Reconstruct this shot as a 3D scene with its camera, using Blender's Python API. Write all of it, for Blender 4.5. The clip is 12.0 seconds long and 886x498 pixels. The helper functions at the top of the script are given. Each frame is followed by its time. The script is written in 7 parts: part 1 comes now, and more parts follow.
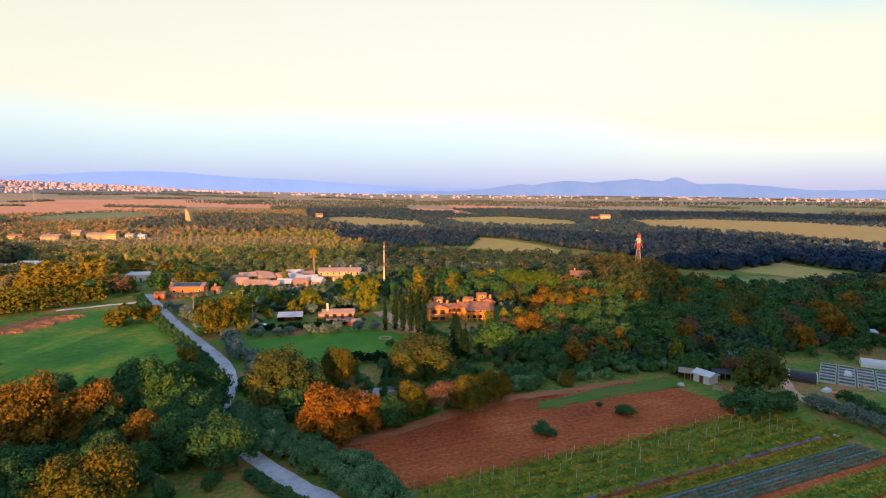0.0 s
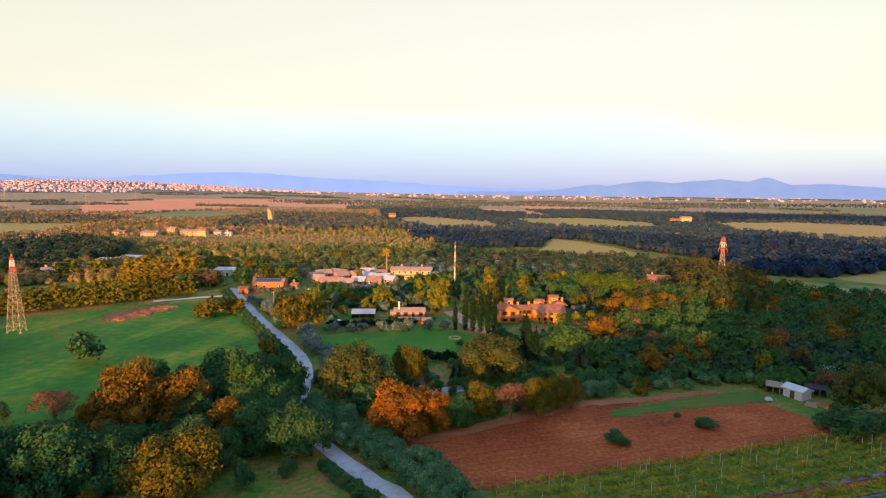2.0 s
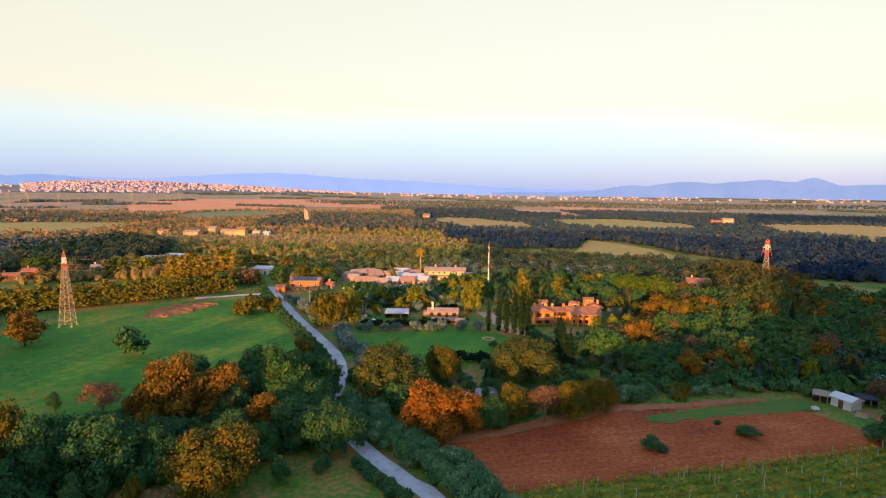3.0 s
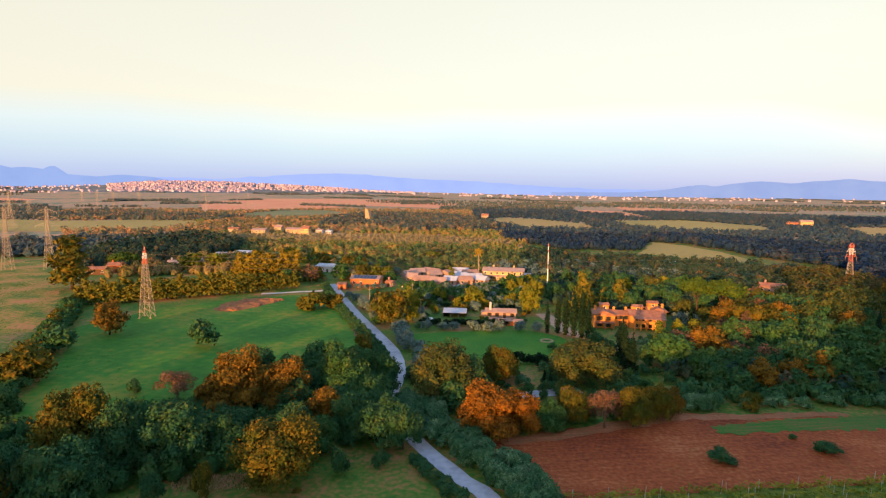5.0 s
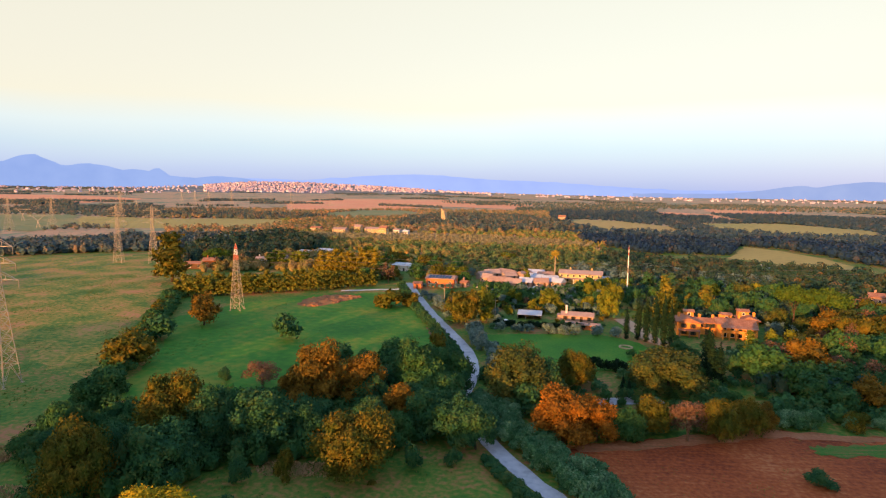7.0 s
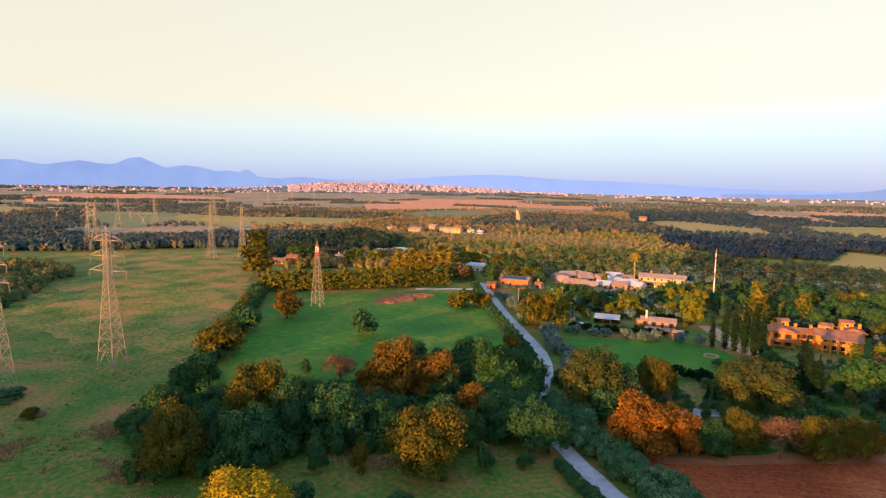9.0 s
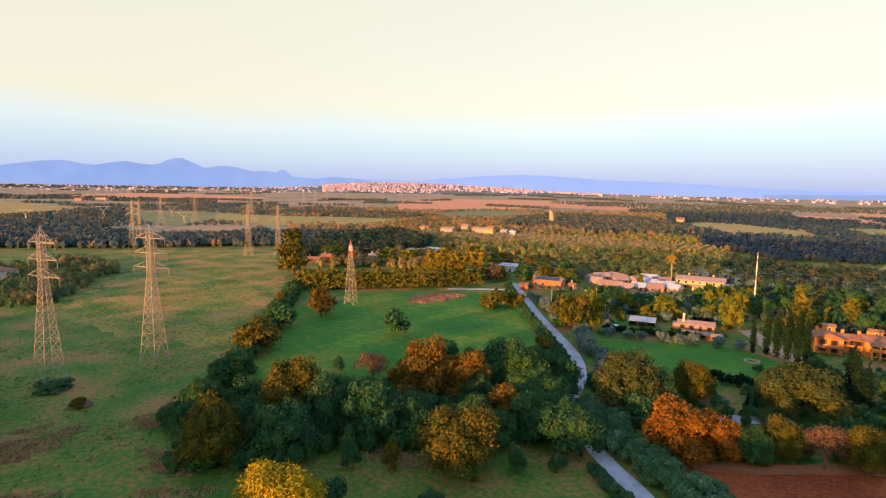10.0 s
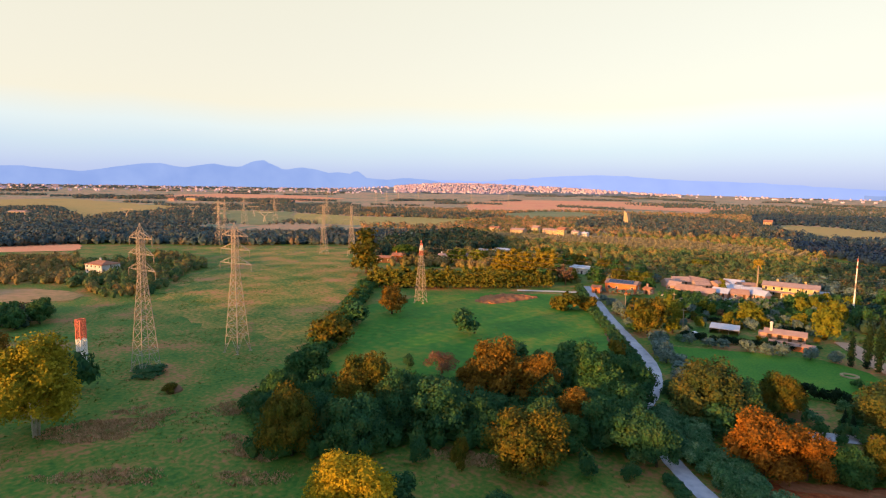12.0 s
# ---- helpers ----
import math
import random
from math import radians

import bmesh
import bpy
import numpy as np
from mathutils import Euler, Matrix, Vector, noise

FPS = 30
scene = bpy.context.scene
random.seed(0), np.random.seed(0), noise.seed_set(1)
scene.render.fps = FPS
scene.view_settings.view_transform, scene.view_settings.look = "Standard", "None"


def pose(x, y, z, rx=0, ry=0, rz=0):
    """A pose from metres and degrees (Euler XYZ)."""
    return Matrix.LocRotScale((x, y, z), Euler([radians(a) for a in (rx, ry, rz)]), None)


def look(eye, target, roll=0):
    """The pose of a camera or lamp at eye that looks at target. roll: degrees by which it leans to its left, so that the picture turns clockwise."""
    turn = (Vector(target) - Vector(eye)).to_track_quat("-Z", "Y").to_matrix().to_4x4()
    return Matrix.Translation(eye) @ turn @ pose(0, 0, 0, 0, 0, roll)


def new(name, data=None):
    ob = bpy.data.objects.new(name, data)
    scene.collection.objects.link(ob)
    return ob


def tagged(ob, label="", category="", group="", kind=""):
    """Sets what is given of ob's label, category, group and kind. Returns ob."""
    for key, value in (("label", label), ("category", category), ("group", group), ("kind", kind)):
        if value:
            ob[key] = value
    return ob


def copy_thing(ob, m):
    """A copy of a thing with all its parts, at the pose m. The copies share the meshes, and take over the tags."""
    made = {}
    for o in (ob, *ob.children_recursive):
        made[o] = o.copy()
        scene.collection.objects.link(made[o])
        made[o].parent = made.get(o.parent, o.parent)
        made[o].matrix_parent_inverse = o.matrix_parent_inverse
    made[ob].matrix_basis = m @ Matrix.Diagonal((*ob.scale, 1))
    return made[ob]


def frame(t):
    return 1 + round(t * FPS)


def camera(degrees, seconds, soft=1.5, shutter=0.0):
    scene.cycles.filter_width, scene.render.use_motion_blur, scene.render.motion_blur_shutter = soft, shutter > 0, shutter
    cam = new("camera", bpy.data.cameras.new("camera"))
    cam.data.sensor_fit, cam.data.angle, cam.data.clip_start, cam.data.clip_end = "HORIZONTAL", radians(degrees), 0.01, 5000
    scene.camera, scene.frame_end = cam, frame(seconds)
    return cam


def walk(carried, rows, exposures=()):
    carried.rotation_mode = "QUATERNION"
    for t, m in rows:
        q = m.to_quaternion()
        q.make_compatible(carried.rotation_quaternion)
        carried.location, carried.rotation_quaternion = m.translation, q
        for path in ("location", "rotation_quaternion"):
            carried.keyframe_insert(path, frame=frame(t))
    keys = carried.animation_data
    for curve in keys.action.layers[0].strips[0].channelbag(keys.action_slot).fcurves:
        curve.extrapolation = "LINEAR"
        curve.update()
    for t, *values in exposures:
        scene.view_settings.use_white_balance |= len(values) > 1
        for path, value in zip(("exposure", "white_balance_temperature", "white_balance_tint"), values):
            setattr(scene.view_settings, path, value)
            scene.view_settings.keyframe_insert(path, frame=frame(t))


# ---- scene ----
cam = camera(77.98, 12.0, soft=1.2)
walk(cam, [
    (0.0, pose(-0.01, 0.01, 49.92, 83.98, -0.40, 0.04)),
    (0.5, pose(-0.04, 0.03, 49.93, 84.01, -0.46, 1.79)),
    (1.0, pose(-0.07, 0.04, 49.93, 83.97, -0.51, 3.76)),
    (1.5, pose(-0.10, 0.05, 49.93, 84.00, -0.50, 5.56)),
    (2.0, pose(-0.13, 0.06, 49.92, 83.97, -0.52, 7.49)),
    (2.5, pose(-0.16, 0.06, 49.92, 83.98, -0.57, 9.30)),
    (3.0, pose(-0.19, 0.05, 49.91, 84.00, -0.57, 11.04)),
    (5.0, pose(-0.33, -0.00, 49.84, 83.94, -0.60, 17.15)),
    (5.5, pose(-0.36, -0.02, 49.82, 83.94, -0.61, 18.99)),
    (6.0, pose(-0.40, -0.05, 49.80, 83.94, -0.64, 21.05)),
    (6.5, pose(-0.44, -0.08, 49.77, 83.95, -0.67, 23.00)),
    (7.0, pose(-0.47, -0.12, 49.74, 83.94, -0.70, 25.03)),
    (9.0, pose(-0.64, -0.31, 49.59, 83.88, -0.75, 32.80)),
    (9.5, pose(-0.68, -0.36, 49.54, 83.85, -0.80, 34.49)),
    (10.0, pose(-0.72, -0.42, 49.49, 83.85, -0.83, 36.19)),
    (10.5, pose(-0.76, -0.49, 49.44, 83.83, -0.87, 37.98)),
    (11.0, pose(-0.81, -0.56, 49.39, 83.82, -0.88, 39.78)),
    (11.5, pose(-0.85, -0.63, 49.33, 83.85, -0.81, 41.59)),
    (12.0, pose(-0.90, -0.71, 49.28, 83.83, -0.82, 43.45)),
], exposures=[(0.0, 0.85), (12.0, 0.85)])

# ---------- light ----------
SUN_AZ, SUN_EL = 172.0, 7.0          # degrees, counter-clockwise from +y; height over the horizon
sun_dir = Vector((-math.sin(radians(SUN_AZ)) * math.cos(radians(SUN_EL)),
                  math.cos(radians(SUN_AZ)) * math.cos(radians(SUN_EL)), math.sin(radians(SUN_EL))))
world = bpy.data.worlds.new("evening_sky")
scene.world = world
world.use_nodes = True
wn, wl = world.node_tree.nodes, world.node_tree.links
wn.clear()
sky = wn.new("ShaderNodeTexSky")
sky.sky_type, sky.sun_disc = "NISHITA", False
sky.sun_elevation, sky.sun_rotation = radians(SUN_EL), radians(-SUN_AZ)
sky.dust_density = 2.0
coord = wn.new("ShaderNodeTexCoord")
sep = wn.new("ShaderNodeSeparateXYZ")
wl.new(coord.outputs["Generated"], sep.inputs[0])
wav = wn.new("ShaderNodeTexNoise")
wav.inputs["Scale"].default_value, wav.inputs["Detail"].default_value = 2.2, 3
wl.new(coord.outputs["Generated"], wav.inputs["Vector"])
sh = wn.new("ShaderNodeMath")
sh.operation, sh.inputs[1].default_value, sh.inputs[2].default_value = "MULTIPLY_ADD", 0.05, -0.025
wl.new(wav.outputs[0], sh.inputs[0])
el = wn.new("ShaderNodeMath")
el.operation = "ADD"
side = wn.new("ShaderNodeMapRange")          # the clear evening arch sits lower towards +x
side.inputs[1].default_value, side.inputs[2].default_value, side.inputs[3].default_value, side.inputs[4].default_value = 0.15, 0.65, 1.0, 1.62
side.interpolation_type = "SMOOTHSTEP"
lift = wn.new("ShaderNodeMath")
lift.operation = "MULTIPLY"
wl.new(sep.outputs[0], side.inputs[0]), wl.new(sep.outputs[2], lift.inputs[0]), wl.new(side.outputs[0], lift.inputs[1])
wl.new(lift.outputs[0], el.inputs[0]), wl.new(sh.outputs[0], el.inputs[1])
ramp = wn.new("ShaderNodeValToRGB")
stops = [(0.0, (0.52, 0.63, 1.06)), (0.035, (0.53, 0.67, 1.05)), (0.07, (0.62, 0.78, 1.0)), (0.105, (0.81, 0.89, 0.96)),
         (0.145, (1.0, 0.885, 0.70)), (0.375, (1.0, 0.92, 0.685)), (0.45, (0.68, 0.83, 0.86)), (0.7, (0.41, 0.59, 0.95)), (1.0, (0.35, 0.54, 0.96))]
while len(ramp.color_ramp.elements) < len(stops):
    ramp.color_ramp.elements.new(0.5)
for e, (p, c) in zip(ramp.color_ramp.elements, stops):
    e.position, e.color = p, (*c, 1)
wl.new(el.outputs[0], ramp.inputs[0])
rosy = wn.new("ShaderNodeMix")               # towards +x the low sky turns from blue to a rosy lilac
rosy.data_type, rosy.blend_type = "RGBA", "MULTIPLY"
rosy.inputs[7].default_value = (1.28, 1.06, 0.98, 1)
low = wn.new("ShaderNodeMapRange")
low.inputs[1].default_value, low.inputs[2].default_value, low.inputs[3].default_value, low.inputs[4].default_value = 0.02, 0.13, 1.0, 0.0
east = wn.new("ShaderNodeMapRange")
east.inputs[1].default_value, east.inputs[2].default_value = -0.05, 0.4
both = wn.new("ShaderNodeMath")
both.operation = "MULTIPLY"
wl.new(sep.outputs[2], low.inputs[0]), wl.new(sep.outputs[0], east.inputs[0])
wl.new(low.outputs[0], both.inputs[0]), wl.new(east.outputs[0], both.inputs[1]), wl.new(both.outputs[0], rosy.inputs[0])
wl.new(ramp.outputs[0], rosy.inputs[6])
bg1, bg2, add, wout = wn.new("ShaderNodeBackground"), wn.new("ShaderNodeBackground"), wn.new("ShaderNodeAddShader"), wn.new("ShaderNodeOutputWorld")
bg1.inputs["Strength"].default_value = 0.05
bg2.inputs["Strength"].default_value = 0.44
wl.new(sky.outputs[0], bg1.inputs[0]), wl.new(rosy.outputs[2], bg2.inputs[0])
wl.new(bg1.outputs[0], add.inputs[0]), wl.new(bg2.outputs[0], add.inputs[1]), wl.new(add.outputs[0], wout.inputs[0])

lamp = bpy.data.lights.new("low_sun", "SUN")
lamp.energy, lamp.angle, lamp.color = 5.0, radians(0.5), (1.0, 0.445, 0.13)
sun = new("low_sun", lamp)
sun.matrix_world = look((0, -100, 200), Vector((0, -100, 200)) - sun_dir)


# ---------- materials ----------
def mat(name, cols, scale=0.3, rough=0.85, bump=0.0, rand="", mix=0.5, fine=9.0, metal=0.0, spec=0.25, wave=None, glow=0.0, vary=0.6):
    """A two-scale noise over the colours; rand: 'object' or 'island' shifts each piece along them."""
    m = bpy.data.materials.new(name)
    m.use_nodes = True
    n, l = m.node_tree.nodes, m.node_tree.links
    b = n["Principled BSDF"]
    b.inputs["Roughness"].default_value, b.inputs["Metallic"].default_value = rough, metal
    b.inputs["Specular IOR Level"].default_value = spec
    geo = n.new("ShaderNodeNewGeometry")
    n1, n2 = n.new("ShaderNodeTexNoise"), n.new("ShaderNodeTexNoise")
    n1.inputs["Scale"].default_value, n2.inputs["Scale"].default_value = scale, scale * fine
    n1.inputs["Detail"].default_value, n2.inputs["Detail"].default_value = 4, 5
    for q in (n1, n2):
        l.new(geo.outputs["Position"], q.inputs["Vector"])
    s = n.new("ShaderNodeMix")
    s.inputs[0].default_value = mix
    l.new(n1.outputs[0], s.inputs[2]), l.new(n2.outputs[0], s.inputs[3])
    fac = s.outputs[0]
    st = n.new("ShaderNodeMapRange")
    st.inputs[1].default_value, st.inputs[2].default_value = 0.37, 0.63
    l.new(fac, st.inputs[0])
    fac = st.outputs[0]
    if rand:
        if rand == "object":
            src = n.new("ShaderNodeObjectInfo").outputs["Random"]
        else:
            src = geo.outputs["Random Per Island"]
        a = n.new("ShaderNodeMix")
        a.inputs[0].default_value = vary
        l.new(fac, a.inputs[2]), l.new(src, a.inputs[3])
        fac = a.outputs[0]
    if wave:
        w = n.new("ShaderNodeTexNoise")
        w.inputs["Scale"].default_value, w.inputs["Detail"].default_value = 1.0, 4
        mp = n.new("ShaderNodeMapping")
        mp.vector_type = "TEXTURE"
        mp.inputs["Rotation"].default_value[2], mp.inputs["Scale"].default_value = radians(wave[0]), (wave[1] * 22, wave[1], 1)
        wr = n.new("ShaderNodeMapRange")
        wr.inputs[1].default_value, wr.inputs[2].default_value = 0.34, 0.66
        l.new(geo.outputs["Position"], mp.inputs[0]), l.new(mp.outputs[0], w.inputs["Vector"]), l.new(w.outputs[0], wr.inputs[0])
        a = n.new("ShaderNodeMix")
        a.inputs[0].default_value = wave[2]
        l.new(fac, a.inputs[2]), l.new(wr.outputs[0], a.inputs[3])
        fac = a.outputs[0]
    r = n.new("ShaderNodeValToRGB")
    while len(r.color_ramp.elements) < len(cols):
        r.color_ramp.elements.new(0.5)
    for i, (e, c) in enumerate(zip(r.color_ramp.elements, cols)):
        e.position, e.color = i / max(1, len(cols) - 1), (*c, 1)
    l.new(fac, r.inputs[0])
    if glow:
        l.new(r.outputs[0], b.inputs["Emission Color"])
        b.inputs["Emission Strength"].default_value = glow
        b.inputs["Base Color"].default_value, b.inputs["Specular IOR Level"].default_value = (0, 0, 0, 1), 0
    else:
        l.new(r.outputs[0], b.inputs["Base Color"])
    if bump:
        bp = n.new("ShaderNodeBump")
        bp.inputs["Strength"].default_value, bp.inputs["Distance"].default_value = bump, 0.3
        l.new(n2.outputs[0], bp.inputs["Height"]), l.new(bp.outputs[0], b.inputs["Normal"])
    return m


GRASS = mat("meadow_grass", [(0.034, 0.115, 0.013), (0.062, 0.155, 0.017), (0.12, 0.165, 0.022), (0.26, 0.17, 0.045), (0.38, 0.15, 0.07)], 0.07, bump=0.45, fine=13, mix=0.46)
CROP_GROUND = mat("yellow_green_crop_bed", [(0.12, 0.18, 0.025), (0.22, 0.24, 0.035), (0.31, 0.28, 0.05)], 0.4, bump=0.8)
BLUE_GROUND = mat("blue_green_crop_bed", [(0.035, 0.09, 0.065), (0.065, 0.12, 0.1), (0.1, 0.145, 0.135)], 0.4, bump=0.8, wave=(-90 - -114, 0.25, 0.6))
GREEN_GROUND = mat("fresh_green_crop_bed", [(0.04, 0.145, 0.016), (0.075, 0.19, 0.02), (0.16, 0.215, 0.03)], 0.4, bump=0.8)
HILL_GRASS = mat("dry_hill_grass", [(0.045, 0.125, 0.014), (0.1, 0.165, 0.02), (0.22, 0.2, 0.032), (0.38, 0.22, 0.055), (0.48, 0.19, 0.09)], 0.06, bump=0.45, fine=11, mix=0.46)
FIELD_GREEN = mat("lush_field_grass", [(0.022, 0.13, 0.01), (0.046, 0.185, 0.013), (0.2, 0.21, 0.022)], 0.035, bump=0.3, fine=10, mix=0.38)
CLOVER = mat("young_clover", [(0.024, 0.10, 0.012), (0.045, 0.15, 0.014), (0.11, 0.13, 0.025), (0.26, 0.11, 0.04)], 0.16, bump=0.7, fine=10, wave=(-90 - -114, 0.5, 0.5))
LAWN = mat("mown_lawn", [(0.024, 0.13, 0.01), (0.046, 0.19, 0.013), (0.11, 0.22, 0.017)], 0.06, bump=0.4, fine=25)
SOIL = mat("ploughed_soil", [(0.15, 0.027, 0.009), (0.27, 0.053, 0.013), (0.38, 0.088, 0.022), (0.48, 0.16, 0.06)], 0.05, bump=0.9, fine=24, mix=0.5, wave=(-90 - -114, 0.8, 0.24))
MARGIN = mat("weedy_trampled_soil", [(0.15, 0.11, 0.04), (0.34, 0.12, 0.05), (0.44, 0.18, 0.09)], 0.16, bump=0.6, fine=9, wave=(-90 - -114, 1.0, 0.4))
DIRT = mat("bare_earth", [(0.14, 0.07, 0.04), (0.22, 0.11, 0.06), (0.28, 0.17, 0.10)], 0.12, bump=0.8)
RED_EARTH = mat("heaped_red_earth", [(0.2, 0.07, 0.03), (0.35, 0.13, 0.05), (0.25, 0.15, 0.05)], 0.2, bump=1.0)
STUBBLE = mat("dry_stubble_field", [(0.34, 0.25, 0.068), (0.42, 0.3, 0.082), (0.29, 0.26, 0.07)], 0.008, fine=14)
TAN = mat("pale_ochre_field", [(0.39, 0.255, 0.075), (0.46, 0.3, 0.09), (0.34, 0.26, 0.08)], 0.01, fine=12)
RUST = mat("rust_brown_field", [(0.7, 0.25, 0.13), (0.78, 0.32, 0.165), (0.64, 0.32, 0.15)], 0.008, fine=12)
FAR_GREEN = mat("far_green_field", [(0.16, 0.19, 0.08), (0.22, 0.22, 0.085), (0.31, 0.23, 0.095)], 0.008, fine=12)
ROAD = mat("pale_gravel_road", [(0.34, 0.33, 0.36), (0.46, 0.44, 0.47), (0.54, 0.51, 0.53)], 0.12, bump=0.2, fine=6)
PATH = mat("dusty_track", [(0.46, 0.27, 0.17), (0.58, 0.37, 0.25)], 0.3, bump=0.5)
PALE_PATH = mat("white_gravel_track", [(0.55, 0.5, 0.42), (0.7, 0.64, 0.55)], 0.3, bump=0.5)
BARK = mat("bark", [(0.05, 0.035, 0.025), (0.12, 0.085, 0.06)], 1.5, bump=0.8)
TWIG = mat("pinkish_brown_twigs", [(0.16, 0.09, 0.05), (0.27, 0.15, 0.085)], 1.5, bump=0.5)
WHITE_BARK = mat("white_bark", [(0.35, 0.32, 0.28), (0.6, 0.56, 0.5)], 1.5, bump=0.5)


def leaf(name, cols, scale=0.35, vary=0.36):
    return mat(name, cols, scale, 0.75, rand="island", mix=0.35, spec=0.05, vary=vary)


DRY_WEEDS = leaf("dry_pinkish_weeds", [(0.20, 0.17, 0.06), (0.38, 0.23, 0.11), (0.52, 0.29, 0.17)])
L_DARK = leaf("dark_oak_leaves", [(0.018, 0.064, 0.034), (0.036, 0.108, 0.04), (0.085, 0.112, 0.032)])
L_GREEN = leaf("green_leaves", [(0.021, 0.072, 0.028), (0.04, 0.11, 0.032), (0.085, 0.112, 0.029)])
L_GOLD = leaf("golden_brown_leaves", [(0.034, 0.062, 0.01), (0.092, 0.086, 0.012), (0.2, 0.118, 0.015)])
L_BROWN = leaf("russet_oak_leaves", [(0.05, 0.052, 0.012), (0.155, 0.09, 0.013), (0.27, 0.132, 0.018)])
L_ORANGE = leaf("orange_autumn_leaves", [(0.09, 0.055, 0.01), (0.22, 0.09, 0.012), (0.34, 0.135, 0.016)])
L_YELLOW = leaf("yellow_leaves", [(0.14, 0.14, 0.01), (0.35, 0.26, 0.014), (0.54, 0.36, 0.02)])
L_OLIVEGOLD = leaf("olive_gold_leaves", [(0.026, 0.055, 0.018), (0.060, 0.078, 0.020), (0.14, 0.108, 0.022)])
L_BIRCH = leaf("golden_birch_leaves", [(0.09, 0.11, 0.012), (0.25, 0.21, 0.016), (0.43, 0.3, 0.02)])
L_LIME = leaf("lime_leaves", [(0.055, 0.09, 0.012), (0.135, 0.15, 0.016), (0.23, 0.185, 0.02)])
L_OLIVE = leaf("grey_olive_leaves", [(0.055, 0.1, 0.095), (0.11, 0.17, 0.15), (0.19, 0.245, 0.2)])
L_CYPRESS = leaf("cypress_leaves", [(0.005, 0.018, 0.011), (0.01, 0.029, 0.015), (0.026, 0.042, 0.015)])
L_PINK = leaf("pinkish_dry_twigs", [(0.085, 0.055, 0.035), (0.15, 0.085, 0.05), (0.2, 0.11, 0.065)])
L_LAUREL = leaf("grey_green_laurel_leaves", [(0.026, 0.09, 0.04), (0.068, 0.165, 0.07), (0.19, 0.285, 0.15)])
L_GOLDHEDGE = leaf("golden_windbreak_leaves", [(0.11, 0.1, 0.012), (0.22, 0.16, 0.014), (0.3, 0.19, 0.018)])
L_WINDBREAK = leaf("olive_brown_windbreak_leaves", [(0.05, 0.085, 0.014), (0.135, 0.13, 0.018), (0.26, 0.17, 0.022)])
L_PINE = leaf("pine_needles", [(0.026, 0.062, 0.012), (0.055, 0.1, 0.014), (0.1, 0.125, 0.018)])
L_WOOD = leaf("mixed_wood_leaves", [(0.01, 0.036, 0.036), (0.022, 0.06, 0.045), (0.05, 0.075, 0.045), (0.17, 0.095, 0.045)], 0.12, 0.25)
# Distance haze is painted into these far leaves as extra blue.
L_FAR = leaf("haze_blue_wood_leaves", [(0.03, 0.066, 0.095), (0.055, 0.1, 0.105), (0.115, 0.125, 0.095), (0.34, 0.19, 0.12)], 0.11, 0.2)
# Lighter, warmer copies of wood and olive leaves: sunlight put into the colour.
L_GROVE = leaf("sun_tinted_mixed_leaves", [(0.05, 0.125, 0.05), (0.12, 0.185, 0.06), (0.27, 0.21, 0.07), (0.42, 0.23, 0.08)], 0.12, 0.2)
L_SUNOLIVE = leaf("sun_tinted_olive_leaves", [(0.17, 0.17, 0.095), (0.28, 0.24, 0.125), (0.4, 0.29, 0.15)], 0.12, 0.3)
L_SCRUBFAR = leaf("far_russet_scrub_leaves", [(0.058, 0.1, 0.08), (0.12, 0.15, 0.09), (0.3, 0.19, 0.1), (0.54, 0.26, 0.125)], 0.08, 0.2)
# Stronger painted haze, for copses and belts towards +x.
L_FARBLUE = leaf("haze_blue_copse_leaves", [(0.015, 0.040, 0.085), (0.026, 0.060, 0.10), (0.05, 0.08, 0.10), (0.13, 0.10, 0.09)], 0.08, 0.2)
# Evening gold on the fronds is painted into their base colour.
L_PALM = leaf("sun_gilded_palm_fronds", [(0.16, 0.14, 0.02), (0.32, 0.23, 0.03), (0.42, 0.28, 0.04)])
# Autumn russet, with low-sun warmth also mixed into the wood colours.
L_RUSSET = leaf("sun_warmed_russet_leaves", [(0.022, 0.05, 0.022), (0.048, 0.066, 0.022), (0.085, 0.072, 0.026), (0.15, 0.088, 0.03)], 0.12, 0.25)
L_MIXED = leaf("mixed_grove_leaves", [(0.032, 0.09, 0.045), (0.068, 0.13, 0.05), (0.15, 0.15, 0.06), (0.3, 0.165, 0.06)], 0.12, 0.25)
# Wood behind the meadow: haze blue mixed into the leaf colour.
L_DISTANT = leaf("haze_green_leaves", [(0.028, 0.066, 0.105), (0.052, 0.1, 0.12), (0.11, 0.13, 0.11), (0.27, 0.17, 0.1)], 0.12, 0.2)
# Valley shade and its blue cast are painted into these leaf colours.
L_VALLEY = leaf("shade_painted_valley_leaves", [(0.008, 0.024, 0.072), (0.013, 0.036, 0.09), (0.024, 0.05, 0.085), (0.085, 0.07, 0.075)], 0.1, 0.2)
L_WARM = leaf("warm_scrub_leaves", [(0.08, 0.11, 0.045), (0.16, 0.155, 0.055), (0.29, 0.19, 0.075), (0.15, 0.18, 0.08)], 0.12, 0.2)

STEEL = mat("galvanised_steel", [(0.30, 0.25, 0.20), (0.42, 0.36, 0.29)], 0.6, 0.6, metal=0.2)
RED_PAINT = mat("red_paint", [(0.52, 0.13, 0.085), (0.60, 0.18, 0.12)], 0.8, 0.5)
WHITE_PAINT = mat("white_paint", [(0.70, 0.68, 0.66), (0.82, 0.8, 0.78)], 0.8, 0.5)
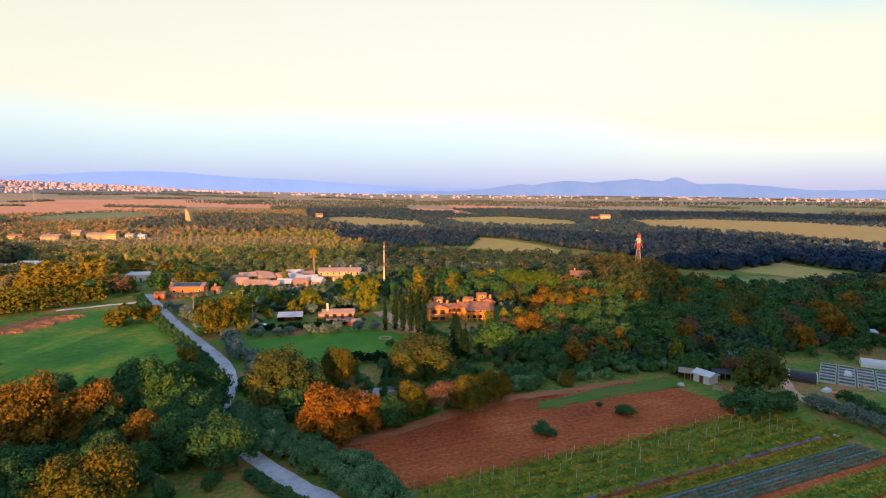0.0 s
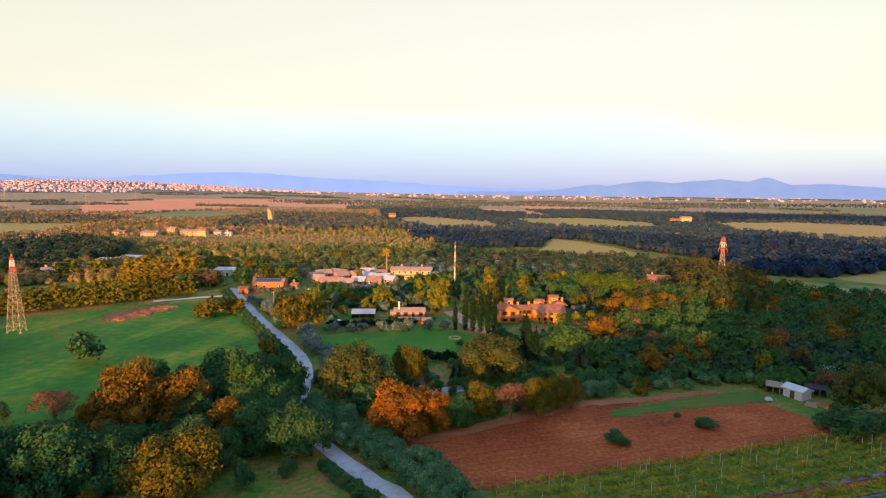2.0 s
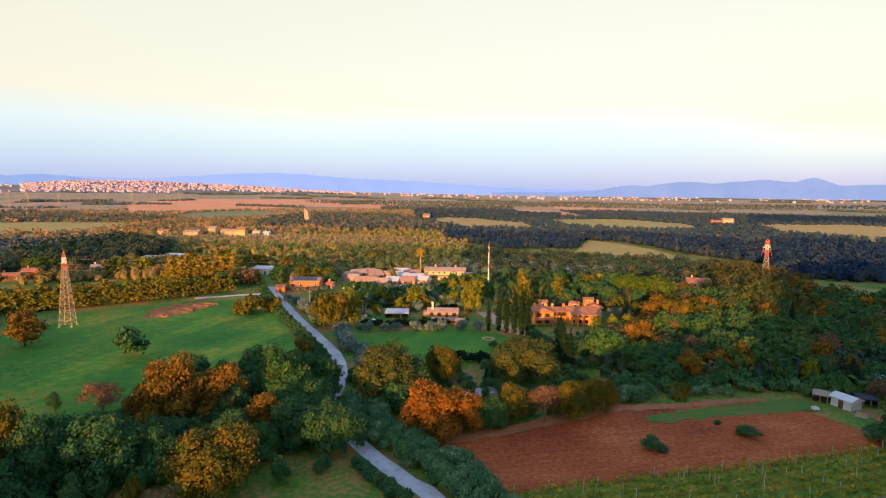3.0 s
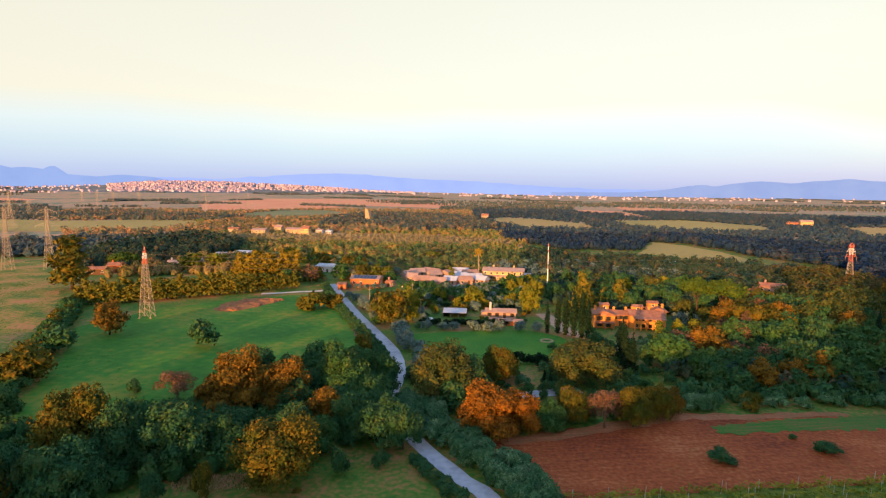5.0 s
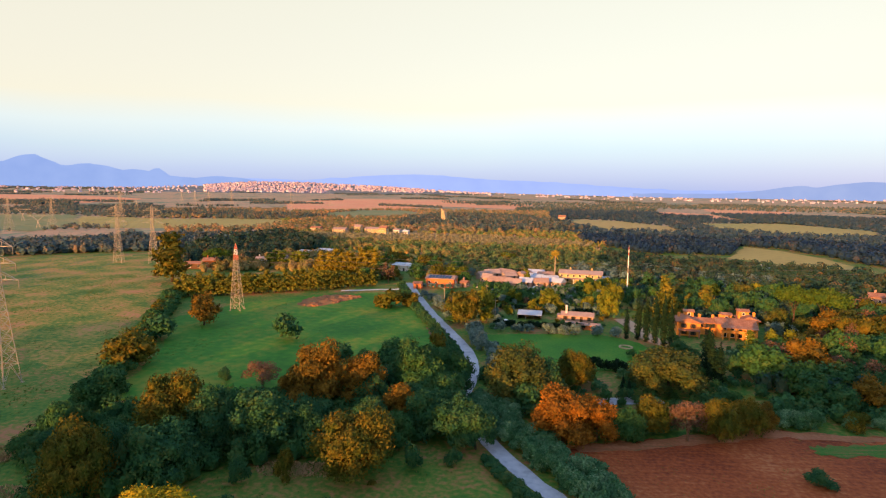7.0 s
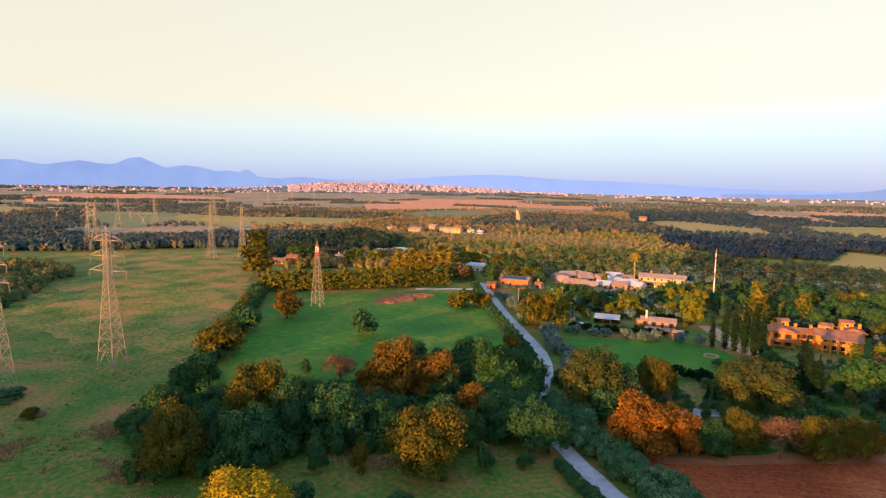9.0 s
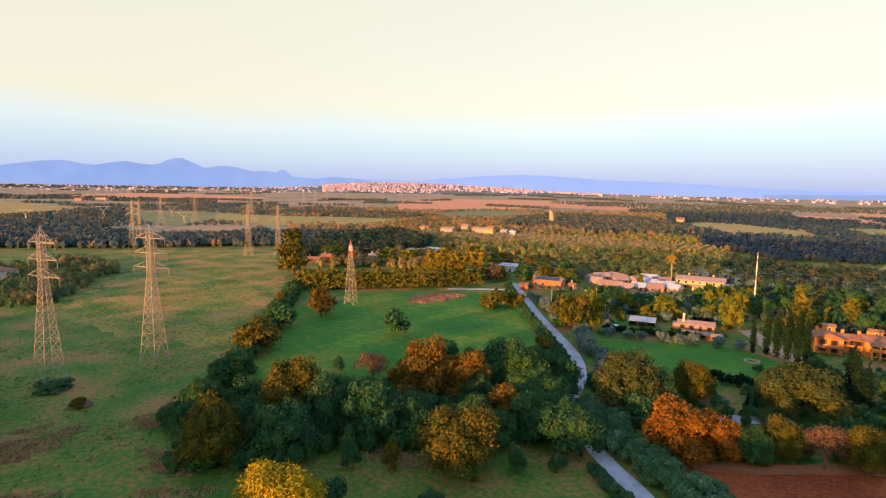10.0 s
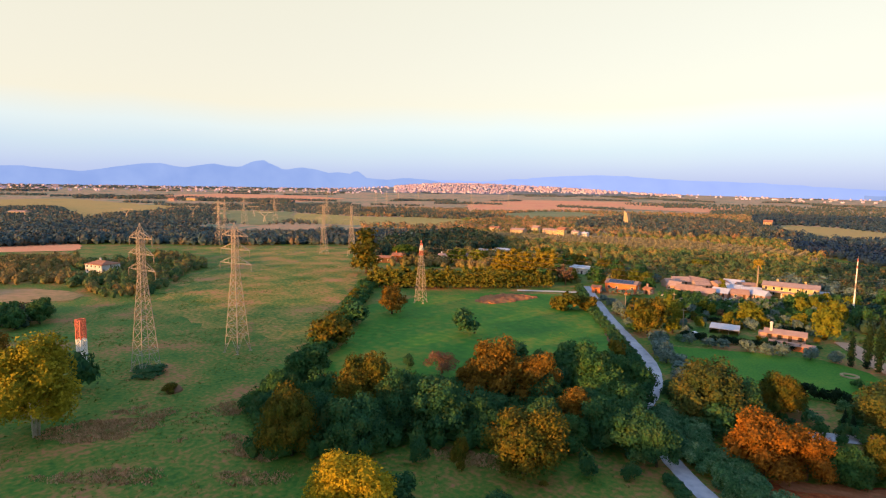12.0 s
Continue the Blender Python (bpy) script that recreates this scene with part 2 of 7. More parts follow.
INSUL = mat("brown_insulator_glass", [(0.2, 0.15, 0.1), (0.35, 0.28, 0.2)], 2.0, 0.3)
CABLE = mat("dark_cable", [(0.10, 0.09, 0.09), (0.16, 0.14, 0.13)], 1.0, 0.5, metal=0.5)
OCHRE = mat("ochre_stucco", [(0.60, 0.22, 0.045), (0.70, 0.29, 0.065)], 0.5, 0.9, bump=0.2)
YELLOW_WALL = mat("pale_yellow_stucco", [(0.50, 0.35, 0.15), (0.60, 0.44, 0.21)], 0.5, 0.9, bump=0.2)
WHITE_WALL = mat("white_stucco", [(0.50, 0.47, 0.46), (0.62, 0.58, 0.57)], 0.5, 0.9, bump=0.2)
PINK_WALL = mat("pink_stucco", [(0.38, 0.22, 0.18), (0.48, 0.30, 0.25)], 0.5, 0.9, bump=0.2)
RED_WALL = mat("orange_red_stucco", [(0.55, 0.15, 0.05), (0.66, 0.2, 0.07)], 0.5, 0.9, bump=0.2)
STONE = mat("old_stone", [(0.36, 0.26, 0.15), (0.5, 0.38, 0.24)], 0.6, 0.9, bump=0.6)
TILES = mat("terracotta_roof_tiles", [(0.24, 0.10, 0.06), (0.33, 0.145, 0.085), (0.41, 0.21, 0.14)], 0.5, 0.85, bump=0.5, fine=6)
PALE_TILES = mat("weathered_roof_tiles", [(0.28, 0.17, 0.135), (0.36, 0.24, 0.20), (0.44, 0.32, 0.28)], 0.5, 0.85, bump=0.5, rand="object", vary=0.5)
SHEET = mat("white_metal_sheet", [(0.44, 0.47, 0.54), (0.56, 0.59, 0.66)], 0.4, 0.45)
BLUE_SHEET = mat("blue_grey_metal_sheet", [(0.34, 0.38, 0.48), (0.46, 0.5, 0.6)], 0.4, 0.4)
DARK_SHEET = mat("dark_tarpaulin", [(0.02, 0.022, 0.035), (0.05, 0.05, 0.07)], 0.4, 0.5)
GLASS = mat("window_glass", [(0.015, 0.018, 0.022), (0.04, 0.042, 0.05)], 0.3, 0.12, spec=0.6)
SHUTTER = mat("brown_shutter", [(0.08, 0.04, 0.02), (0.14, 0.07, 0.035)], 1.0, 0.7)
SOLAR = mat("solar_cells", [(0.008, 0.012, 0.05), (0.02, 0.03, 0.09)], 1.0, 0.2, spec=0.6)
TIMBER = mat("weathered_timber", [(0.25, 0.19, 0.13), (0.4, 0.32, 0.24)], 1.5, 0.9, bump=0.3)
PLASTIC_MULCH = mat("violet_mulch_film", [(0.16, 0.11, 0.22), (0.27, 0.2, 0.34)], 0.5, 0.35)
CROP_BLUE = leaf("blue_green_crop", [(0.05, 0.13, 0.085), (0.10, 0.20, 0.14), (0.16, 0.26, 0.19)])
CROP_LIME = leaf("yellow_green_crop", [(0.121, 0.189, 0.024), (0.270, 0.297, 0.041), (0.378, 0.351, 0.054)])
VINE_GRASS = mat("yellowing_vineyard_grass", [(0.05, 0.14, 0.014), (0.13, 0.19, 0.02), (0.26, 0.22, 0.03)], 0.14, bump=0.5, fine=12, wave=(-90 - -114, 0.9, 0.4))
PALE_TIMBER = mat("bleached_timber", [(0.36, 0.31, 0.25), (0.48, 0.43, 0.36)], 1.5, 0.9, bump=0.3)
VINE = leaf("vine_leaves", [(0.08, 0.14, 0.016), (0.21, 0.22, 0.026), (0.44, 0.27, 0.036)])
WEEDS = leaf("tall_weeds", [(0.041, 0.115, 0.020), (0.121, 0.176, 0.034), (0.216, 0.162, 0.068)])
CAR_PAINT = mat("light_car_paint", [(0.5, 0.5, 0.52), (0.6, 0.6, 0.62)], 0.5, 0.25, spec=0.6)
RUBBER = mat("black_rubber", [(0.012, 0.012, 0.013), (0.03, 0.03, 0.03)], 2.0, 0.8)
# Backdrop mountains emit their own colour, with the distance haze painted in.
HILL_FAR = mat("haze_glow_blue_mountain", [(0.165, 0.235, 0.46), (0.20, 0.27, 0.49)], 0.0012, glow=1.0, fine=6)
HILL_LILAC = mat("haze_glow_lilac_mountain", [(0.18, 0.235, 0.43), (0.22, 0.27, 0.45)], 0.0012, glow=1.0, fine=6)
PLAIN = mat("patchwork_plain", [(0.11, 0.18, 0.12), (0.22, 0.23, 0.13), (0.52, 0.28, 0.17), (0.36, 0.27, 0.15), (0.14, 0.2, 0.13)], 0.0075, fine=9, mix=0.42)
# Ridge colours greyed and blued to paint in distance haze.
RIDGE = mat("hazy_wooded_ridge", [(0.10, 0.12, 0.14), (0.15, 0.17, 0.17), (0.29, 0.22, 0.19)], 0.012, fine=8)
DRY_LAND = mat("dry_scrub_ground", [(0.22, 0.18, 0.07), (0.38, 0.23, 0.1), (0.48, 0.26, 0.14)], 0.02, fine=14, bump=0.5)
# Farthest range: also self-glowing, its pale blue is painted haze.
HILL_FAINT = mat("haze_glow_faint_mountain", [(0.225, 0.29, 0.56), (0.25, 0.315, 0.575)], 0.0012, glow=1.0, fine=6)


# ---------- helpers ----------
def smooth(a, b, x):
    k = min(1.0, max(0.0, (x - a) / (b - a)))
    return k * k * (3 - 2 * k)


def ground_h(x, y):
    """Level fields, a rise to the far plain and ridge, and an unseen hill behind the viewer, added to cast shade."""
    r, az = math.hypot(x, y), math.degrees(math.atan2(-x, y))
    h = 0.35 * math.sin(x / 31 + 1) * math.cos(y / 37) * smooth(60, 140, r)
    side = smooth(2, 30, az) if az > -90 else 1.0
    h += smooth(900, 4300, r) * (18 + 26 * side)
    # The added hill's bumps and dips steer where its shade falls.
    h += smooth(-60, -190, y) * (40 - 2.5 * smooth(-50, -150, x) + 14.5 * smooth(-75, 5, x) + 4 * math.exp(-((x + 26) / 11.0) ** 2) - 4 * math.exp(-((x - 2) / 14.0) ** 2) + 12 * smooth(0, 50, x) + 15 * smooth(45, 85, x) - 9 * smooth(-225, -300, x) - 4 * math.exp(-((x + 158) / 16) ** 2) - 4 * math.exp(-((x + 95) / 12) ** 2) + 2.2 * math.sin(x / 23.0) + 1.8 * math.sin(x / 9.0 + 2)) * (1 - smooth(900, 2000, r))
    return h


def mesh_ob(name, verts, faces, material, parent=None, label="", shade=False, mats=None, idx=None):
    me = bpy.data.meshes.new(name)
    me.from_pydata([tuple(map(float, v)) for v in verts], [], [tuple(map(int, f)) for f in faces])
    for q in (mats or [material]):
        me.materials.append(q)
    if idx is not None:
        me.polygons.foreach_set("material_index", idx)
    if shade:
        me.polygons.foreach_set("use_smooth", [True] * len(me.polygons))
    me.update()
    ob = new(name, me)
    if parent:
        ob.parent = parent
    if label:
        ob["label"] = label
    return ob


def inside(p, poly):
    x, y = p
    c = False
    for (x0, y0), (x1, y1) in zip(poly, poly[1:] + poly[:1]):
        if (y0 > y) != (y1 > y) and x < (x1 - x0) * (y - y0) / (y1 - y0) + x0:
            c = not c
    return c


def edge_points(poly, step, wobble, rng):
    out = []
    for (x0, y0), (x1, y1) in zip(poly, poly[1:] + poly[:1]):
        n = max(1, int(math.hypot(x1 - x0, y1 - y0) / step))
        for i in range(n):
            k = i / n
            out.append((x0 + (x1 - x0) * k + rng.uniform(-wobble, wobble), y0 + (y1 - y0) * k + rng.uniform(-wobble, wobble)))
    return out


def field(name, poly, material, lift, label, step=6.0, wobble=0.8, category="field", relief=0.0):
    """A sheet of land with a ragged edge, draped on the ground."""
    from mathutils.geometry import delaunay_2d_cdt
    rng = random.Random(len(name) + int(poly[0][0]))
    rim = edge_points(poly, step, wobble, rng)
    xs, ys = [p[0] for p in rim], [p[1] for p in rim]
    pts = [Vector(p) for p in rim]
    n = len(pts)
    gx = np.arange(min(xs), max(xs), step)
    gy = np.arange(min(ys), max(ys), step)
    for x in gx:
        for y in gy:
            q = (x + rng.uniform(-0.3, 0.3) * step, y + rng.uniform(-0.3, 0.3) * step)
            if inside(q, rim):
                pts.append(Vector(q))
    vs, es, fs, *_ = delaunay_2d_cdt(pts, [(i, (i + 1) % n) for i in range(n)], [list(range(n))], 1, 1e-4)
    verts = [(v.x, v.y, ground_h(v.x, v.y) + lift + (relief * rng.random() if i >= n else 0)) for i, v in enumerate(vs)]
    ob = mesh_ob(name, verts, fs, material)
    return tagged(ob, label, category, kind="structure")


def ribbon(name, line, width, material, lift, label, category="road", wobble=0.12):
    """A road along a line, rounded by Catmull-Rom, with a slight camber and uneven verges."""
    rng = random.Random(7)
    P = [Vector(p) for p in line]
    P = [2 * P[0] - P[1]] + P + [2 * P[-1] - P[-2]]
    c = []
    for i in range(1, len(P) - 2):
        n = max(2, int((P[i + 1] - P[i]).length / 2.0))
        for k in range(n):
            t = k / n
            a, b, d, e = P[i - 1], P[i], P[i + 1], P[i + 2]
            c.append(0.5 * (2 * b + (d - a) * t + (2 * a - 5 * b + 4 * d - e) * t * t + (3 * b - a - 3 * d + e) * t ** 3))
    c.append(P[-2])
    verts, faces = [], []
    for i, p in enumerate(c):
        t = (c[min(i + 1, len(c) - 1)] - c[max(i - 1, 0)]).normalized()
        nrm = Vector((-t.y, t.x))
        for k, s in enumerate((-1, -0.5, 0, 0.5, 1)):
            q = p + nrm * (s * width / 2 + (rng.uniform(-wobble, wobble) if abs(s) == 1 else 0))
            verts.append((q.x, q.y, ground_h(q.x, q.y) + lift + 0.05 * (1 - s * s)))
    for i in range(len(c) - 1):
        for k in range(4):
            a = i * 5 + k
            faces.append((a, a + 1, a + 6, a + 5))
    return tagged(mesh_ob(name, verts, faces, material), label, category, kind="structure"), c


def tube(pts, radii, seg=6):
    """Vertices and faces of a round limb through the points."""
    verts, faces = [], []
    for i, (p, r) in enumerate(zip(pts, radii)):
        p = Vector(p)
        t = (Vector(pts[min(i + 1, len(pts) - 1)]) - Vector(pts[max(i - 1, 0)])).normalized()
        u = t.orthogonal().normalized()
        w = t.cross(u)
        for k in range(seg):
            a = 2 * math.pi * k / seg
            verts.append(p + (u * math.cos(a) + w * math.sin(a)) * r)
    for i in range(len(pts) - 1):
        for k in range(seg):
            a, b = i * seg + k, i * seg + (k + 1) % seg
            faces.append((a, b, b + seg, a + seg))
    faces.append(tuple(range(seg))[::-1])
    faces.append(tuple((len(pts) - 1) * seg + k for k in range(seg)))
    return verts, faces


def join(*bits):
    verts, faces = [], []
    for v, f in bits:
        o = len(verts)
        verts += list(v)
        faces += [tuple(i + o for i in q) for q in f]
    return verts, faces


def beam(a, b, w):
    return tube([a, b], [w * 0.7, w * 0.7], 4)


def box(x0, x1, y0, y1, z0, z1):
    v = [(x, y, z) for z in (z0, z1) for x, y in ((x0, y0), (x1, y0), (x1, y1), (x0, y1))]
    return v, [(0, 3, 2, 1), (4, 5, 6, 7), (0, 1, 5, 4), (1, 2, 6, 5), (2, 3, 7, 6), (3, 0, 4, 7)]


ICO_V, ICO_F = [], []
_b = bmesh.new()
bmesh.ops.create_icosphere(_b, subdivisions=2, radius=1.0)
_b.verts.index_update()
ICO_V = np.array([v.co for v in _b.verts])
ICO_F = [tuple(v.index for v in f.verts) for f in _b.faces]
_b.free()


_b = bmesh.new()
bmesh.ops.create_icosphere(_b, subdivisions=1, radius=1.0)
_b.verts.index_update()
OCT = np.array([v.co for v in _b.verts])
OCT_F = [tuple(v.index for v in f.verts) for f in _b.faces]
_b.free()


EIGHT = np.array([(1, 0, 0), (0, 1, 0), (-1, 0, 0), (0, -1, 0), (0, 0, 1), (0, 0, -1)]) * 1.12
EIGHT_F = [(0, 1, 4), (1, 2, 4), (2, 3, 4), (3, 0, 4), (1, 0, 5), (2, 1, 5), (3, 2, 5), (0, 3, 5)]


def foliage(lobes, count, size, seed, solid=True):
    """A crown: inner masses of twigs and many small leaf sprays over uneven lobes (x, y, z, rx, ry, rz)."""
    rs = np.random.RandomState(seed)
    verts, faces = [], []
    area = np.array([l[3] * l[4] + l[3] * l[5] + l[4] * l[5] for l in lobes])
    for l, n in zip(lobes, np.maximum(12, (count * area / area.sum()).astype(int))):
        c, r = np.array(l[:3]), np.array(l[3:6])
        d = rs.normal(size=(n, 3))
        d /= np.linalg.norm(d, axis=1)[:, None]
        d = d[d[:, 2] > -0.75]
        n = len(d)
        k = 0.64 + 0.42 * rs.rand(n)
        ph = np.sin(d[:, 0] * 7 + seed) * np.sin(d[:, 1] * 6 + 2 * seed) * np.sin(d[:, 2] * 7)
        p = c + d * r * (k + 0.16 * ph)[:, None]
        nr = d + rs.normal(size=(n, 3)) * 0.75
        nr[:, 2] += 0.25
        nr /= np.linalg.norm(nr, axis=1)[:, None]
        u = np.cross(nr, rs.normal(size=(n, 3)))
        u /= np.linalg.norm(u, axis=1)[:, None]
        w = np.cross(nr, u)
        s = size * (0.6 + 0.8 * rs.rand(n))[:, None]
        o = len(verts)
        q = np.stack([p - u * s * 0.55, p + u * s * 0.35 - w * s * 0.5, p + u * s * 0.45 + w * s * 0.45], 1).reshape(-1, 3)
        verts += q.tolist()
        faces += [(o + 3 * i, o + 3 * i + 1, o + 3 * i + 2) for i in range(n)]
        if not solid:
            continue
        o = len(verts)
        core = c + OCT * r * (0.50 + 0.18 * rs.rand(len(OCT)))[:, None]
        verts += core.tolist()
        faces += [tuple(i + o for i in f) for f in OCT_F]
    return verts, faces


PROTO = {}


def lobes_round(h, w, n, seed, low=0.25, top=1.0):
    rs = random.Random(seed)
    out = [(0, 0, h * (low + top) / 2, w * 0.35, w * 0.35, h * (top - low) * 0.42)]
    for i in range(n):
        a = 2 * math.pi * (i + rs.uniform(-0.3, 0.3)) / n * 2.4
        z = low + (top - low) * (0.2 + 0.62 * ((i * 0.618) % 1))
        k = 1 - abs((z - low) / (top - low) - 0.4) * 1.1
        d = w * 0.38 * k * rs.uniform(0.75, 1.18)
        q = w * rs.uniform(0.11, 0.23)
        out.append((d * math.cos(a), d * math.sin(a), h * z, q, q, q * rs.uniform(0.75, 1.0) * min(1.2, h / w + 0.3)))
    return out


def make_tree(key):
    """The first tree of a kind and variant: an Empty over a trunk with limbs and a leafy crown."""
    kind, var, near = key
    K = KINDS[kind]
    h, w, seed = K["h"], K["w"], var * 17 + sum(map(ord, kind))
    rs = random.Random(seed)
    shape = K["shape"]
    root = new(K["name"]) if shape != "bush" else None
    limbs = []
    if shape == "cypress":
        lob = [(rs.uniform(-.1, .1), rs.uniform(-.1, .1), h * (0.08 + 0.115 * i), w * 0.42 * math.sin(math.pi * (0.25 + 0.72 * (i / 7) ** 1.1)) + 0.08, w * 0.42 * math.sin(math.pi * (0.25 + 0.72 * (i / 7) ** 1.1)) + 0.08, h * 0.11) for i in range(8)]
        trunk_h = 0.5
    elif shape == "cone":
        lob = [(rs.uniform(-.06, .06) * w, rs.uniform(-.06, .06) * w, h * (0.12 + 0.11 * i), w * (0.46 - 0.05 * i), w * (0.46 - 0.05 * i), h * 0.11) for i in range(8)]
        trunk_h = 0.8
    elif shape == "pine":
        lob = [(w * 0.30 * math.cos(a) * k, w * 0.30 * math.sin(a) * k, h * (0.76 + 0.06 * rs.random()) + h * 0.07 * (1 - k), w * 0.25, w * 0.25, h * 0.17 - 0.4 * k) for a, k in [(i * 1.05, 1.0) for i in range(6)] + [(0, 0), (2, 0.5)]]
        trunk_h = 0.75
    elif shape == "poplar":
        lob = [(rs.uniform(-.12, .12) * w, rs.uniform(-.12, .12) * w, h * (0.2 + 0.1 * i), w * (0.36 + 0.1 * math.sin(i * 2.0)) * (1.0 if i < 5 else 0.72), w * (0.36 + 0.08 * math.cos(i * 2.3)) * (1.0 if i < 5 else 0.72), h * 0.12) for i in range(8)]
        trunk_h = 0.6
    elif shape == "bush":
        lob = lobes_round(h, w, 7, seed, low=0.02, top=0.98)
        trunk_h = 0.3
    elif shape == "bare":
        lob = lobes_round(h, w, 15, seed, low=0.2)[1:]
        trunk_h = 0.62
    else:
        lob = lobes_round(h, w, K.get("n", 17), seed, low=K.get("low", 0.05))
        trunk_h = 0.5
    tr = K.get("girth", 0.026) * h
    pts = [(0, 0, -0.3), (0.02 * w, 0, h * trunk_h * 0.4), (rs.uniform(-.04, .04) * w, rs.uniform(-.04, .04) * w, h * trunk_h)]
    limbs.append(tube(pts, [tr * 1.25, tr * 0.85, tr * 0.45], 7))
    for i, l in enumerate(lob if shape == "bare" else lob[1:(3, 4, 6)[near]] if shape != "cypress" else []):
        s = (0, 0, h * trunk_h * (0.35 + 0.6 * i / len(lob) if shape == "bare" else 0.5 + 0.09 * i))
        e = (l[0] * 0.9, l[1] * 0.9, l[2])
        m = ((s[0] + e[0]) / 2, (s[1] + e[1]) / 2, (s[2] + e[2]) / 2 + 0.03 * h)
        limbs.append(tube([s, m, e], [tr * 0.5, tr * 0.34, tr * 0.14], 5))
    if K.get("stems"):
        for a in (0.5, 2.6, 4.4):
            limbs.append(tube([(0.5 * math.cos(a), 0.5 * math.sin(a), -0.2), (math.cos(a), math.sin(a), h * 0.5)], [tr * 0.8, tr * 0.4], 6))
    if shape == "bush":
        v, f = foliage(lob, int(K["count"] * (0.33, 0.65, 3.0)[near]), K["leaf"] * (1.8, 1.3, 0.68)[near], seed)
        return tagged(mesh_ob(K["name"], v, f, K["mat"]), K["label"], K["cat"])
    v, f = join(*limbs)
    mesh_ob("trunk", v, f, K.get("bark", BARK), root, shade=True)
    v, f = foliage(lob, int(K["count"] * (0.36, 0.9, 3.7)[near]), K["leaf"] * (1.75, 1.2, 0.70)[near], seed, shape != "bare")
    mesh_ob("crown", v, f, K["mat"], root)
    tagged(root, K["label"], K.get("cat", "tree"))
    return root


def plant(kind, x, y, h, w, seed=None, fine=True):
    K = KINDS[kind]
    s = int(abs(x * 7.3 + y * 3.1) * 10) if seed is None else seed
    key = (kind, s % K.get("variants", 3), (math.hypot(x, y) < 262) + (fine and math.hypot(x, y) < 148))
    sc = Vector((w / K["w"], w / K["w"], h / K["h"]))
    turn = Euler((0, 0, (s * 1.37) % 6.28))
    at = Vector((x, y, ground_h(x, y)))
    if key not in PROTO:
        ob = make_tree(key)
        ob.matrix_basis = Matrix.LocRotScale(at, turn, sc)
        PROTO[key] = (ob, sc)
        return ob
    ob, s0 = PROTO[key]
    return copy_thing(ob, Matrix.LocRotScale(at, turn, Vector((sc[i] / s0[i] for i in range(3)))))


def kind(name, shape, material, h, w, count, leaf_size, label, **more):
    return dict(name=name, shape=shape, mat=material, h=h, w=w, count=count, leaf=leaf_size, label=label, **more)


